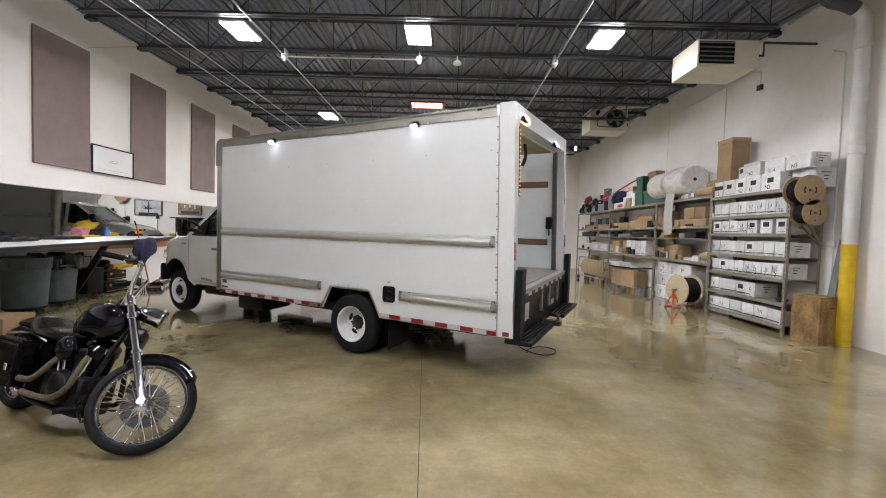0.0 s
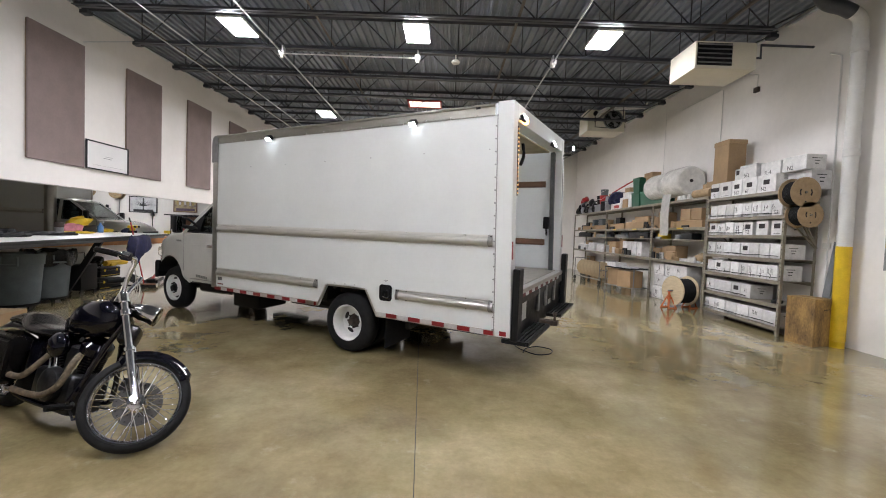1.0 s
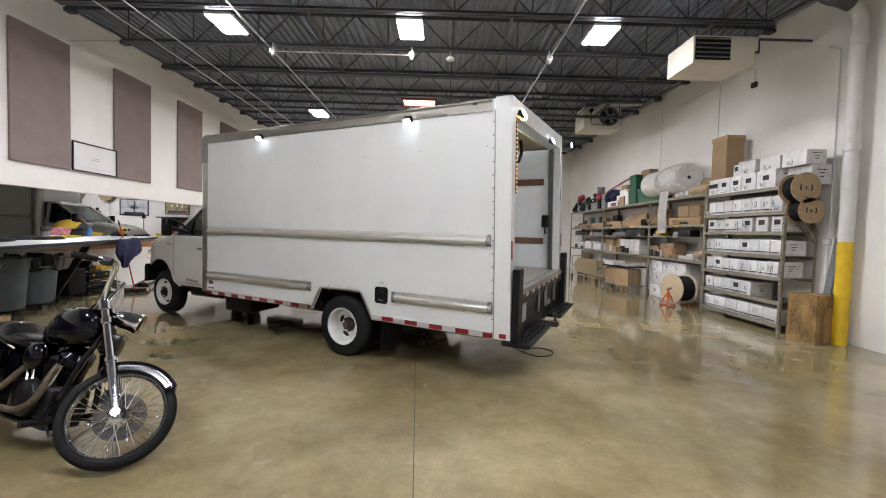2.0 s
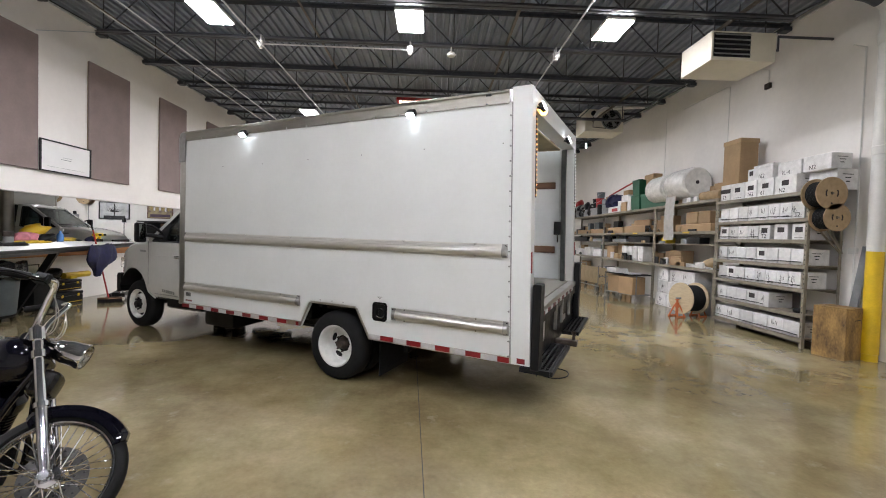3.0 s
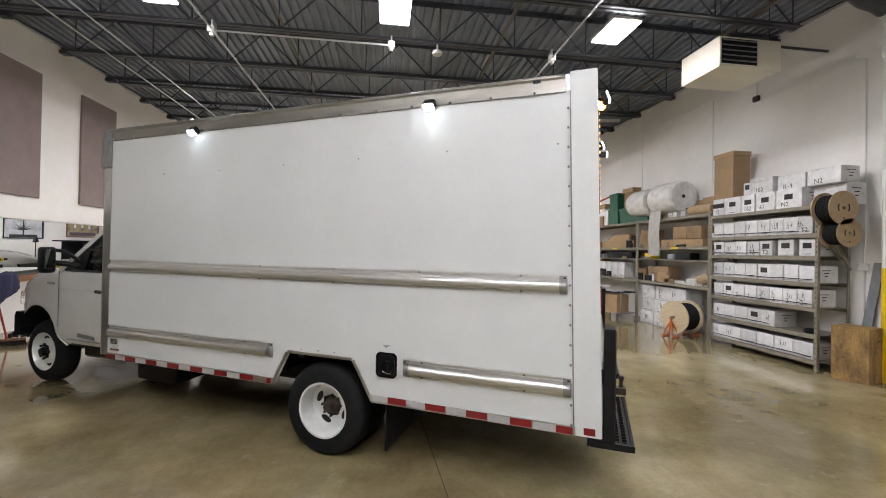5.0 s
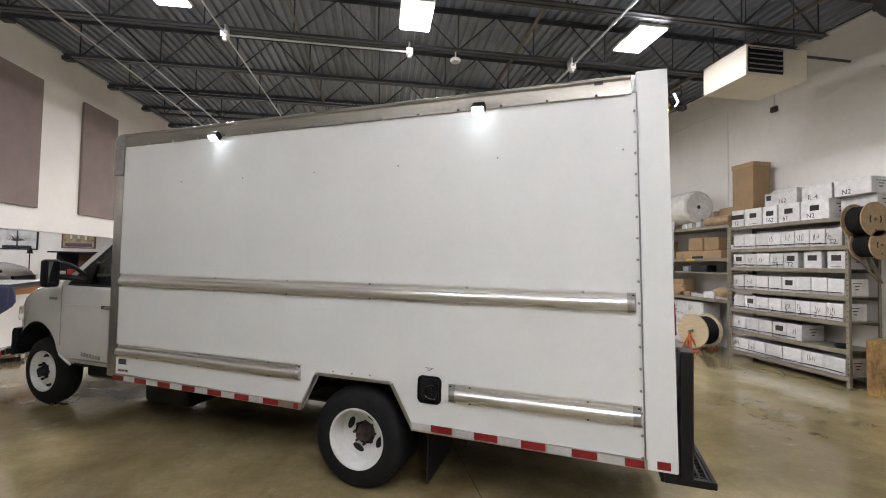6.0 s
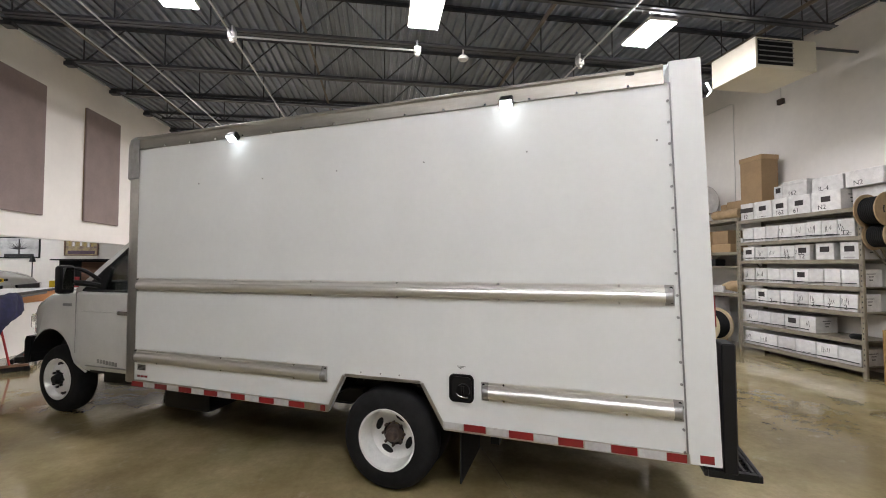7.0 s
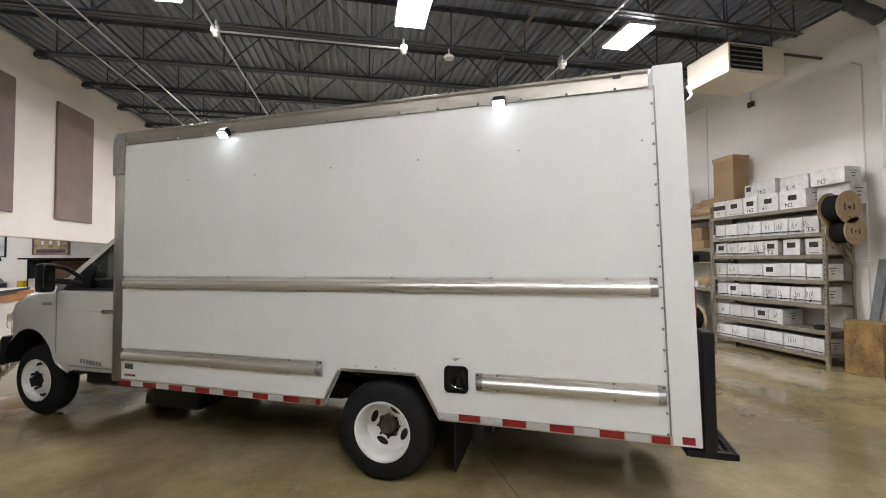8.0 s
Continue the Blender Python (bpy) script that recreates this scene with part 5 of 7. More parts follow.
    lathe(bm, [(0.04, 0.02), (R * 0.5, 0.006), (R * 0.86, 0.0), (R * 0.97, 0.035), (R, 0.1), (R * 1.01, L / 2), (R, L - 0.1), (R * 0.95, L - 0.03), (0.04, L)], seg=40)
    part("wrap", bm, BUBBLE, s)
    bm = bmesh.new()
    lathe(bm, [(0.0, 0.016), (0.042, 0.016), (0.042, 0.024), (0.0, 0.024)], seg=16)
    part("core", bm, HOLE, s, "dark core hole")
    return s


bubble_roll(11.66, 7.7, T2 + 0.47, 0.36, 0.85)
bubble_roll(12.6, 7.68, T2 + 0.45, 0.34, 0.8)
bm = bmesh.new()
cyl(bm, (7.75, 11.5, T2 + 0.19), (7.75, 13.4, T2 + 0.19), 0.02, seg=8)
for y in (11.58, 13.35):
    box(bm, 7.73, 7.77, y - 0.02, y + 0.02, T2, T2 + 0.2)
simple("roll_stand", bm, SHELF, "low steel stand under the bubble wrap", "stand")
# hanging strip of bubble wrap
bm = bmesh.new()
pts = [(7.5, T2 + 0.3), (7.46, T2 + 0.1), (7.44, T2 - 0.1), (7.43, T2 - 0.4), (7.45, T2 - 0.7), (7.44, T2 - 0.86)]
prof = [(x, z) for x, z in pts] + [(x + 0.008, z) for x, z in pts[::-1]]
prism(bm, prof, "y", 12.12, 12.52)
simple("bubble_wrap_tail", bm, BUBBLE_FILM, "strip of bubble wrap hanging over the shelf", "bubble wrap")


def tote(y0, y1, z, h, mat, label, x0=7.58, d=0.4):
    s = thing("storage_tote", pose(x0 + d / 2, (y0 + y1) / 2, z), label, "storage tote", "storage totes")
    w = y1 - y0
    bm = bmesh.new()
    loft(bm, [[(sx * (d / 2 - i), sy * (w / 2 - i), zz) for sx, sy in ((-1, -1), (1, -1), (1, 1), (-1, 1))] for i, zz in ((0.03, 0), (0.008, h * 0.85), (0.008, h * 0.9))])
    part("tub", bm, mat, s)
    part("rim", B(-d / 2, d / 2, -w / 2, w / 2, h * 0.88, h, 0.012, 2), mat, s, "moulded lid rim")
    return s


tote(12.78, 14.06, T2, 0.42, GREEN, "green plastic storage tote on the top shelf")
tote(14.12, 14.64, T2, 0.44, GREEN, "green plastic tote under another tote")
tote(14.15, 14.58, T2 + 0.44, 0.44, GREEN, "small green tote stacked on another")
carton(13.45, 14.0, T2 + 0.42, 0.42, x0=7.7, depth=0.25, mat=CARD, label="brown box stacked behind the totes")
carton(13.6, 14.1, T2 + 0.845, 0.12, x0=7.7, depth=0.25, mat=CARD, label="flat brown box on top of the stack")
carton(14.7, 14.92, T2, 0.45, x0=7.62, mat=WHITEBOX, depth=0.3, label="white box on the top shelf")
carton(14.95, 15.3, T2, 0.3, x0=7.6, mat=CARD, depth=0.3, label=CL)
carton(15.33, 16.2, T2, 0.2, x0=7.58, mat=WHITEBOX, depth=0.35, label="low white and red box on the top shelf")
solid("red_packet", B(7.575, 7.58, 15.5, 15.9, T2 + 0.04, T2 + 0.14), REDP, "red printed packet on the top shelf", "packet")
carton(14.95, 15.4, T2 + 0.3, 0.22, x0=7.65, mat=WHITEBOX, depth=0.3, label="pale box stacked on the top shelf")
bm = bmesh.new()
tube(bm, [(7.7, 16.4, T2 + 0.62), (7.7, 15.2, T2 + 0.8), (7.72, 14.7, T2 + 0.87)], 0.025, 8)
simple("red_pole", bm, REDP, "red handle lying over the bags", "handle")
rng3 = random.Random(23)


def bucket(x, y, z, r, h, mat, label):
    s = thing("bucket", pose(x, y, z), label, "bucket", "buckets")
    bm = bmesh.new()
    lathe(bm, [(0, 0), (r * 0.86, 0), (r * 0.88, 0.01), (r, h * 0.9), (r * 1.05, h * 0.91), (r * 1.05, h), (r * 0.97, h), (r * 0.94, h * 0.9), (0, h * 0.88)], seg=24)
    part("tub", bm, mat, s)
    part("bail", tube(bmesh.new(), [(-0.02, r * 1.06, h * 0.85), (-r * 0.7, r * 0.8, h * 0.6), (-r * 1.08, 0, h * 0.5), (-r * 0.7, -r * 0.8, h * 0.6), (-0.02, -r * 1.06, h * 0.85)], 0.005, 6, 3), CONDUIT, s, "wire handle")
    return s


def crumpled(name, x, y, z, sx, sy, sz, mat, label, cat, group=""):
    """A soft bag slumped on its support."""
    bm = bmesh.new()
    bmesh.ops.create_icosphere(bm, subdivisions=3, radius=1.0, matrix=pose(x, y, z + sz * 0.7, 0, 0, rng3.uniform(-30, 30)) @ Matrix.Diagonal((sx, sy, sz, 1)))
    off = Vector((rng3.uniform(0, 9), rng3.uniform(0, 9), 0))
    for v in bm.verts:
        v.co += Vector((0.8, 1, 0.9)) * (0.1 * noise.noise(v.co * 5 + off) + 0.045 * noise.noise(v.co * 15 + off))
        v.co.z = max(v.co.z, z + 0.001)
    return solid(name, bm, mat, label, cat, group, smooth=50)


bucket(7.66, 16.85, T2 + 0.001, 0.16, 0.36, GREYP, "grey plastic bucket with a wire handle on the top shelf")
bucket(7.72, 17.25, T2 + 0.282, 0.15, 0.32, REDP, "red plastic bucket standing on a grey bin")
bucket(7.75, 17.62, T2 + 0.282, 0.15, 0.34, BLACK, "black plastic bucket standing on a grey bin")
bucket(7.74, 17.26, T2 + 0.605, 0.14, 0.22, BINGREY, "dark grey bucket stacked on another bucket")
for k in range(9):
    crumpled("gear_bag", 7.68 + rng3.uniform(-0.06, 0.08), 18.1 + 0.21 * k, T2, 0.16, rng3.uniform(0.14, 0.26), rng3.uniform(0.14, 0.3), (BLACK, GREYP, BAG, BLACK, LEATHER, GREYP, BLACK, BAG, BLACK)[k], "crumpled dark gear bag on the top shelf", "bag", "gear bags")
for k in range(5):
    crumpled("cable_bundle", 7.62 + rng3.uniform(-0.03, 0.08), 18.2 + 0.36 * k, T2 + 0.26, 0.13, rng3.uniform(0.12, 0.2), rng3.uniform(0.1, 0.17), (BLACK, BRAID, BLACK, GREYP, BLACK)[k], "tangled bundle of cable and gear on the heap", "cable", "cable bundles")
crumpled("blue_bag", 7.74, 16.05, T2 + 0.2, 0.19, 0.36, 0.26, BLUE, "crumpled dark blue cloth bag on the top shelf", "bag")
crumpled("red_bag", 7.72, 19.35, T2 + 0.45, 0.15, 0.26, 0.17, REDP, "small red bag on the heap", "bag")
tote(17.0, 17.85, T2, 0.28, GREYP, "grey plastic bin on the top shelf")

# denser stock behind and between the front row on the top shelf
for y0, y1, z, h, mt in ((14.95, 15.3, 0.525, 0.14, CARD), (15.42, 15.66, 0.202, 0.17, WHITEBOX), (16.3, 16.62, 0.0, 0.3, GREYP), (16.3, 16.62, 0.305, 0.3, CARD), (16.68, 16.95, 0.0, 0.54, GREYP), (17.9, 18.1, 0.0, 0.4, WHITEBOX), (11.98, 12.3, 0.0, 0.14, CARD)):
    carton(y0, y1, T2 + z, h, x0=7.66, mat=mt, depth=0.3, label="small box wedged among stock on the top shelf")
for y, r, hh, mt in ((16.35, 0.1, 0.28, GREYP), (16.8, 0.09, 0.34, BLACK)):
    bm = bmesh.new()
    lathe(bm, [(0, 0), (r, 0), (r * 1.08, hh), (r * 0.9, hh + 0.01), (0, hh + 0.01)], pose(7.54, y, T2), 20)
    simple("canister", bm, mt, "dark plastic canister on the top shelf", "canister", "canisters")

S2, S3, S4 = LEFT[1:]
carton(10.98, 11.38, S2 + 0.17, 0.27, x0=7.56, mat=CARD, depth=0.35, label=CL, tape=True)
carton(11.4, 11.82, S2 + 0.17, 0.27, x0=7.56, mat=CARD, depth=0.35, label=CL, tape=True)
carton(10.9, 12.2, S2, 0.165, x0=7.54, mat=CARD, depth=0.4, label="long flat brown box under two boxes")
carton(12.6, 12.98, S2, 0.42, x0=7.62, mat=CARD, depth=0.3, label=CL)
for y0, y1, h in ((13.2, 13.6, 0.33), (13.65, 14.9, 0.2), (13.9, 14.8, 0.38), (15.0, 16.1, 0.18), (16.5, 17.6, 0.15), (17.7, 19.0, 0.14)):
    carton(y0, y1, S2, h, x0=7.56 if h < 0.3 else 7.8, mat=CARD, depth=0.24, label=CL)
for y0, y1, h, mt in ((11.3, 11.75, 0.15, BLACK), (11.8, 12.0, 0.12, GREYP), (12.6, 12.85, 0.14, YELLOW), (13.4, 14.6, 0.18, BLACK), (14.8, 15.6, 0.1, GREYP), (16.6, 17.8, 0.1, GREYP), (18.0, 19.5, 0.16, BLACK)):
    simple("stock_item", box(bmesh.new(), 7.56, 7.8, y0, y1, S3, S3 + h, 0.02, 2), mt, "dark packed stock item on the thin shelf", "stock item", "stock items")
carton(12.05, 12.5, S4, 0.36, x0=7.62, mat=CARD, depth=0.32, label=CL)
carton(11.95, 12.3, S4, 0.22, x0=7.52, mat=CARD, depth=0.1, label="small brown box in front of another")
for k in range(4):
    carton(13.75 + 0.33 * k, 14.06 + 0.33 * k, S4, 0.42, x0=7.58, depth=0.35, label="white file carton on the stock shelf", bars=3)
carton(15.15, 15.6, S4, 0.48, x0=7.7, mat=CARD, depth=0.3, label=CL)
carton(15.65, 16.2, S4, 0.4, x0=7.6, mat=CARD, depth=0.35, label=CL)
carton(15.2, 15.8, S4, 0.16, x0=7.52, mat=CARD, depth=0.15, label="low brown box on the stock shelf")
for y0, y1, h in ((16.6, 17.3, 0.25), (17.5, 18.2, 0.3), (18.4, 19.4, 0.22)):
    carton(y0, y1, S4, h, x0=7.56, mat=rng.choice((CARD, WHITEBOX)), depth=0.35, label="carton among parts on the stock shelf")
bm = bmesh.new()
for k in range(14):
    y = 10.85 + 0.075 * k
    box(bm, 7.52 + rng.uniform(0, 0.1), 7.75 + rng.uniform(0, 0.1), y, y + rng.uniform(0.08, 0.2), S4, S4 + rng.uniform(0.02, 0.07))
tagged(simple("paper_pile", bm, WHITEBOX, "loose papers and parts spread on the shelf", "papers"), kind="stuff")
bm = bmesh.new()
bmesh.ops.create_icosphere(bm, subdivisions=3, radius=1.0, matrix=pose(7.68, 11.0, S4 + 0.12) @ Matrix.Diagonal((0.15, 0.24, 0.12, 1)))
for v in bm.verts:
    v.co += Vector((1, 1, 1)) * 0.03 * noise.noise(v.co * 9)
    v.co.z = max(v.co.z, S4 + 0.002)
simple("paper_bag", bm, FIBRE, "crumpled brown paper bag on the shelf", "bag")
# white cartons on the floor under the shelf
for k in range(3):
    for j in range(3):
        carton(11.4 + 0.54 * j, 11.92 + 0.54 * j, 0.004 + 0.315 * k, 0.31, x0=7.56 + rng.uniform(0, 0.05), depth=0.4, text=("11", "", "17")[k] if j else "", bars=1, scribble=True, label="white carton stacked on the floor", hole=0)

# ---- carts and spool on the floor ----
sp = thing("cable_spool", pose(7.14, 11.18, 0.4, 0, 90, 12), "wooden spool of black cable held on jack stands", "cable spool")
for z in (0.0, 0.4):
    bm = bmesh.new()
    lathe(bm, [(0.03, z - 0.015), (0.335, z - 0.015), (0.34, z), (0.335, z + 0.015), (0.03, z + 0.015)], seg=48, close=True)
    part("flange", bm, SPOOLWOOD, sp, "pale wooden flange")
bm = bmesh.new()
prof = []
for k in range(41):
    prof.append((0.27 + (0.011 if k % 2 else 0), 0.018 + 0.364 * k / 40))
lathe(bm, prof, seg=40)
part("winding", bm, RUBBER, sp, "wound black cable")
bm = bmesh.new()
cyl(bm, (0, 0, -0.12), (0, 0, 0.52), 0.017, seg=12)
part("spindle", bm, CAPGREY, sp)


def jack(x, y, h):
    s = thing("jack_stand", pose(x, y, 0, 0, 0, 20), "orange steel jack stand carrying the spool", "jack stand", "jack stands")
    bm = bmesh.new()
    for sx, sy in ((-1, -1), (1, -1), (1, 1), (-1, 1)):
        tube(bm, [(sx * 0.11, sy * 0.11, 0.0), (sx * 0.03, sy * 0.03, 0.26)], 0.016, 6)
    box(bm, -0.12, 0.12, -0.12, -0.1, 0.0, 0.03)
    box(bm, -0.12, 0.12, 0.1, 0.12, 0.0, 0.03)
    cyl(bm, (0, 0, 0.2), (0, 0, 0.3), 0.04, seg=12)
    part("base", bm, ORANGE, s)
    bm = bmesh.new()
    cyl(bm, (0, 0, 0.28), (0, 0, h - 0.03), 0.024, seg=10)
    box(bm, -0.05, 0.05, -0.02, 0.02, h - 0.03, h - 0.018)
    part("ratchet_post", bm, ORANGE, s)


jack(7.05, 11.16, 0.4)
jack(7.6, 11.28, 0.4)


def cart(m, L, D, H, label, name="trolley"):
    s = thing(name, m, label, "trolley", "trolleys")
    for x in (-D / 2 + 0.02, D / 2 - 0.02):
        for y in (-L / 2 + 0.02, L / 2 - 0.02):
            part("leg", cyl(bmesh.new(), (x, y, 0.1), (x, y, H), 0.016, seg=8), CAPGREY, s)
    part("top", B(-D / 2, D / 2, -L / 2, L / 2, H - 0.03, H, 0.006), BLACK, s, "dark top")
    part("lower_shelf", B(-D / 2, D / 2, -L / 2, L / 2, 0.16, 0.18, 0.004), CAPGREY, s)
    for x in (-D / 2 + 0.02, D / 2 - 0.02):
        for y in (-L / 2 + 0.02, L / 2 - 0.02):
            bm = bmesh.new()
            cyl(bm, (x - 0.015, y, 0.05), (x + 0.015, y, 0.05), 0.05, seg=16)
            box(bm, x - 0.022, x + 0.022, y - 0.012, y + 0.012, 0.05, 0.12)
            part("caster", bm, CAPGREY, s, "swivel caster")
    return s


cart(pose(7.2, 13.75, 0, 0, 0, 20), 1.15, 0.62, 0.72, "dark wheeled trolley loaded with brown boxes")
carton(13.25, 13.75, 0.184, 0.46, x0=6.95, mat=CARD, depth=0.45, label="brown box on the trolley shelf", rz=20, tape=True)
carton(13.85, 14.3, 0.184, 0.48, x0=6.88, mat=CARD, depth=0.45, label="brown box on the trolley shelf", rz=20)
bm = bmesh.new()
box(bm, 6.86, 7.2, 13.8, 14.4, 0.722, 0.735)
for a in ((6.86, 6.87, 13.8, 14.4), (7.19, 7.2, 13.8, 14.4), (6.87, 7.19, 13.8, 13.81), (6.87, 7.19, 14.39, 14.4)):
    box(bm, *a, 0.735, 0.84)
simple("white_tray", bm, WHITEBOX, "white tray on the trolley", "tray")
bm = bmesh.new()
for k in range(8):
    x, y = 7.05 + rng.uniform(-0.1, 0.3), 13.3 + 0.05 * k
    box(bm, x, x + 0.12, y, y + 0.08, 0.722, 0.722 + rng.uniform(0.015, 0.05))
tagged(simple("small_parts", bm, WHITEBOX, "small white parts lying on the trolley", "parts"), kind="stuff")
rk = thing("reel_rack", pose(7.15, 16.3, 0, 0, 0, 8), "low wheeled frame carrying pale cable reels", "reel rack")
for x in (-0.28, 0.28):
    part("rail", tube(bmesh.new(), [(x, -0.95, 0.16), (x, 0.95, 0.16)], 0.018, 8), CAPGREY, rk)
    for y in (-0.9, 0.9):
        part("upright", tube(bmesh.new(), [(x, y, 0.1), (x, y, 0.8)], 0.014, 8), CAPGREY, rk)
        part("caster", cyl(bmesh.new(), (x - 0.02, y, 0.07), (x + 0.02, y, 0.07), 0.07, seg=18), BLACK, rk, "black caster")
for y in (-0.9, 0.9):
    part("cross_rail", tube(bmesh.new(), [(-0.28, y, 0.8), (0.28, y, 0.8)], 0.014, 8), CAPGREY, rk)
part("axle_rod", tube(bmesh.new(), [(0, -0.93, 0.47), (0, 0.93, 0.47)], 0.014, 8), CAPGREY, rk)
for y in (-0.9, 0.9):
    part("axle_bar", tube(bmesh.new(), [(-0.28, y, 0.47), (0.28, y, 0.47)], 0.012, 8), CAPGREY, rk)
for k in range(6):
    reel(pose(7.2 - 0.03 * k, 15.55 + 0.27 * k, 0.47, -90, 0, 10), 0.27, 0.13, SPOOLWOOD, WOOD, "pale wooden cable reel on the wheeled rack", r=0.55)
# a back row of stock against the wall, shelf by shelf
rng4 = random.Random(41)
for lev, y, yend, lo, hi in ((S2, 13.1, 19.7, 0.16, 0.46), (S3, 13.1, 19.7, 0.08, 0.22), (S4, 12.7, 19.7, 0.16, 0.42), (0.0, 14.6, 19.6, 0.3, 0.85)):
    while y < yend:
        w = rng4.uniform(0.22, 0.6)
        mt, lb = rng4.choice(((CARD, "brown cardboard box at the back of the stock shelf"), (CARD, "brown cardboard box at the back of the stock shelf"), (BLACK, "black equipment case at the back of the shelf"), (BINGREY, "dark grey plastic crate at the back of the shelf"), (WHITEBOX, "white carton at the back of the stock shelf")))
        carton(y, y + w, lev + 0.001, rng4.uniform(lo, hi), x0=7.86, depth=0.17, mat=mt, label=lb, name="stock_box", group="back row stock")
        y += w + rng4.uniform(0.0, 0.12)
rng2 = random.Random(11)
for k in range(26):
    y = 10.8 + rng2.uniform(0, 8.4)
    sh, mx = rng2.choice(((S2, 0.2), (S3, 0.16), (S3, 0.2), (S4, 0.2), (S4, 0.25)))
    w, h, d = rng2.uniform(0.08, 0.32), rng2.uniform(0.05, mx), rng2.uniform(0.1, 0.2)
    nm, mt, lb = rng2.choice((("parts_tray", BLACK, "black tray of parts on the stock shelf"), ("parts_box", GREYP, "grey plastic parts box on the stock shelf"), ("small_carton", CARD, "small brown carton on the stock shelf"), ("white_packet", WHITEBOX, "small white packet on the stock shelf"), ("parts_box", BLACK, "black plastic case on the stock shelf"), ("small_carton", FIBRE, "small tan carton on the stock shelf")))
    solid(nm, box(bmesh.new(), SX0 + 0.012, SX0 + 0.012 + d * 0.25, y, y + w, sh + 0.001, sh + h, 0.006), mt, lb, "box", "small stock")

# ---- crate, pole, plank, wall fittings ----
cr = thing("wooden_crate", pose(7.65, 8.2, 0, 0, 0, 17), "weathered stained plywood crate on the floor beside the shelving", "crate")
for nm, a in (("side", (-0.2, -0.185, -0.2, 0.2, 0, 0.715)), ("side", (0.185, 0.2, -0.2, 0.2, 0, 0.715)), ("front", (-0.185, 0.185, -0.2, -0.186, 0.0, 0.71)), ("front", (-0.185, 0.185, 0.186, 0.2, 0.0, 0.71)), ("lid", (-0.202, 0.202, -0.203, 0.203, 0.716, 0.735))):
    part(nm, B(*a, 0.003), PLY, cr)
bm = bmesh.new()
cyl(bm, (0.0, -0.2015, 0.56), (0.12, -0.2015, 0.57), 0.006, seg=6)
part("rope_handle", bm, HOLE, cr, "dark handle slot")

px, py = 7.95, 8.02
pl = thing("downpipe", pose(px, py, 0), "white roof drain pipe with a yellow protective base", "pipe")
bm = bmesh.new()
lathe(bm, [(0.0, 0.0), (0.091, 0.0), (0.091, 0.1), (0.099, 0.105), (0.099, 0.13), (0.097, 0.14), (0.097, 1.55), (0.0, 1.55)], seg=32)
part("yellow_base", bm, YELLOW, pl, "bright yellow painted base")
bm = bmesh.new()
lathe(bm, [(0.094, 1.55), (0.094, 2.9), (0.105, 2.91), (0.105, 3.02), (0.094, 3.03), (0.094, 4.45), (0.108, 4.46), (0.108, 4.6), (0.094, 4.62), (0.094, 4.72)], seg=32)
tube(bm, [(0, 0, 4.7), (0, 0, 4.85), (-0.05, 0, 4.98), (-0.17, 0, 5.05)], 0.094, 20, 4)
part("pipe", bm, PIPEWHITE, pl)
bm = bmesh.new()
tube(bm, [(-0.15, 0, 5.04), (-0.3, 0, 5.1), (-0.5, 0.02, 5.16), (-0.62, 0.02, 5.3), (-0.64, 0.02, 5.66)], 0.099, 20, 4)
part("elbow", bm, STEEL_DARK, pl, "dark elbow below the roof deck")
solid("leaning_plank", prism(bmesh.new(), [(8.44, 0.0), (8.56, 0.0), (8.3, 1.62), (8.18, 1.62)], "x", 8.055, 8.08), GREYP, "grey plank leaning against the wall", "plank")


def run(name, pts, r, mat, label, cat="conduit", group="wall conduits"):
    return solid(name, tube(bmesh.new(), pts, r, 8), mat, label, cat, group)


run("wall_conduit", [(8.095, 8.45, 0.9), (8.095, 8.45, 4.6), (7.9, 8.45, 4.62)], 0.012, PIPEWHITE, "thin white conduit on the wall")
run("wall_conduit", [(8.1, 11.33, 2.6), (8.1, 11.33, 5.03), (8.1, 11.4, 5.06), (8.1, 13.0, 5.06)], 0.008, PIPEWHITE, "thin white conduit on the wall")
run("wall_conduit", [(8.102, 13.8, 2.6), (8.102, 13.8, 5.3)], 0.006, PIPEWHITE, "thin white conduit on the wall")
run("wall_conduit", [(8.095, 10.27, 4.72), (8.095, 10.27, 4.98), (7.9, 10.27, 4.98)], 0.01, PIPEWHITE, "thin white conduit bend on the wall")
solid("junction_box", B(8.05, 8.11, 10.2, 10.32, 4.62, 4.72, 0.006), HUB, "small brown junction box on the wall", "junction box")
solid("outlet_box", B(8.06, 8.11, 8.4, 8.52, 1.5, 1.6, 0.006), PIPEWHITE, "white outlet box on the wall", "outlet box")
po = thing("wall_poster", pose(8.105, 7.4, 1.23), "framed dark notice with a yellow stripe on the wall", "poster")
part("board", B(-0.012, 0.0, -0.35, 0.17, 0.0, 1.05), CAPGREY, po)
part("stripe", B(-0.014, -0.012, -0.34, 0.16, 0.32, 0.4), YELLOW, po, "yellow stripe")
part("upper_field", B(-0.014, -0.012, -0.34, 0.16, 0.42, 0.98), BLUE, po)


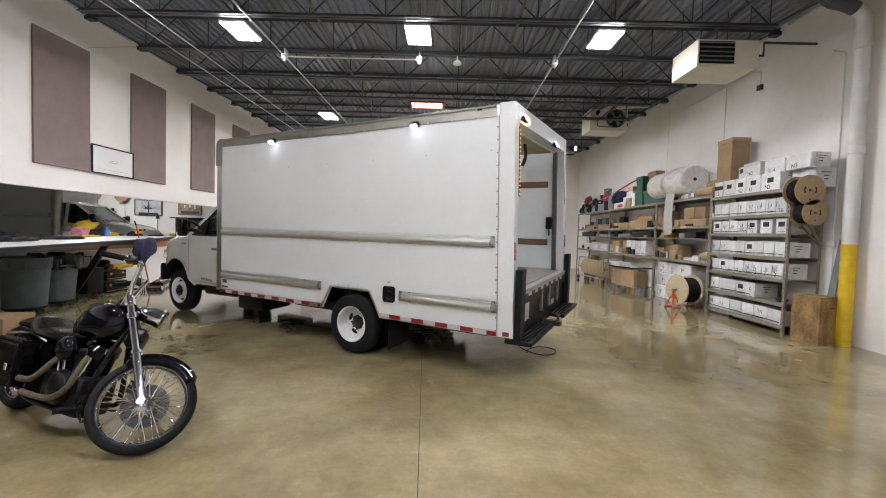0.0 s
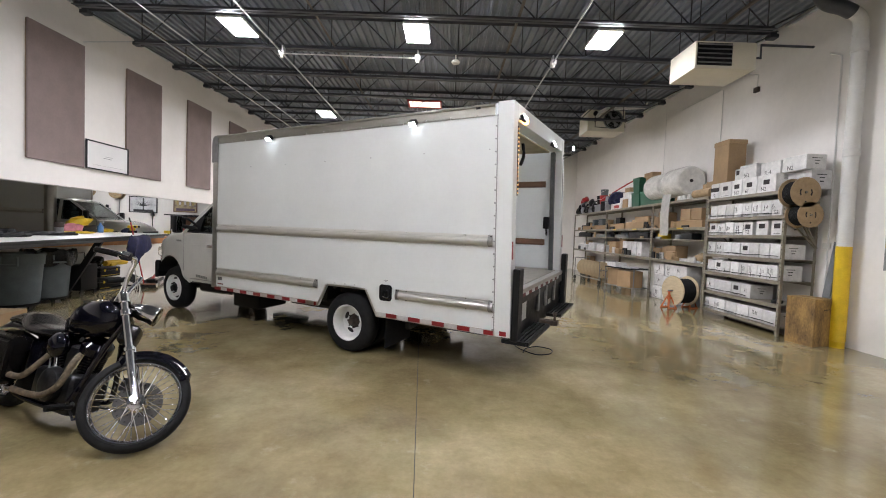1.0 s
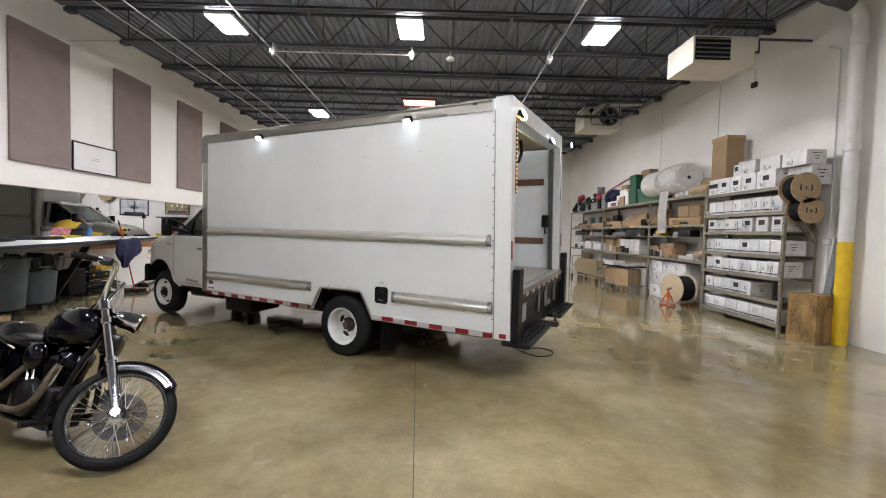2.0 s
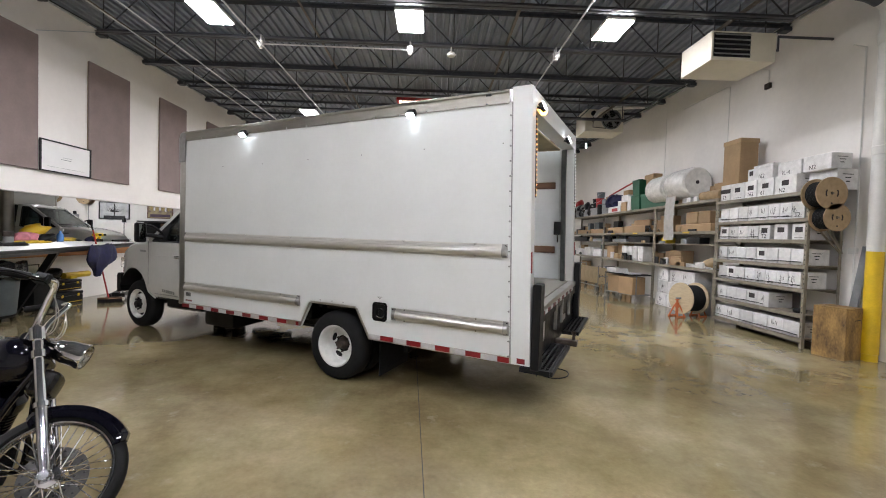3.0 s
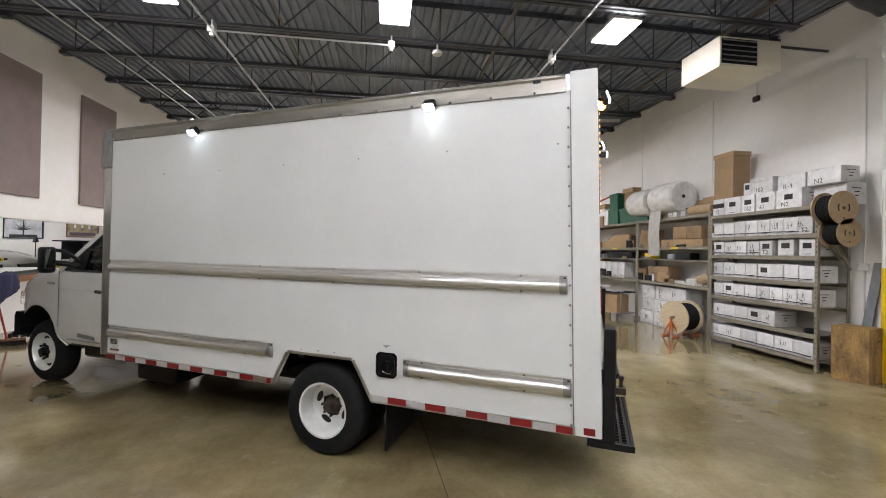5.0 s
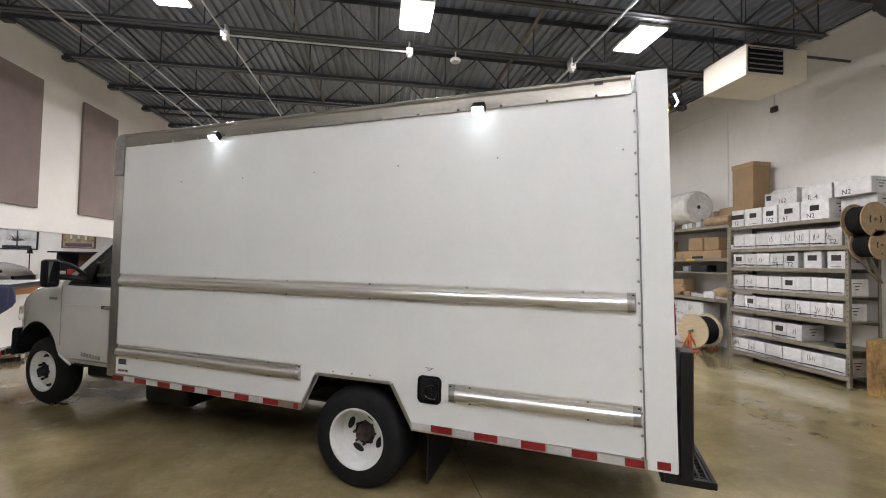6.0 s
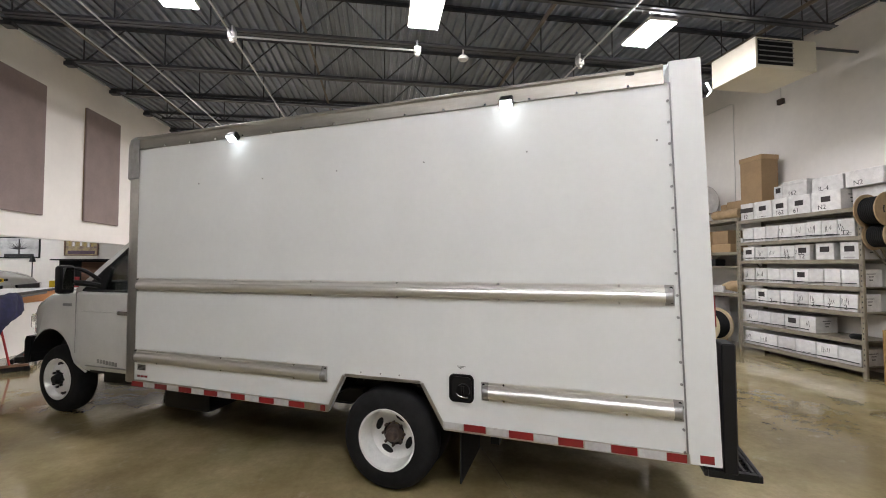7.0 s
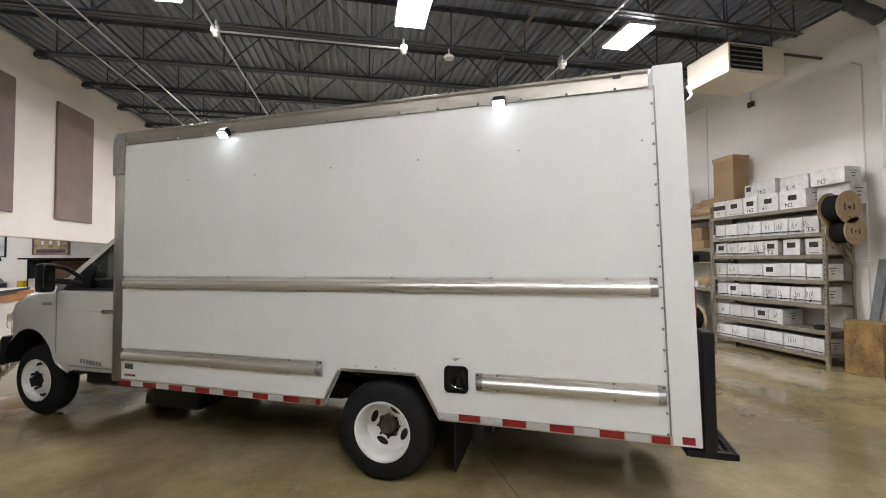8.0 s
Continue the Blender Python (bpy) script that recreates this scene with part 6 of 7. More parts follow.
def heater(x0, x1, y0, y1, z0, z1, louvers):
    s = thing("unit_heater", pose(0, 0, 0), "cream enamel unit heater hung below the roof", "heater", "unit heaters")
    part("casing", B(x0, x1, y0, y1, z0, z1, 0.012, 2), HEATER, s)
    if louvers:
        part("outlet", B(x0 + 0.03, x0 + 0.6, y0 - 0.004, y0, z0 + 0.05, z1 - 0.03), BLACK, s, "dark louvred outlet")
        for k in range(5):
            bm = bmesh.new()
            zz = z0 + 0.075 + 0.072 * k
            prism(bm, [(y0 - 0.03, zz), (y0 - 0.005, zz + 0.03), (y0 - 0.005, zz + 0.036), (y0 - 0.033, zz + 0.004)], "x", x0 + 0.04, x0 + 0.59)
            part("louver", bm, CAPGREY, s)
    else:
        bm = bmesh.new()
        cx, cz = x0 + 0.75, (z0 + z1) / 2 + 0.04
        lathe(bm, [(0.27, -0.02), (0.29, -0.02), (0.29, 0.03), (0.27, 0.03)], pose(cx, y0 - 0.02, cz, 90), 32, close=True)
        for r_ in (0.1, 0.18, 0.24):
            ring = [Vector((cx + r_ * math.cos(a), y0 - 0.045, cz + r_ * math.sin(a))) for a in [2 * math.pi * k / 24 for k in range(25)]]
            tube(bm, ring, 0.004, 5)
        part("fan_guard", bm, CAPGREY, s, "wire fan guard")
        bm = bmesh.new()
        cyl(bm, (cx, y0 - 0.003, cz), (cx, y0, cz), 0.27, seg=32)
        part("fan_opening", bm, BLACK, s, "dark fan opening")
        bm = bmesh.new()
        for k in range(4):
            a = k * math.pi / 2 + 0.5
            q = [(cx + r_ * math.cos(a + d), y0 - 0.01 - dy, cz + r_ * math.sin(a + d)) for r_, d, dy in ((0.05, -0.3, 0), (0.23, -0.22, 0.0), (0.23, 0.3, 0.02), (0.05, 0.4, 0.02))]
            va = [bm.verts.new(p) for p in q]
            vb = [bm.verts.new((p[0], p[1] - 0.004, p[2])) for p in q]
            bm.faces.new(va)
            bm.faces.new(vb[::-1])
            for i in range(4):
                bm.faces.new((va[i], vb[i], vb[(i + 1) % 4], va[(i + 1) % 4]))
        cyl(bm, (cx, y0 - 0.04, cz), (cx, y0, cz), 0.06, seg=16)
        part("fan_blade", bm, CAPGREY, s, "still fan")
        bm = bmesh.new()
        tube(bm, [(x0 + 0.25, y0 - 0.05, z1 - 0.25), (x0 + 0.35, y0 - 0.05, z1 - 0.08), (x0 + 0.5, y0 - 0.06, z1 + 0.01), (x1 + 0.55, y0 - 0.06, z1 + 0.1), (x1 + 0.62, y0 - 0.06, z1 + 0.35)], 0.05, 12)
        part("flue", bm, PIPEWHITE, s, "pale flue pipe")
        bm = bmesh.new()
        cyl(bm, (x0 + 0.22, y0 - 0.05, z1 - 0.12), (x0 + 0.22, y0, z1 - 0.12), 0.07, seg=16)
        tube(bm, [(x0 + 0.22, y0 - 0.02, z1 - 0.15), (x0 + 0.22, y0 - 0.02, z0 + 0.12), (x0 + 0.6, y0 - 0.02, z0 + 0.1)], 0.012, 6)
        part("gas_valve", bm, BLACK, s)
    bm = bmesh.new()
    for x in (x0 + 0.1, x1 - 0.1):
        for y in (y0 + 0.1, y1 - 0.1):
            part("hanger_rod", cyl(bmesh.new(), (x, y, z1), (x, y, DECK_Z), 0.008, seg=6), STEEL_DARK, s)
    return s


heater(5.86, 6.86, 8.62, 9.4, 4.39, 4.83, True)
heater(6.04, 7.16, 14.4, 15.2, 4.78, 5.42, False)
run("gas_pipe", [(6.86, 9.0, 4.75), (7.2, 9.0, 4.75), (7.2, 9.0, 4.97), (8.1, 9.0, 4.97)], 0.022, STEEL_DARK, "dark gas pipe to the heater", "pipe", "gas pipes")

# ---- ceiling runs ----
for x in (-2.95, -3.42):
    run("ceiling_cable_run", [(x, Y0, 4.83), (x, Y1, 4.83)], 0.011, CONDUIT, "thin pale pipe running under the joists", "pipe", "ceiling pipes")
for x in (-1.39, 3.8):
    run("ceiling_conduit", [(x, Y0, 4.84), (x, Y1, 4.84)], 0.013, CONDUIT, "galvanised conduit under the joists", "conduit", "ceiling conduits")
run("cross_conduit", [(-1.39, 9.72, 4.83), (1.21, 9.72, 4.83)], 0.014, CONDUIT, "bright conduit along a joist", "conduit", "ceiling conduits")
for x, y in ((-1.39, 9.72), (1.21, 9.72), (3.8, 9.72)):
    s = thing("ceiling_camera", pose(x, y, 4.79), "small white box and sensor under the joist", "sensor", "ceiling sensors")
    part("mount", B(-0.05, 0.05, -0.05, 0.05, 0.0, 0.09, 0.008), PIPEWHITE, s)
    part("strap", B(-0.012, 0.012, 0.0, 0.15, 0.088, 0.2, 0.002), CONDUIT, s, "steel strap to the joist")
    bm = bmesh.new()
    lathe(bm, [(0, -0.05), (0.03, -0.04), (0.035, 0.0), (0, 0.0)], seg=16)
    part("lens", bm, PIPEWHITE, s)
bm = bmesh.new()
lathe(bm, [(0, 0), (0.07, 0.0), (0.085, 0.03), (0.06, 0.06), (0, 0.06)], pose(1.94, 9.88, 4.82), 24)
cyl(bm, (1.94, 9.88, 4.88), (1.94, 9.88, 4.985), 0.012, seg=8)
solid("smoke_detector", bm, PIPEWHITE, "round white detector under the joist", "detector")
# rooflight beyond the truck
rl = thing("rooflight", pose(1.05, 15.0, DECK_Z - 0.07), "glowing rectangular rooflight with a red rim", "rooflight")
part("pane", B(-0.48, 0.48, -0.3, 0.3, 0.0, 0.02), ROOFGLOW, rl, "glowing pane")
bm = bmesh.new()
for a in ((-0.54, -0.48, -0.36, 0.36), (0.48, 0.54, -0.36, 0.36), (-0.48, 0.48, -0.36, -0.3), (-0.48, 0.48, 0.3, 0.36)):
    box(bm, *a, -0.02, 0.06)
part("rim", bm, REDP, rl, "red rim")


# ---- the motorcycle ----
def spoked_wheel(name, parent, m, R, W, rim_r):
    w = new(name)
    w.parent = parent
    w.matrix_basis = m
    bm = bmesh.new()
    prof = []
    for k in range(17):
        a = math.pi * (k / 16) - math.pi / 2
        prof.append((rim_r + 0.012 + (R - rim_r - 0.012) * math.cos(a) ** 0.75 if abs(math.cos(a)) > 1e-6 else rim_r + 0.012, W / 2 * math.sin(a)))
    prof += [(rim_r, W * 0.36), (rim_r, -W * 0.36)]
    lathe(bm, prof, seg=64, close=True)
    part("tyre", bm, RUBBER, w, "black tyre")
    bm = bmesh.new()
    lathe(bm, [(rim_r + 0.012, -W * 0.42), (rim_r + 0.014, -W * 0.36), (rim_r - 0.006, -W * 0.33), (rim_r - 0.016, -W * 0.18), (rim_r - 0.02, 0.0), (rim_r - 0.016, W * 0.18), (rim_r - 0.006, W * 0.33), (rim_r + 0.014, W * 0.36), (rim_r + 0.012, W * 0.42)], seg=64, close=True)
    part("rim", bm, CHROME, w, "chrome rim")
    bm = bmesh.new()
    lathe(bm, [(0, -0.085), (0.02, -0.085), (0.022, -0.05), (0.05, -0.045), (0.05, -0.035), (0.026, -0.03), (0.026, 0.03), (0.05, 0.035), (0.05, 0.045), (0.022, 0.05), (0.02, 0.085), (0, 0.085)], seg=24)
    part("hub", bm, CHROME, w, "chrome hub")
    for k in range(40):
        s = 1 if k % 2 else -1
        a = 2 * math.pi * k / 40
        b = a + (0.62 if (k // 2) % 2 else -0.62)
        bm = bmesh.new()
        cyl(bm, (0.045 * math.cos(b), 0.045 * math.sin(b), s * 0.04), ((rim_r - 0.012) * math.cos(a), (rim_r - 0.012) * math.sin(a), 0.0), 0.003, seg=5)
        part("spoke", bm, CHROME, w)
    return w


def motorcycle(m):
    t = thing("motorcycle", m, "black cruiser motorcycle with chrome fork on its side stand", "motorcycle")
    # front end, turned to the lock
    f = new("front_end")
    f.parent = t
    R, rake = 0.317, radians(30.5)
    up, ax = Vector((-math.sin(rake), 0, math.cos(rake))), Vector((0, 0, R))
    pivot = ax + Vector((-0.055, 0, 0))
    f.matrix_basis = pose(-0.02, 0, 0) @ Matrix.Translation(pivot) @ Matrix.Rotation(radians(51), 4, up) @ Matrix.Translation(-pivot)
    spoked_wheel("front_wheel", f, pose(0, 0, R, 90), R, 0.095, 0.26)
    for s in (-1, 1):
        bm = bmesh.new()
        o = Vector((0, 0.1 * s, 0))
        slider = bmesh.new()
        cyl(slider, ax + o + up * -0.03, ax + o + up * 0.34, 0.024, 0.025, 20)
        part("fork_slider", slider, SLIDER, f, "satin alloy fork slider")
        cyl(bm, ax + o + up * 0.335, ax + o + up * 0.36, 0.032, seg=20)
        cyl(bm, ax + o + up * 0.36, ax + o + up * 0.76, 0.0225, seg=20)
        cyl(bm, ax + o + up * 0.6, ax + o + up * 0.64, 0.031, seg=20)
        cyl(bm, ax + o + up * 0.7, ax + o + up * 0.77, 0.033, seg=20)
        axle = bmesh.new()
        cyl(axle, ax + Vector((0, 0.075 * s, 0)), ax + Vector((0, 0.14 * s, 0)), 0.03, 0.022, 16)
        part("axle_nut", axle, CHROME, f, "chrome axle nut")
        part("fork_leg", bm, CHROME, f, "polished chrome fork leg")
    bm = bmesh.new()
    for d in (0.61, 0.73):
        c = ax + up * d
        for s in (-1, 1):
            cyl(bm, c, c + Vector((0, 0.1 * s, 0)), 0.032, seg=12)
        cyl(bm, c + up * -0.02 + Vector((-0.05, 0, 0)), c + up * 0.02 + Vector((-0.05, 0, 0)), 0.05, seg=16)
    cyl(bm, ax + up * 0.56 + Vector((-0.055, 0, 0)), ax + up * 0.76 + Vector((-0.055, 0, 0)), 0.036, seg=16)
    part("fork_clamp", bm, MOTOBLACK, f, "black fork clamps")
    # fender
    bm = bmesh.new()
    rings = []
    for k in range(21):
        a = radians(41 + 92 * k / 20)
        ca, sa = math.cos(a), math.sin(a)
        rr = R + 0.016
        ring = []
        for r_, y in ((rr - 0.035, -0.056), (rr - 0.016, -0.058), (rr + 0.008, -0.04), (rr + 0.014, 0), (rr + 0.008, 0.04), (rr - 0.016, 0.058), (rr - 0.035, 0.056), (rr - 0.035, 0.052), (rr - 0.02, 0.054), (rr + 0.003, 0.036), (rr + 0.009, 0), (rr + 0.003, -0.036), (rr - 0.024, -0.06), (rr - 0.055, -0.058)):
            if k in (0, 20):
                r_ -= 0.02
            ring.append((r_ * ca, y, R + r_ * sa))
        rings.append(ring)
    loft(bm, rings)
    part("front_fender", bm, MOTOBLACK, f, "gloss black front fender")
    bm = bmesh.new()
    lathe(bm, [(0.06, -0.002), (0.145, -0.002), (0.145, 0.003), (0.06, 0.003)], pose(0, 0.062, R, 90), 40, close=True)
    disc = part("brake_disc", bm, DISC, f, "drilled steel brake disc")
    for k in range(24):
        a = 2 * math.pi * k / 24
        for rr in (0.085, 0.125):
            bm = bmesh.new()
            cyl(bm, (rr * math.cos(a + rr * 9), 0.055, R + rr * math.sin(a + rr * 9)), (rr * math.cos(a + rr * 9), 0.0655, R + rr * math.sin(a + rr * 9)), 0.006, seg=6)
            part("drill_hole", bm, BLACK, disc)
    part("brake_caliper", B(-0.16, -0.07, 0.055, 0.105, R + 0.06, R + 0.15, 0.015, 2), ENGINE, f)
    # headlamp
    top = ax + up * 0.7
    lamp = new("headlamp")
    lamp.parent = f
    lamp.matrix_basis = Matrix.Translation(top + Vector((0.09, 0, 0.0))) @ pose(0, 0, 0, 0, 96) @ Matrix.Diagonal((0.84, 0.84, 0.9, 1))
    bm = bmesh.new()
    lathe(bm, [(0.0, -0.09), (0.03, -0.08), (0.06, -0.03), (0.078, 0.04), (0.084, 0.11), (0.09, 0.125), (0.088, 0.14), (0.08, 0.14)], seg=32)
    bowl = part("shell", bm, CHROME, lamp, "chrome teardrop shell")
    bm = bmesh.new()
    lathe(bm, [(0.0, 0.148), (0.05, 0.145), (0.081, 0.135), (0.081, 0.13), (0.0, 0.14)], seg=32)
    part("lens", bm, LENS, lamp, "clear lens")
    bm = bmesh.new()
    lathe(bm, [(0.0, 0.06), (0.03, 0.065), (0.065, 0.1), (0.078, 0.126)], seg=24)
    part("reflector", bm, CHROME, lamp)
    bm = bmesh.new()
    tube(bm, [top + Vector((-0.02, 0, -0.05)), top + Vector((0.03, 0, -0.1)), top + Vector((0.08, 0, -0.1))], 0.018, 8)
    part("lamp_bracket", bm, MOTOBLACK, f)
    # dark pouch on the lower clamp
    bm = bmesh.new()
    box(bm, -0.3, -0.18, -0.075, 0.085, 0.66, 0.8, 0.045, 3)
    part("tool_pouch", bm, LEATHER, f, "black leather fork pouch")
    # bars, grips, levers, cables
    c = ax + up * 0.77
    for s in (-1, 1):
        bm = bmesh.new()
        tube(bm, [c + Vector((-0.02, 0.055 * s, 0.0)), c + Vector((-0.03, 0.075 * s, 0.08)), c + Vector((-0.03, 0.115 * s, 0.16)), c + Vector((-0.03, 0.155 * s, 0.235)), c + Vector((-0.06, 0.185 * s, 0.25)), c + Vector((-0.24, 0.27 * s, 0.2))], 0.0165, 12, 5)
        bar = part("handlebar", bm, CHROME, f, "chrome ape-hanger bar")
        bm = bmesh.new()
        cyl(bm, c + Vector((-0.13, 0.218 * s, 0.23)), c + Vector((-0.25, 0.274 * s, 0.197)), 0.021, seg=14)
        part("grip", bm, PLASTIC, bar, "black rubber grip")
        bm = bmesh.new()
        p = c + Vector((-0.085, 0.196 * s, 0.243))
        bmesh.ops.create_cube(bm, size=1, matrix=Matrix.Translation(p) @ pose(0, 0, 0, 0, 0, 15 * s) @ Matrix.Diagonal((0.075, 0.05, 0.055, 1)))
        bmesh.ops.bevel(bm, geom=list(bm.edges), offset=0.008, segments=2, affect="EDGES")
        part("switch_housing", bm, PLASTIC, bar)
        bm = bmesh.new()
        tube(bm, [p + Vector((0.02, 0.03 * s, -0.01)), p + Vector((0.0, 0.07 * s, -0.03)), p + Vector((-0.08, 0.11 * s, -0.04)), p + Vector((-0.15, 0.13 * s, -0.07))], 0.007, 6, 3)
        part("lever", bm, PLASTIC, bar, "black lever")
        for j in range(2):
            bm = bmesh.new()
            q = 0.012 * j
            tube(bm, [p + Vector((0.03, -0.01 * s, -0.01)), p + Vector((0.06, -0.05 * s, -0.03 - q)), c + Vector((0.03 + q, 0.1 * s, 0.11)), c + Vector((0.05 + q, 0.07 * s, 0.03)), c + Vector((0.03 + q, 0.05 * s - q, -0.02)), c + Vector((-0.04, 0.03 * s, -0.12))], 0.0028, 6, 5)
            part("control_cable", bm, BRAID, bar, "pale braided cable")
    for s in (-1, 1):
        bm = bmesh.new()
        cyl(bm, c + Vector((-0.02, 0.055 * s, -0.06)), c + Vector((-0.02, 0.055 * s, 0.03)), 0.022, seg=12)
        part("riser", bm, CHROME, f, "chrome bar riser")
    # frame
    HX = -0.29
    bm = bmesh.new()
    for s in (-1, 1):
        tube(bm, [(HX, 0, 0.82), (HX - 0.08, 0.06 * s, 0.6), (HX - 0.16, 0.13 * s, 0.28), (HX - 0.28, 0.14 * s, 0.19), (HX - 0.8, 0.14 * s, 0.19), (HX - 1.0, 0.13 * s, 0.28), (-1.5, 0.11 * s, 0.32)], 0.018, 10, 4)
        tube(bm, [(-0.98, 0.1 * s, 0.56), (-1.2, 0.11 * s, 0.46), (-1.5, 0.11 * s, 0.34)], 0.018, 10, 4)
    tube(bm, [(HX, 0, 0.9), (-0.6, 0, 0.74), (-0.95, 0, 0.6), (-1.05, 0, 0.4)], 0.024, 10, 4)
    part("frame", bm, MOTOBLACK, t, "black tubular frame")
    # rear wheel and fender
    spoked_wheel("rear_wheel", t, pose(-1.5, 0, 0.324, 90), 0.31, 0.16, 0.22)
    bm = bmesh.new()
    rings = []
    for k in range(17):
        a = radians(30 + 145 * k / 16)
        rr = 0.35
        ring = []
        for r_, y in ((rr - 0.08, -0.1), (rr - 0.02, -0.098), (rr + 0.016, -0.06), (rr + 0.024, 0), (rr + 0.016, 0.06), (rr - 0.02, 0.098), (rr - 0.08, 0.1), (rr - 0.08, 0.095), (rr - 0.024, 0.093), (rr + 0.01, 0.055), (rr + 0.018, 0), (rr + 0.01, -0.055), (rr - 0.024, -0.093), (rr - 0.08, -0.095)):
            ring.append((-1.5 + r_ * math.cos(a), y, 0.33 + r_ * math.sin(a)))
        rings.append(ring)
    loft(bm, rings)
    part("rear_fender", bm, MOTOBLACK, t, "gloss black rear fender")
    for s in (-1, 1):
        bm = bmesh.new()
        tube(bm, [(-1.05, 0.115 * s, 0.6), (-1.3, 0.12 * s, 0.64), (-1.62, 0.12 * s, 0.6)], 0.014, 8, 4)
        part("fender_strut", bm, CHROME, t, "chrome fender strut")
    part("tail_light", box(bmesh.new(), -1.9, -1.83, -0.05, 0.05, 0.42, 0.5, 0.015, 2), REDP, t, "red tail light")
    # tank
    bm = bmesh.new()
    rings = []
    for x, w, zb, zt in ((-0.33, 0.04, 0.79, 0.88), (-0.36, 0.085, 0.74, 0.925), (-0.45, 0.125, 0.69, 0.955), (-0.58, 0.14, 0.665, 0.945), (-0.72, 0.125, 0.65, 0.9), (-0.84, 0.085, 0.64, 0.825), (-0.92, 0.04, 0.645, 0.75)):
        ring = []
        for k in range(20):
            a = 2 * math.pi * k / 20
            cy, cz = math.cos(a), math.sin(a)
            ring.append((x, w * math.copysign(abs(cy) ** 0.7, cy), (zb + zt) / 2 + (zt - zb) / 2 * math.copysign(abs(cz) ** 0.8, cz)))
        rings.append(ring)
    loft(bm, rings)
    tank = part("fuel_tank", bm, MOTOBLACK, t, "gloss black teardrop fuel tank", 60)
    for s in (-1, 1):
        bm = bmesh.new()
        lathe(bm, [(0, 0.014), (0.028, 0.012), (0.034, 0.0)], pose(-0.53, 0.05 * s, 0.935), 20)
        part("filler_cap", bm, CHROME, tank, "chrome filler cap")
    bm = bmesh.new()
    box(bm, -0.8, -0.56, -0.035, 0.035, 0.895, 0.925, 0.01, 2)
    part("tank_console", bm, CHROME, tank, "chrome console")
    # seat
    bm = bmesh.new()
    rings = []
    for x, w, zb, zt in ((-0.88, 0.06, 0.62, 0.66), (-0.94, 0.11, 0.6, 0.685), (-1.05, 0.155, 0.6, 0.69), (-1.18, 0.165, 0.61, 0.705), (-1.28, 0.15, 0.63, 0.76), (-1.34, 0.12, 0.65, 0.77), (-1.46, 0.11, 0.66, 0.755), (-1.6, 0.09, 0.65, 0.72), (-1.66, 0.05, 0.645, 0.69)):
        rings.append([(x, w * math.copysign(abs(math.cos(a)) ** 0.75, math.cos(a)), (zb + zt) / 2 + (zt - zb) / 2 * math.sin(a)) for a in [2 * math.pi * k / 18 for k in range(18)]])
    loft(bm, rings)
    part("seat", bm, LEATHER, t, "black leather two-up seat", 70)
    # engine
    eng = new("engine")
    eng.parent = t
    bm = bmesh.new()
    box(bm, -0.98, -0.5, -0.13, 0.13, 0.2, 0.42, 0.05, 3)
    lathe(bm, [(0.12, 0.0), (0.12, 0.03), (0.112, 0.05), (0.085, 0.066), (0.045, 0.075), (0, 0.078)], pose(-0.7, -0.12, 0.33, 90), 28)
    lathe(bm, [(0.13, 0.0), (0.13, 0.025), (0.12, 0.045), (0.09, 0.06), (0.045, 0.068), (0, 0.07)], pose(-0.95, 0.13, 0.33, -90), 28)
    part("crankcase", bm, ENGINE, eng, "grey engine case")
    for x, tilt in ((-0.62, 22), (-0.82, -22)):
        bm = bmesh.new()
        mm = pose(x, 0, 0.4, 0, tilt)
        prof = [(0, 0)]
        for k in range(9):
            prof += [(0.06, 0.02 * k + 0.001), (0.09, 0.02 * k + 0.002), (0.09, 0.02 * k + 0.01), (0.06, 0.02 * k + 0.011)]
        lathe(bm, prof + [(0.1, 0.185), (0.1, 0.24), (0.07, 0.27), (0, 0.27)], mm, 20)
        part("cylinder", bm, MOTOBLACK, eng, "black finned cylinder")
        for dx in (-0.03, 0.03):
            bm = bmesh.new()
            p0, p1 = mm @ Vector((dx, -0.1, 0.0)), mm @ Vector((dx, -0.085, 0.2))
            cyl(bm, p0, p1, 0.009, seg=8)
            part("pushrod_tube", bm, CHROME, eng, "chrome pushrod tube")
    bm = bmesh.new()
    lathe(bm, [(0, -0.05), (0.03, -0.048), (0.058, -0.04), (0.08, -0.022), (0.088, 0.0), (0.08, 0.022), (0.058, 0.04), (0.03, 0.048), (0, 0.05)], pose(-0.7, -0.165, 0.6, 90), 28)
    cyl(bm, (-0.7, -0.14, 0.6), (-0.7, -0.04, 0.56), 0.035, seg=12)
    part("air_cleaner", bm, MOTOBLACK, eng, "round black air cleaner")
    bm = bmesh.new()
    box(bm, -1.14, -1.0, -0.12, 0.12, 0.34, 0.58, 0.02, 2)
    part("oil_tank", bm, MOTOBLACK, t, "black oil tank")
    # exhaust
    for nm, pts in (("front_exhaust", [(-0.57, -0.08, 0.55), (-0.5, -0.15, 0.5), (-0.52, -0.19, 0.36), (-0.64, -0.2, 0.28), (-0.8, -0.2, 0.25), (-1.02, -0.21, 0.25)]), ("rear_exhaust", [(-0.87, -0.08, 0.55), (-0.86, -0.16, 0.46), (-0.92, -0.2, 0.37), (-1.0, -0.21, 0.34), (-1.12, -0.22, 0.34)])):
        ex = part(nm, tube(bmesh.new(), pts, 0.021, 14, 5), WRAP, t, "tan heat-wrapped exhaust pipe")
        e = Vector(pts[-1])
        part("exhaust_tip", tube(bmesh.new(), [e, e + Vector((-0.05, 0, 0))], 0.024, 14), CHROME, ex)
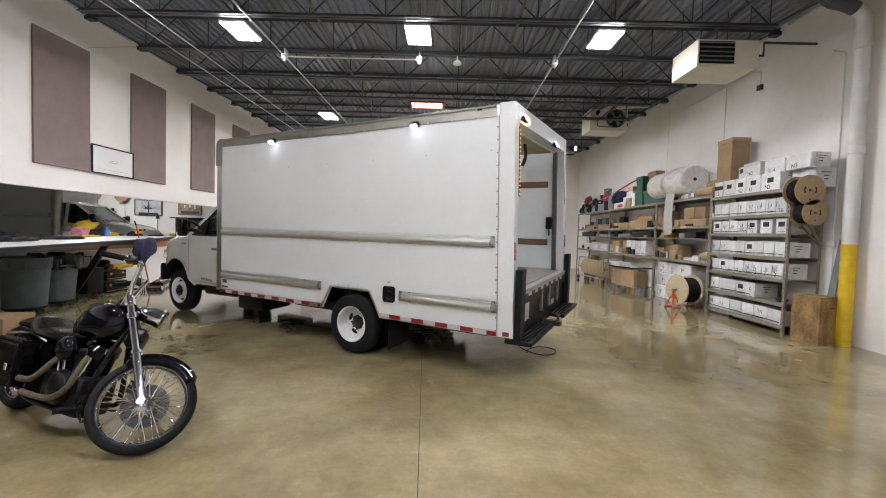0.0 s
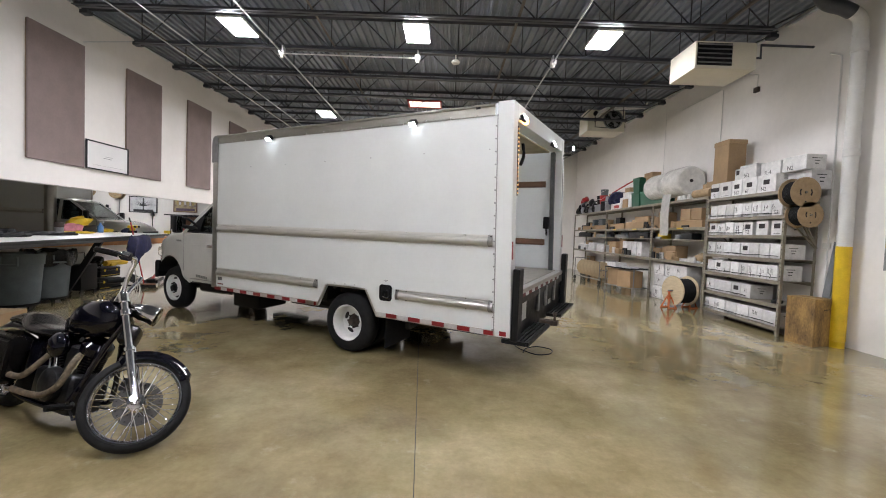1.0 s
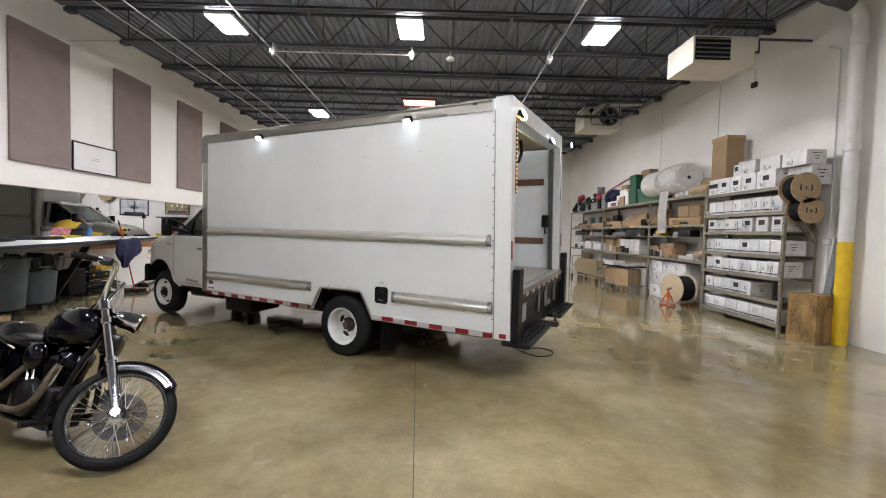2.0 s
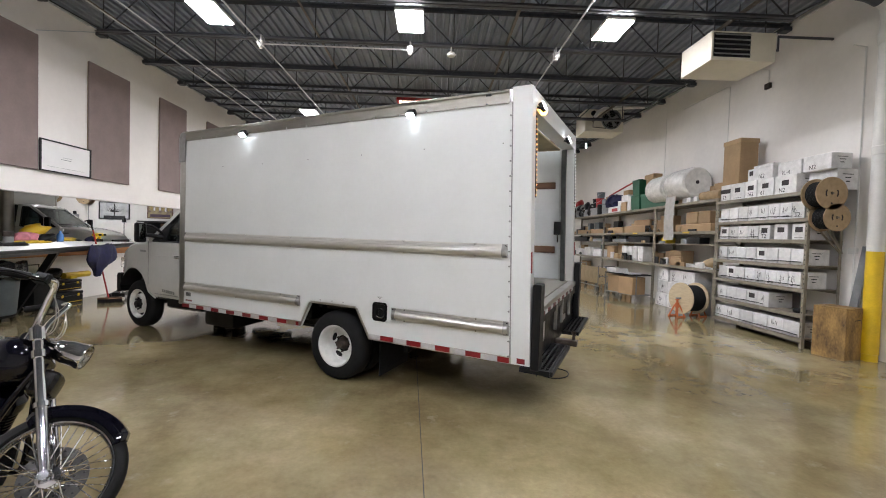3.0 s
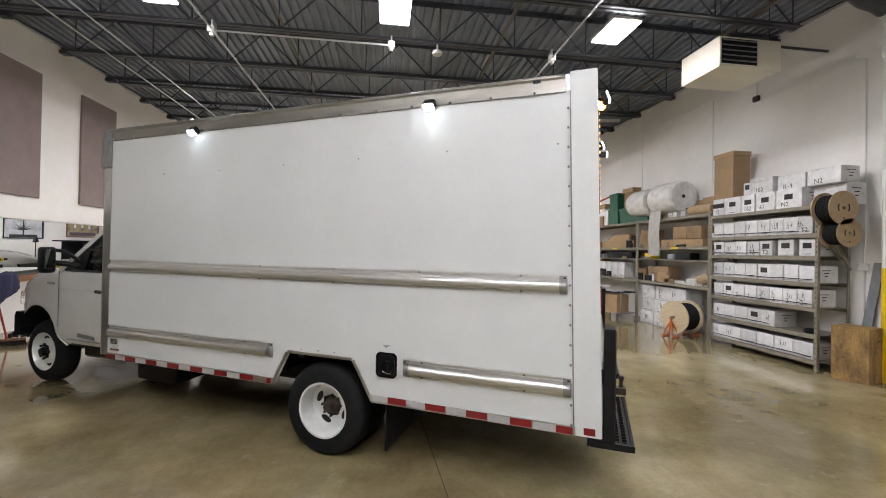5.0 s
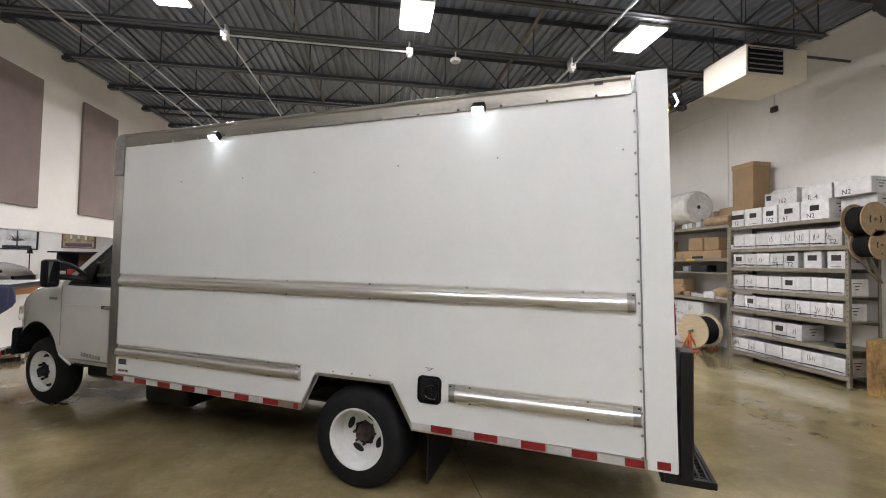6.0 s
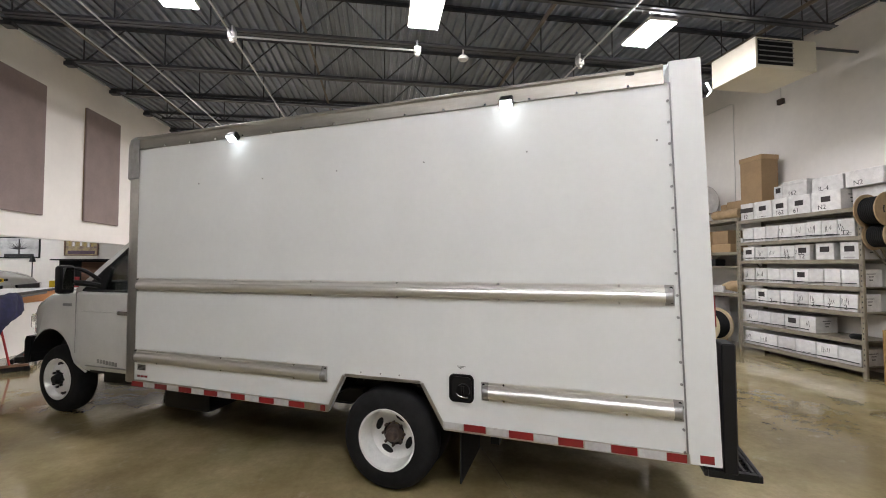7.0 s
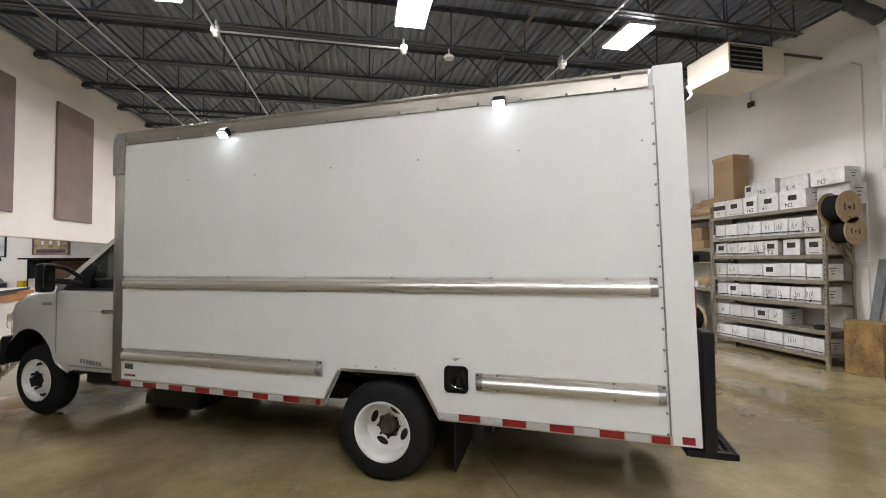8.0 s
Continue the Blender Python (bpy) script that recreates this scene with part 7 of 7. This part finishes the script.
    # saddlebag, pegs, stand, belt, forward controls
    bm = bmesh.new()
    loft(bm, [[(-1.28 + dx * k, -0.15 + dy, z) for dx, dy in ((-0.2, 0), (0.2, 0), (0.2, -0.11), (-0.2, -0.11))] for k, z in ((0.8, 0.26), (0.97, 0.31), (1.0, 0.54), (0.95, 0.6))])
    bmesh.ops.bevel(bm, geom=list(bm.edges), offset=0.02, segments=2, affect="EDGES")
    bag = part("saddlebag", bm, LEATHER, t, "black leather saddlebag")
    bm = bmesh.new()
    box(bm, -1.46, -1.1, -0.268, -0.258, 0.42, 0.57, 0.004)
    part("bag_flap", bm, LEATHER, bag)
    for x in (-1.38, -1.18):
        bm = bmesh.new()
        box(bm, x - 0.018, x + 0.018, -0.275, -0.266, 0.38, 0.43, 0.004)
        part("buckle", bm, CHROME, bag, "chrome buckle")
    for s in (-1, 1):
        bm = bmesh.new()
        tube(bm, [(-0.45, 0.12 * s, 0.24), (-0.3, 0.2 * s, 0.26), (-0.3, 0.33 * s, 0.27)], 0.015, 8)
        cyl(bm, (-0.3, 0.24 * s, 0.27), (-0.3, 0.34 * s, 0.27), 0.022, seg=10)
        tube(bm, [(-0.33, 0.2 * s, 0.25), (-0.22, 0.22 * s, 0.2), (-0.16, 0.24 * s, 0.22)], 0.008, 6)
        part("foot_control", bm, ENGINE, t, "forward foot control")
    bm = bmesh.new()
    tube(bm, [(-0.8, 0.14, 0.2), (-0.76, 0.24, 0.11), (-0.74, 0.3, 0.09)], 0.012, 8)
    part("side_stand", bm, MOTOBLACK, t)
    bm = bmesh.new()
    box(bm, -0.7, -0.56, -0.1, -0.02, 0.28, 0.6, 0.01)
    part("oil_cooler", bm, ENGINE, t)
    part("lower_cover", box(bmesh.new(), -1.0, -0.5, -0.11, 0.11, 0.13, 0.24, 0.05, 2), BLACK, t, "black lower engine cover")
    part("belt_guard", box(bmesh.new(), -1.5, -0.95, 0.12, 0.17, 0.24, 0.4, 0.03, 2), BLACK, t, "black belt guard")
    return t


motorcycle(pose(-0.171, 4.312, -0.002, -12.7, 0, -22.5))


# ---- the long counter and the neighbouring bay ----
setting("wall_west_knee", B(-6.0, -5.86, 6.0, BAY_Y, -0.1, 1.14), WALL, "low white wall under the counter", "wall")
solid("wood_panel", B(-5.858, -5.835, 8.6, 13.4, 0.93, 1.12, 0.004), ORANGEWOOD, "orange-brown wooden panel along the low wall under the counter", "panel")
COUNTER = pose(-3.0, 5.5, 0, 0, 0, 19.0)


def on_counter(d, v, z=1.205):
    """A place on the counter: d back from its front edge, v along it."""
    return COUNTER @ Vector((-d, v, z))


bench = thing("long_counter", COUNTER, "long deep white-topped counter with a dark front edge", "counter")
part("top", B(-1.85, -0.012, 0.0, 7.6, 1.17, 1.205, 0.004), BENCHTOP, bench, "white laminate top")
part("front_edge", B(-0.0115, 0.02, 0.0, 7.6, 1.158, 1.203, 0.006), BLACK, bench, "dark front edge")
part("end_edge", B(-1.85, 0.02, 7.6005, 7.62, 1.158, 1.203, 0.004), BLACK, bench, "dark end edge")
part("under_rail", B(-0.16, -0.11, 0.1, 7.5, 1.1, 1.169), STEEL_DARK, bench, "dark steel rail under the top")
for y, o in ((0.4, 0.0), (4.6, -0.25)):
    bm = bmesh.new()
    prism(bm, [(o - 0.05, 1.169), (o - 0.17, 1.169), (o - 0.78, 0.0), (o - 0.68, 0.0)], "y", y - 0.04, y + 0.04)
    part("slanted_leg", bm, BLACK, bench, "slanted dark leg")
setting("bay_floor", B(BAY_X, -6.6, Y0, BAY_Y, -0.05, 0.13), FLOOR, "slightly raised concrete floor of the neighbouring bay", "floor")

solid("floor_cable", tube(bmesh.new(), [(2.95, 7.0, 0.008), (3.02, 7.2, 0.008), (3.2, 7.32, 0.008), (3.36, 7.2, 0.008), (3.3, 7.0, 0.008), (3.12, 6.93, 0.008), (2.98, 7.06, 0.014), (2.9, 7.3, 0.008), (2.93, 7.5, 0.008)], 0.006, 6, 6), RUBBER, "thin black cable coiled loosely on the concrete floor", "cable")

second = copy_thing(truck, pose(-14.38, 13.82, 0.13, 0, 0, 18))
tagged(second, "white box truck parked in the neighbouring bay")
for ob in second.children_recursive:
    # its lamps are switched off
    if ob.type == "MESH" and ob.data.materials[0] in (WORKLAMP, AMBER, AMBERDOT, WHITEDOT):
        ob.material_slots[0].link = "OBJECT"
        ob.material_slots[0].material = GREYP


def bin_(m, label, bag):
    s = thing("rubbish_bin", m, label, "rubbish bin", "rubbish bins")
    bm = bmesh.new()
    lathe(bm, [(0.0, 0.1), (0.235, 0.1), (0.245, 0.115), (0.285, 0.66), (0.298, 0.665), (0.305, 0.8), (0.318, 0.805), (0.318, 0.83), (0.295, 0.83), (0.28, 0.7), (0.24, 0.13), (0, 0.13)], seg=40)
    part("barrel", bm, BINGREY, s)
    for a in (0, 180):
        bm = bmesh.new()
        box(bm, 0.29, 0.335, -0.1, -0.075, 0.66, 0.79)
        box(bm, 0.29, 0.335, 0.075, 0.1, 0.66, 0.79)
        box(bm, 0.31, 0.34, -0.1, 0.1, 0.66, 0.69, 0.006)
        bmesh.ops.transform(bm, matrix=pose(0, 0, 0, 0, 0, a - 60), verts=bm.verts)
        part("handle", bm, BINGREY, s)
    bm = bmesh.new()
    lathe(bm, [(0, 0.06), (0.23, 0.06), (0.25, 0.08), (0.25, 0.1), (0, 0.1)], seg=32)
    part("dolly", bm, BLACK, s, "black wheeled dolly")
    for k in range(5):
        a = 2 * math.pi * k / 5
        bm = bmesh.new()
        cyl(bm, (0.19 * math.cos(a) - 0.012, 0.19 * math.sin(a), 0.03), (0.19 * math.cos(a) + 0.012, 0.19 * math.sin(a), 0.03), 0.03, seg=14)
        part("caster", bm, BLACK, s)
    if bag:
        bm = bmesh.new()
        n = 48
        rings = []
        for r_, z in ((0.27, 0.78), (0.31, 0.85), (0.335, 0.84), (0.34, 0.78), (0.345, 0.7), (0.335, 0.62)):
            rings.append([((r_ + 0.012 * math.sin(7 * a + 9 * z) + 0.008 * math.sin(13 * a)) * math.cos(a), (r_ + 0.012 * math.sin(7 * a + 9 * z) + 0.008 * math.sin(13 * a)) * math.sin(a), z + 0.025 * math.sin(5 * a + r_ * 20) + 0.012 * math.sin(11 * a)) for a in [2 * math.pi * k / n for k in range(n)]])
        loft(bm, rings, caps=False)
        part("liner", bm, BAG, s, "crumpled black bin liner")
    return s


bin_(pose(-5.06, 8.33, 0) @ Matrix.Scale(1.11, 4), "grey plastic rubbish bin on a wheeled dolly", False)
bin_(pose(-5.2, 9.0, 0, 0, 0, 40) @ Matrix.Scale(1.1, 4), "grey rubbish bin with a black liner on a dolly", True)

case = thing("wheeled_case", pose(-5.45, 9.98, 0), "black wheeled equipment case under the counter", "case")
part("body", B(-0.15, 0.15, -0.2, 0.2, 0.08, 0.6, 0.03, 2), BLACK, case)
bm = bmesh.new()
tube(bm, [(-0.1, 0.16, 0.6), (-0.1, 0.16, 0.82), (-0.1, -0.16, 0.82), (-0.1, -0.16, 0.6)], 0.011, 8)
part("pull_handle", bm, BLACK, case)
for y in (-0.16, 0.16):
    for x in (-0.12, 0.12):
        part("caster", cyl(bmesh.new(), (x - 0.012, y, 0.04), (x + 0.012, y, 0.04), 0.04, seg=14), BLACK, case)


def toolbox(m, w, h, label):
    s = thing("tool_box", m, label, "tool box", "tool boxes")
    part("body", B(-0.16, 0.16, -w / 2, w / 2, 0, h * 0.7, 0.015, 2), PLASTIC, s)
    part("lid", B(-0.165, 0.165, -w / 2 - 0.004, w / 2 + 0.004, h * 0.7, h, 0.02, 2), PLASTIC, s)
    for y in (-w * 0.3, w * 0.3):
        part("latch", B(0.16, 0.175, y - 0.022, y + 0.022, h * 0.6, h * 0.82, 0.004), YELLOW, s, "yellow latch")
    part("stripe", B(0.16, 0.164, -w / 2 + 0.02, w / 2 - 0.02, h * 0.16, h * 0.2), YELLOW, s, "yellow stripe")
    part("handle", tube(bmesh.new(), [(0, -0.1, h - 0.005), (0, -0.08, h + 0.03), (0, 0.08, h + 0.03), (0, 0.1, h - 0.005)], 0.01, 6), BLACK, s)
    return s


toolbox(pose(-5.6, 10.68, 0), 0.6, 0.24, "black tool box with yellow latches on the floor")
toolbox(pose(-5.6, 10.68, 0.275), 0.54, 0.2, "black tool box with yellow latches stacked on another")
bm = bmesh.new()
cyl(bm, (-5.52, 10.62, 0.565), (-5.52, 11.2, 0.565), 0.06, seg=20)
box(bm, -5.6, -5.44, 10.7, 10.85, 0.5, 0.56, 0.01)
solid("yellow_tool", bm, YELLOW, "yellow cylindrical tool lying on the tool boxes", "tool")
bm = bmesh.new()
bmesh.ops.create_icosphere(bm, subdivisions=3, radius=1, matrix=pose(-5.62, 10.45, 0.6) @ Matrix.Diagonal((0.15, 0.15, 0.13, 1)))
for v in bm.verts:
    v.co += Vector((1, 1, 1)) * 0.05 * noise.noise(v.co * 7)
    v.co.z = max(v.co.z, 0.502)
solid("black_bag", bm, LEATHER, "soft black bag resting on the stacked tool boxes", "bag")

cre = thing("floor_jack", pose(-5.2, 11.7, 0, 0, 0, 25), "low dark steel floor jack with red lever by the counter", "floor jack")
bm = bmesh.new()
box(bm, -0.14, -0.09, -0.4, 0.4, 0.05, 0.13, 0.01)
box(bm, 0.09, 0.14, -0.4, 0.4, 0.05, 0.13, 0.01)
box(bm, -0.09, 0.09, -0.38, -0.2, 0.06, 0.15, 0.01)
part("frame", bm, BLACK, cre)
bm = bmesh.new()
tube(bm, [(0, -0.2, 0.14), (0, 0.1, 0.2), (0, 0.3, 0.16)], 0.03, 8)
cyl(bm, (0, 0.3, 0.14), (0, 0.3, 0.19), 0.05, seg=16)
part("lift_arm", bm, REDP, cre, "red lift arm")
for x in (-0.16, 0.16):
    for y in (-0.34, 0.34):
        part("wheel", cyl(bmesh.new(), (x - 0.02, y, 0.045), (x + 0.02, y, 0.045), 0.045, seg=16), CAPGREY, cre)

br = thing("push_broom", pose(0, 0, 0), "push broom with a red handle leaning on the counter", "broom")
part("handle", tube(bmesh.new(), [(-4.9, 10.95, 0.09), (-5.08, 10.77, 1.48)], 0.014, 10), REDP, br, "red handle")
part("handle_tip", tube(bmesh.new(), [(-5.08, 10.77, 1.48), (-5.1, 10.75, 1.585)], 0.015, 10), BLACK, br)
bm = bmesh.new()
bmesh.ops.create_cube(bm, size=1, matrix=pose(-4.89, 10.97, 0.09, 0, 0, 30) @ Matrix.Diagonal((0.4, 0.06, 0.035, 1)))
part("head", bm, WOOD, br)
bm = bmesh.new()
for k in range(60):
    u_, v_ = -0.19 + 0.38 * (k % 20) / 19, -0.025 + 0.025 * (k // 20)
    q = pose(-4.89, 10.97, 0, 0, 0, 30) @ Vector((u_, v_, 0))
    cyl(bm, (q.x + 0.01 * math.sin(k), q.y, 0.0), (q.x, q.y, 0.075), 0.009, seg=5)
tagged(part("bristles", bm, BLACK, br, "dark bristles"), kind="stuff")

bm = bmesh.new()
rings = []
for k, (z, w, d, sh) in enumerate(((1.2, 0.5, 0.03, 0.0), (1.15, 0.55, 0.07, 0.0), (1.05, 0.56, 0.09, 0.02), (0.95, 0.54, 0.1, 0.04), (0.88, 0.46, 0.09, 0.06), (0.83, 0.35, 0.08, 0.1), (0.78, 0.2, 0.06, 0.18), (0.71, 0.11, 0.05, 0.24), (0.65, 0.06, 0.04, 0.28))):
    rings.append([COUNTER @ Vector((0.085 + d * math.cos(a) * (1 + 0.4 * math.sin(6 * a + 0.6 * k)), 5.2 - sh + w * math.sin(a) * (1 + 0.12 * math.sin(4 * a + k)), z + 0.03 * math.sin(3 * a + k))) for a in [2 * math.pi * j / 36 for j in range(36)]])
loft(bm, rings)
solid("hanging_jacket", bm, BLUE, "dark blue jacket hanging from the counter edge", "jacket", smooth=60)

carton(6.75, 7.25, 0.0, 0.26, x0=-4.28, depth=0.5, mat=CARD, label="low brown cardboard box on the floor", name="floor_carton", rz=8)
# things on the counter
CT = 1.225


def heap(name, x, y, sx, sy, sz, mat, label, cat, amp=0.04, z=CT):
    bm = bmesh.new()
    bmesh.ops.create_icosphere(bm, subdivisions=3, radius=1, matrix=pose(x, y, z + sz * 0.4) @ Matrix.Diagonal((sx, sy, sz, 1)))
    for v in bm.verts:
        v.co += Vector((1, 1, 0.7)) * amp * noise.noise(v.co * 11)
        v.co.z = max(v.co.z, z + 0.001)
    return solid(name, bm, mat, label, cat, smooth=60)


def lay(name, d, v, sd, sv, sz, mat, label, cat, amp=0.04, z=0.0):
    p = on_counter(d, v)
    return heap(name, p.x, p.y, sd, sv, sz, mat, label, cat, amp, p.z + z)


lay("yellow_cloth", 1.42, 6.2, 0.15, 0.24, 0.14, YELLOW, "crumpled yellow cloth heaped on the counter", "cloth", 0.09, 0.16)
lay("pink_cloth", 1.35, 5.75, 0.13, 0.24, 0.15, PINK, "pink cloth under the yellow one on the counter", "cloth", 0.07)
lay("black_gloves", 1.3, 6.35, 0.12, 0.16, 0.12, BLACK, "black gloves on the counter", "gloves", 0.07)
lay("yellow_glove", 1.1, 5.4, 0.12, 0.4, 0.035, YELLOW, "yellow gloves lying flat on the counter", "gloves", 0.04)
lay("yellow_rag", 1.3, 7.1, 0.16, 0.3, 0.06, YELLOW, "yellow rag lying on the counter", "rag", 0.06)
lay("black_cable", 0.96, 3.67, 0.1, 0.34, 0.05, BLACK, "black cable and tools on the counter", "cable", 0.06)
lay("black_strap", 0.8, 2.6, 0.14, 0.4, 0.05, BLACK, "black strap on the counter", "strap", 0.06)
lay("hand_tools", 1.4, 3.4, 0.13, 0.3, 0.08, BLACK, "black tools lying on the counter", "tools", 0.07)
lay("dark_cloth", 0.7, 4, 0.08, 0.3, 0.04, BLACK, "dark cloth lying on the counter", "cloth", 0.05)
lay("dark_tool", 1.2, 7.3, 0.06, 0.2, 0.03, BLACK, "dark hand tool on the counter", "tool", 0.02)
lay("cloth_bundle", 0.9, 7.35, 0.1, 0.12, 0.08, BLUE, "dark cloth bundle on the counter", "bundle", 0.04)
bo = thing("spray_bottle", Matrix.Translation(on_counter(1.2, 6.7)), "spray bottle with blue liquid on the counter", "bottle")
part("bottle", lathe(bmesh.new(), [(0, 0), (0.055, 0), (0.06, 0.02), (0.06, 0.14), (0.02, 0.2), (0.02, 0.23), (0, 0.23)], seg=20), BOTTLE, bo, "blue translucent bottle")
bm = bmesh.new()
box(bm, -0.015, 0.07, -0.014, 0.014, 0.23, 0.275, 0.005)
tube(bm, [(0.04, 0, 0.23), (0.06, 0, 0.18)], 0.007, 6)
part("trigger_head", bm, WHITEBOX, bo, "white trigger head")
can = thing("paint_can", Matrix.Translation(on_counter(1.15, 4.84)), "small dark can on the counter", "can")
part("can", lathe(bmesh.new(), [(0, 0), (0.07, 0), (0.07, 0.12), (0.06, 0.13), (0, 0.13)], seg=20), CAPGREY, can)
part("lid", lathe(bmesh.new(), [(0, 0.13), (0.075, 0.13), (0.075, 0.22), (0, 0.22)], seg=20), HUB, can, "brown lid")
for k, v in enumerate((7.2, 7.4)):
    d = thing("cordless_drill", Matrix.Translation(on_counter(0.75, v)) @ pose(0, 0, 0, 0, 0, 30 * k), "yellow cordless drill standing on the counter", "drill", "cordless drills")
    part("battery", B(-0.06, 0.06, -0.04, 0.04, 0, 0.06, 0.008), BLACK, d, "black battery")
    bm = bmesh.new()
    box(bm, -0.03, 0.02, -0.025, 0.025, 0.06, 0.13, 0.01)
    box(bm, -0.08, 0.07, -0.035, 0.035, 0.12, 0.19, 0.02, 2)
    part("body", bm, YELLOW, d)
    part("chuck", cyl(bmesh.new(), (0.07, 0, 0.16), (0.12, 0, 0.16), 0.022, seg=12), BLACK, d)

# bay wall
YELLOWPRINT = material("yellow print", (0.5, 0.36, 0.12), 0.5, vary=0.2, scale=20)
PURPLEPRINT = material("purple print", (0.14, 0.08, 0.12), 0.5, vary=0.3, scale=15)


def picture(x0, x1, z0, z1, y, frame_mat, fields, label, name="framed_picture"):
    s = thing(name, pose((x0 + x1) / 2, y, z0), label, "picture", "framed pictures")
    w, h = (x1 - x0) / 2, z1 - z0
    bm = bmesh.new()
    for a in ((-w, -w + 0.03, 0, h), (w - 0.03, w, 0, h), (-w + 0.03, w - 0.03, 0, 0.03), (-w + 0.03, w - 0.03, h - 0.03, h)):
        box(bm, a[0], a[1], -0.03, 0.0, a[2], a[3])
    part("frame", bm, frame_mat, s, "picture frame")
    p = part("print", B(-w + 0.03, w - 0.03, -0.012, 0.0, 0.03, h - 0.03), fields, s, "printed picture")
    r = random.Random(int(h * 1000))
    if fields is GREYPRINT:
        bm = bmesh.new()
        for k in range(17):
            a = math.pi * (0.04 + 0.92 * k / 16)
            e = Vector((math.cos(a) * w * r.uniform(0.6, 0.9), 0, math.sin(a) * h * r.uniform(0.35, 0.5)))
            q = Vector((-e.z, 0, e.x)).normalized() * r.uniform(0.006, 0.016)
            vs = [bm.verts.new(Vector((0, -0.0128, h * 0.42)) + v) for v in (q, e * 0.9, e, -q)]
            bm.faces.new(vs)
        box(bm, -0.02, 0.02, -0.0132, -0.0122, 0.05, h * 0.9)
        box(bm, -w * 0.7, w * 0.7, -0.0132, -0.0122, 0.035, h * 0.2)
        part("tree_shape", bm, INK, p, "dark bare tree shape")
    else:
        for k in range(7):
            x = -w * 0.75 + w * 0.22 * k
            part("light_shape", B(x, x + w * 0.13, -0.0132, -0.0122, h * r.uniform(0.5, 0.6), h * r.uniform(0.75, 0.9)), SHEET if k % 2 else YELLOWPRINT, p, "pale printed shape")
        part("dark_shape", B(-w * 0.8, w * 0.8, -0.0132, -0.0122, h * 0.1, h * 0.3), PURPLEPRINT, p, "dark printed ground")
    return s


picture(-10.13, -9.06, 1.83, 2.44, BAY_Y - 0.002, BLACK, GREYPRINT, "framed black and white picture on the bay wall")
picture(-8.44, -7.55, 1.9, 2.4, BAY_Y - 0.002, WOOD, COLOURPRINT, "framed colourful picture on the bay wall")
solid("picture_rail", B(-8.85, -6.3, BAY_Y - 0.03, BAY_Y, 2.49, 2.52), BLACK, "thin black rail on the bay wall", "rail")
for x, zc in ((-10.5, 2.58), (-11.65, 2.62)):
    reel(pose(x, BAY_Y - 0.22, zc, -90), 0.26, 0.2, FIBRE, CONDUIT, "brown cable reel hung on the bay wall")
run("hanging_line", [(-10.5, BAY_Y - 0.02, 2.35), (-10.48, BAY_Y - 0.02, 1.2)], 0.008, GREYP, "thin grey line hanging on the bay wall", "line", "lines")
wd = thing("wall_dispenser", pose(-10.95, BAY_Y - 0.002, 1.75), "small grey dispenser on the bay wall", "dispenser")
part("body", B(-0.13, 0.13, -0.12, 0, 0.0, 0.22, 0.02, 2), GREYP, wd)
part("knob", lathe(bmesh.new(), [(0, 0), (0.05, 0), (0.05, 0.1), (0, 0.12)], pose(0.02, -0.06, 0.22), 16), BLACK, wd)
hu = thing("desk_hutch", pose(-7.5, 16.75, 0), "dark desk hutch with clutter against the bay wall", "desk")
part("desk", B(-1.2, 1.0, -0.4, 0.4, 0.0, 1.0, 0.01), WHITEBOX, hu, "white desk base")
part("shelf_back", B(-0.9, 1.0, 0.3, 0.4, 1.0, 1.8), BLACK, hu)
part("shelf_top", B(-0.9, 1.0, -0.05, 0.4, 1.76, 1.8), BLACK, hu)
part("wood_back", B(-0.3, 0.9, 0.26, 0.3, 1.05, 1.72), WOOD, hu)
for k in range(7):
    h = 0.1 + 0.05 * (k % 3)
    solid("desk_item", B(-8.3 + 0.26 * k, -8.16 + 0.26 * k, 16.55, 16.7, 1.0, 1.0 + h + 0.1, 0.01), (YELLOW, WHITEBOX, REDP, GREYP, WHITEBOX, CARD, BLUE)[k], "small coloured item on the desk", "desk item", "desk items")
la = thing("desk_lamp", pose(-8.75, 16.6, 0.0), "black desk lamp beside the hutch", "lamp")
part("pole", tube(bmesh.new(), [(0, 0, 0.0), (0, 0, 1.85)], 0.012, 8), BLACK, la)
part("shade", lathe(bmesh.new(), [(0.02, 0.16), (0.04, 0.14), (0.07, 0.0), (0.06, 0.0), (0.03, 0.13)], pose(0, 0, 1.72), 16), BLACK, la)

# whiteboard-like frame on the upper wall
wb = thing("framed_drawing", pose(X0, 10.46, 2.53), "white framed drawing with a thin dark frame on the upper wall", "picture")
bm = bmesh.new()
for a in ((-0.55, -0.525, 0, 0.58), (0.525, 0.55, 0, 0.58), (-0.525, 0.525, 0, 0.025), (-0.525, 0.525, 0.555, 0.58)):
    box(bm, 0.052, 0.075, a[0], a[1], a[2], a[3])
part("frame", bm, BLACK, wb, "thin dark frame")
part("sheet", B(0.0, 0.058, -0.525, 0.525, 0.025, 0.555), SHEET, wb, "white sheet")
bm = bmesh.new()
for a in ((-0.12, 0.1, 0.26, 0.27), (-0.08, 0.12, 0.3, 0.307), (-0.4, 0.4, 0.1, 0.104)):
    box(bm, 0.058, 0.0588, a[0], a[1], a[2], a[3])
part("faint_print", bm, CAPGREY, wb, "faint unreadable lines")
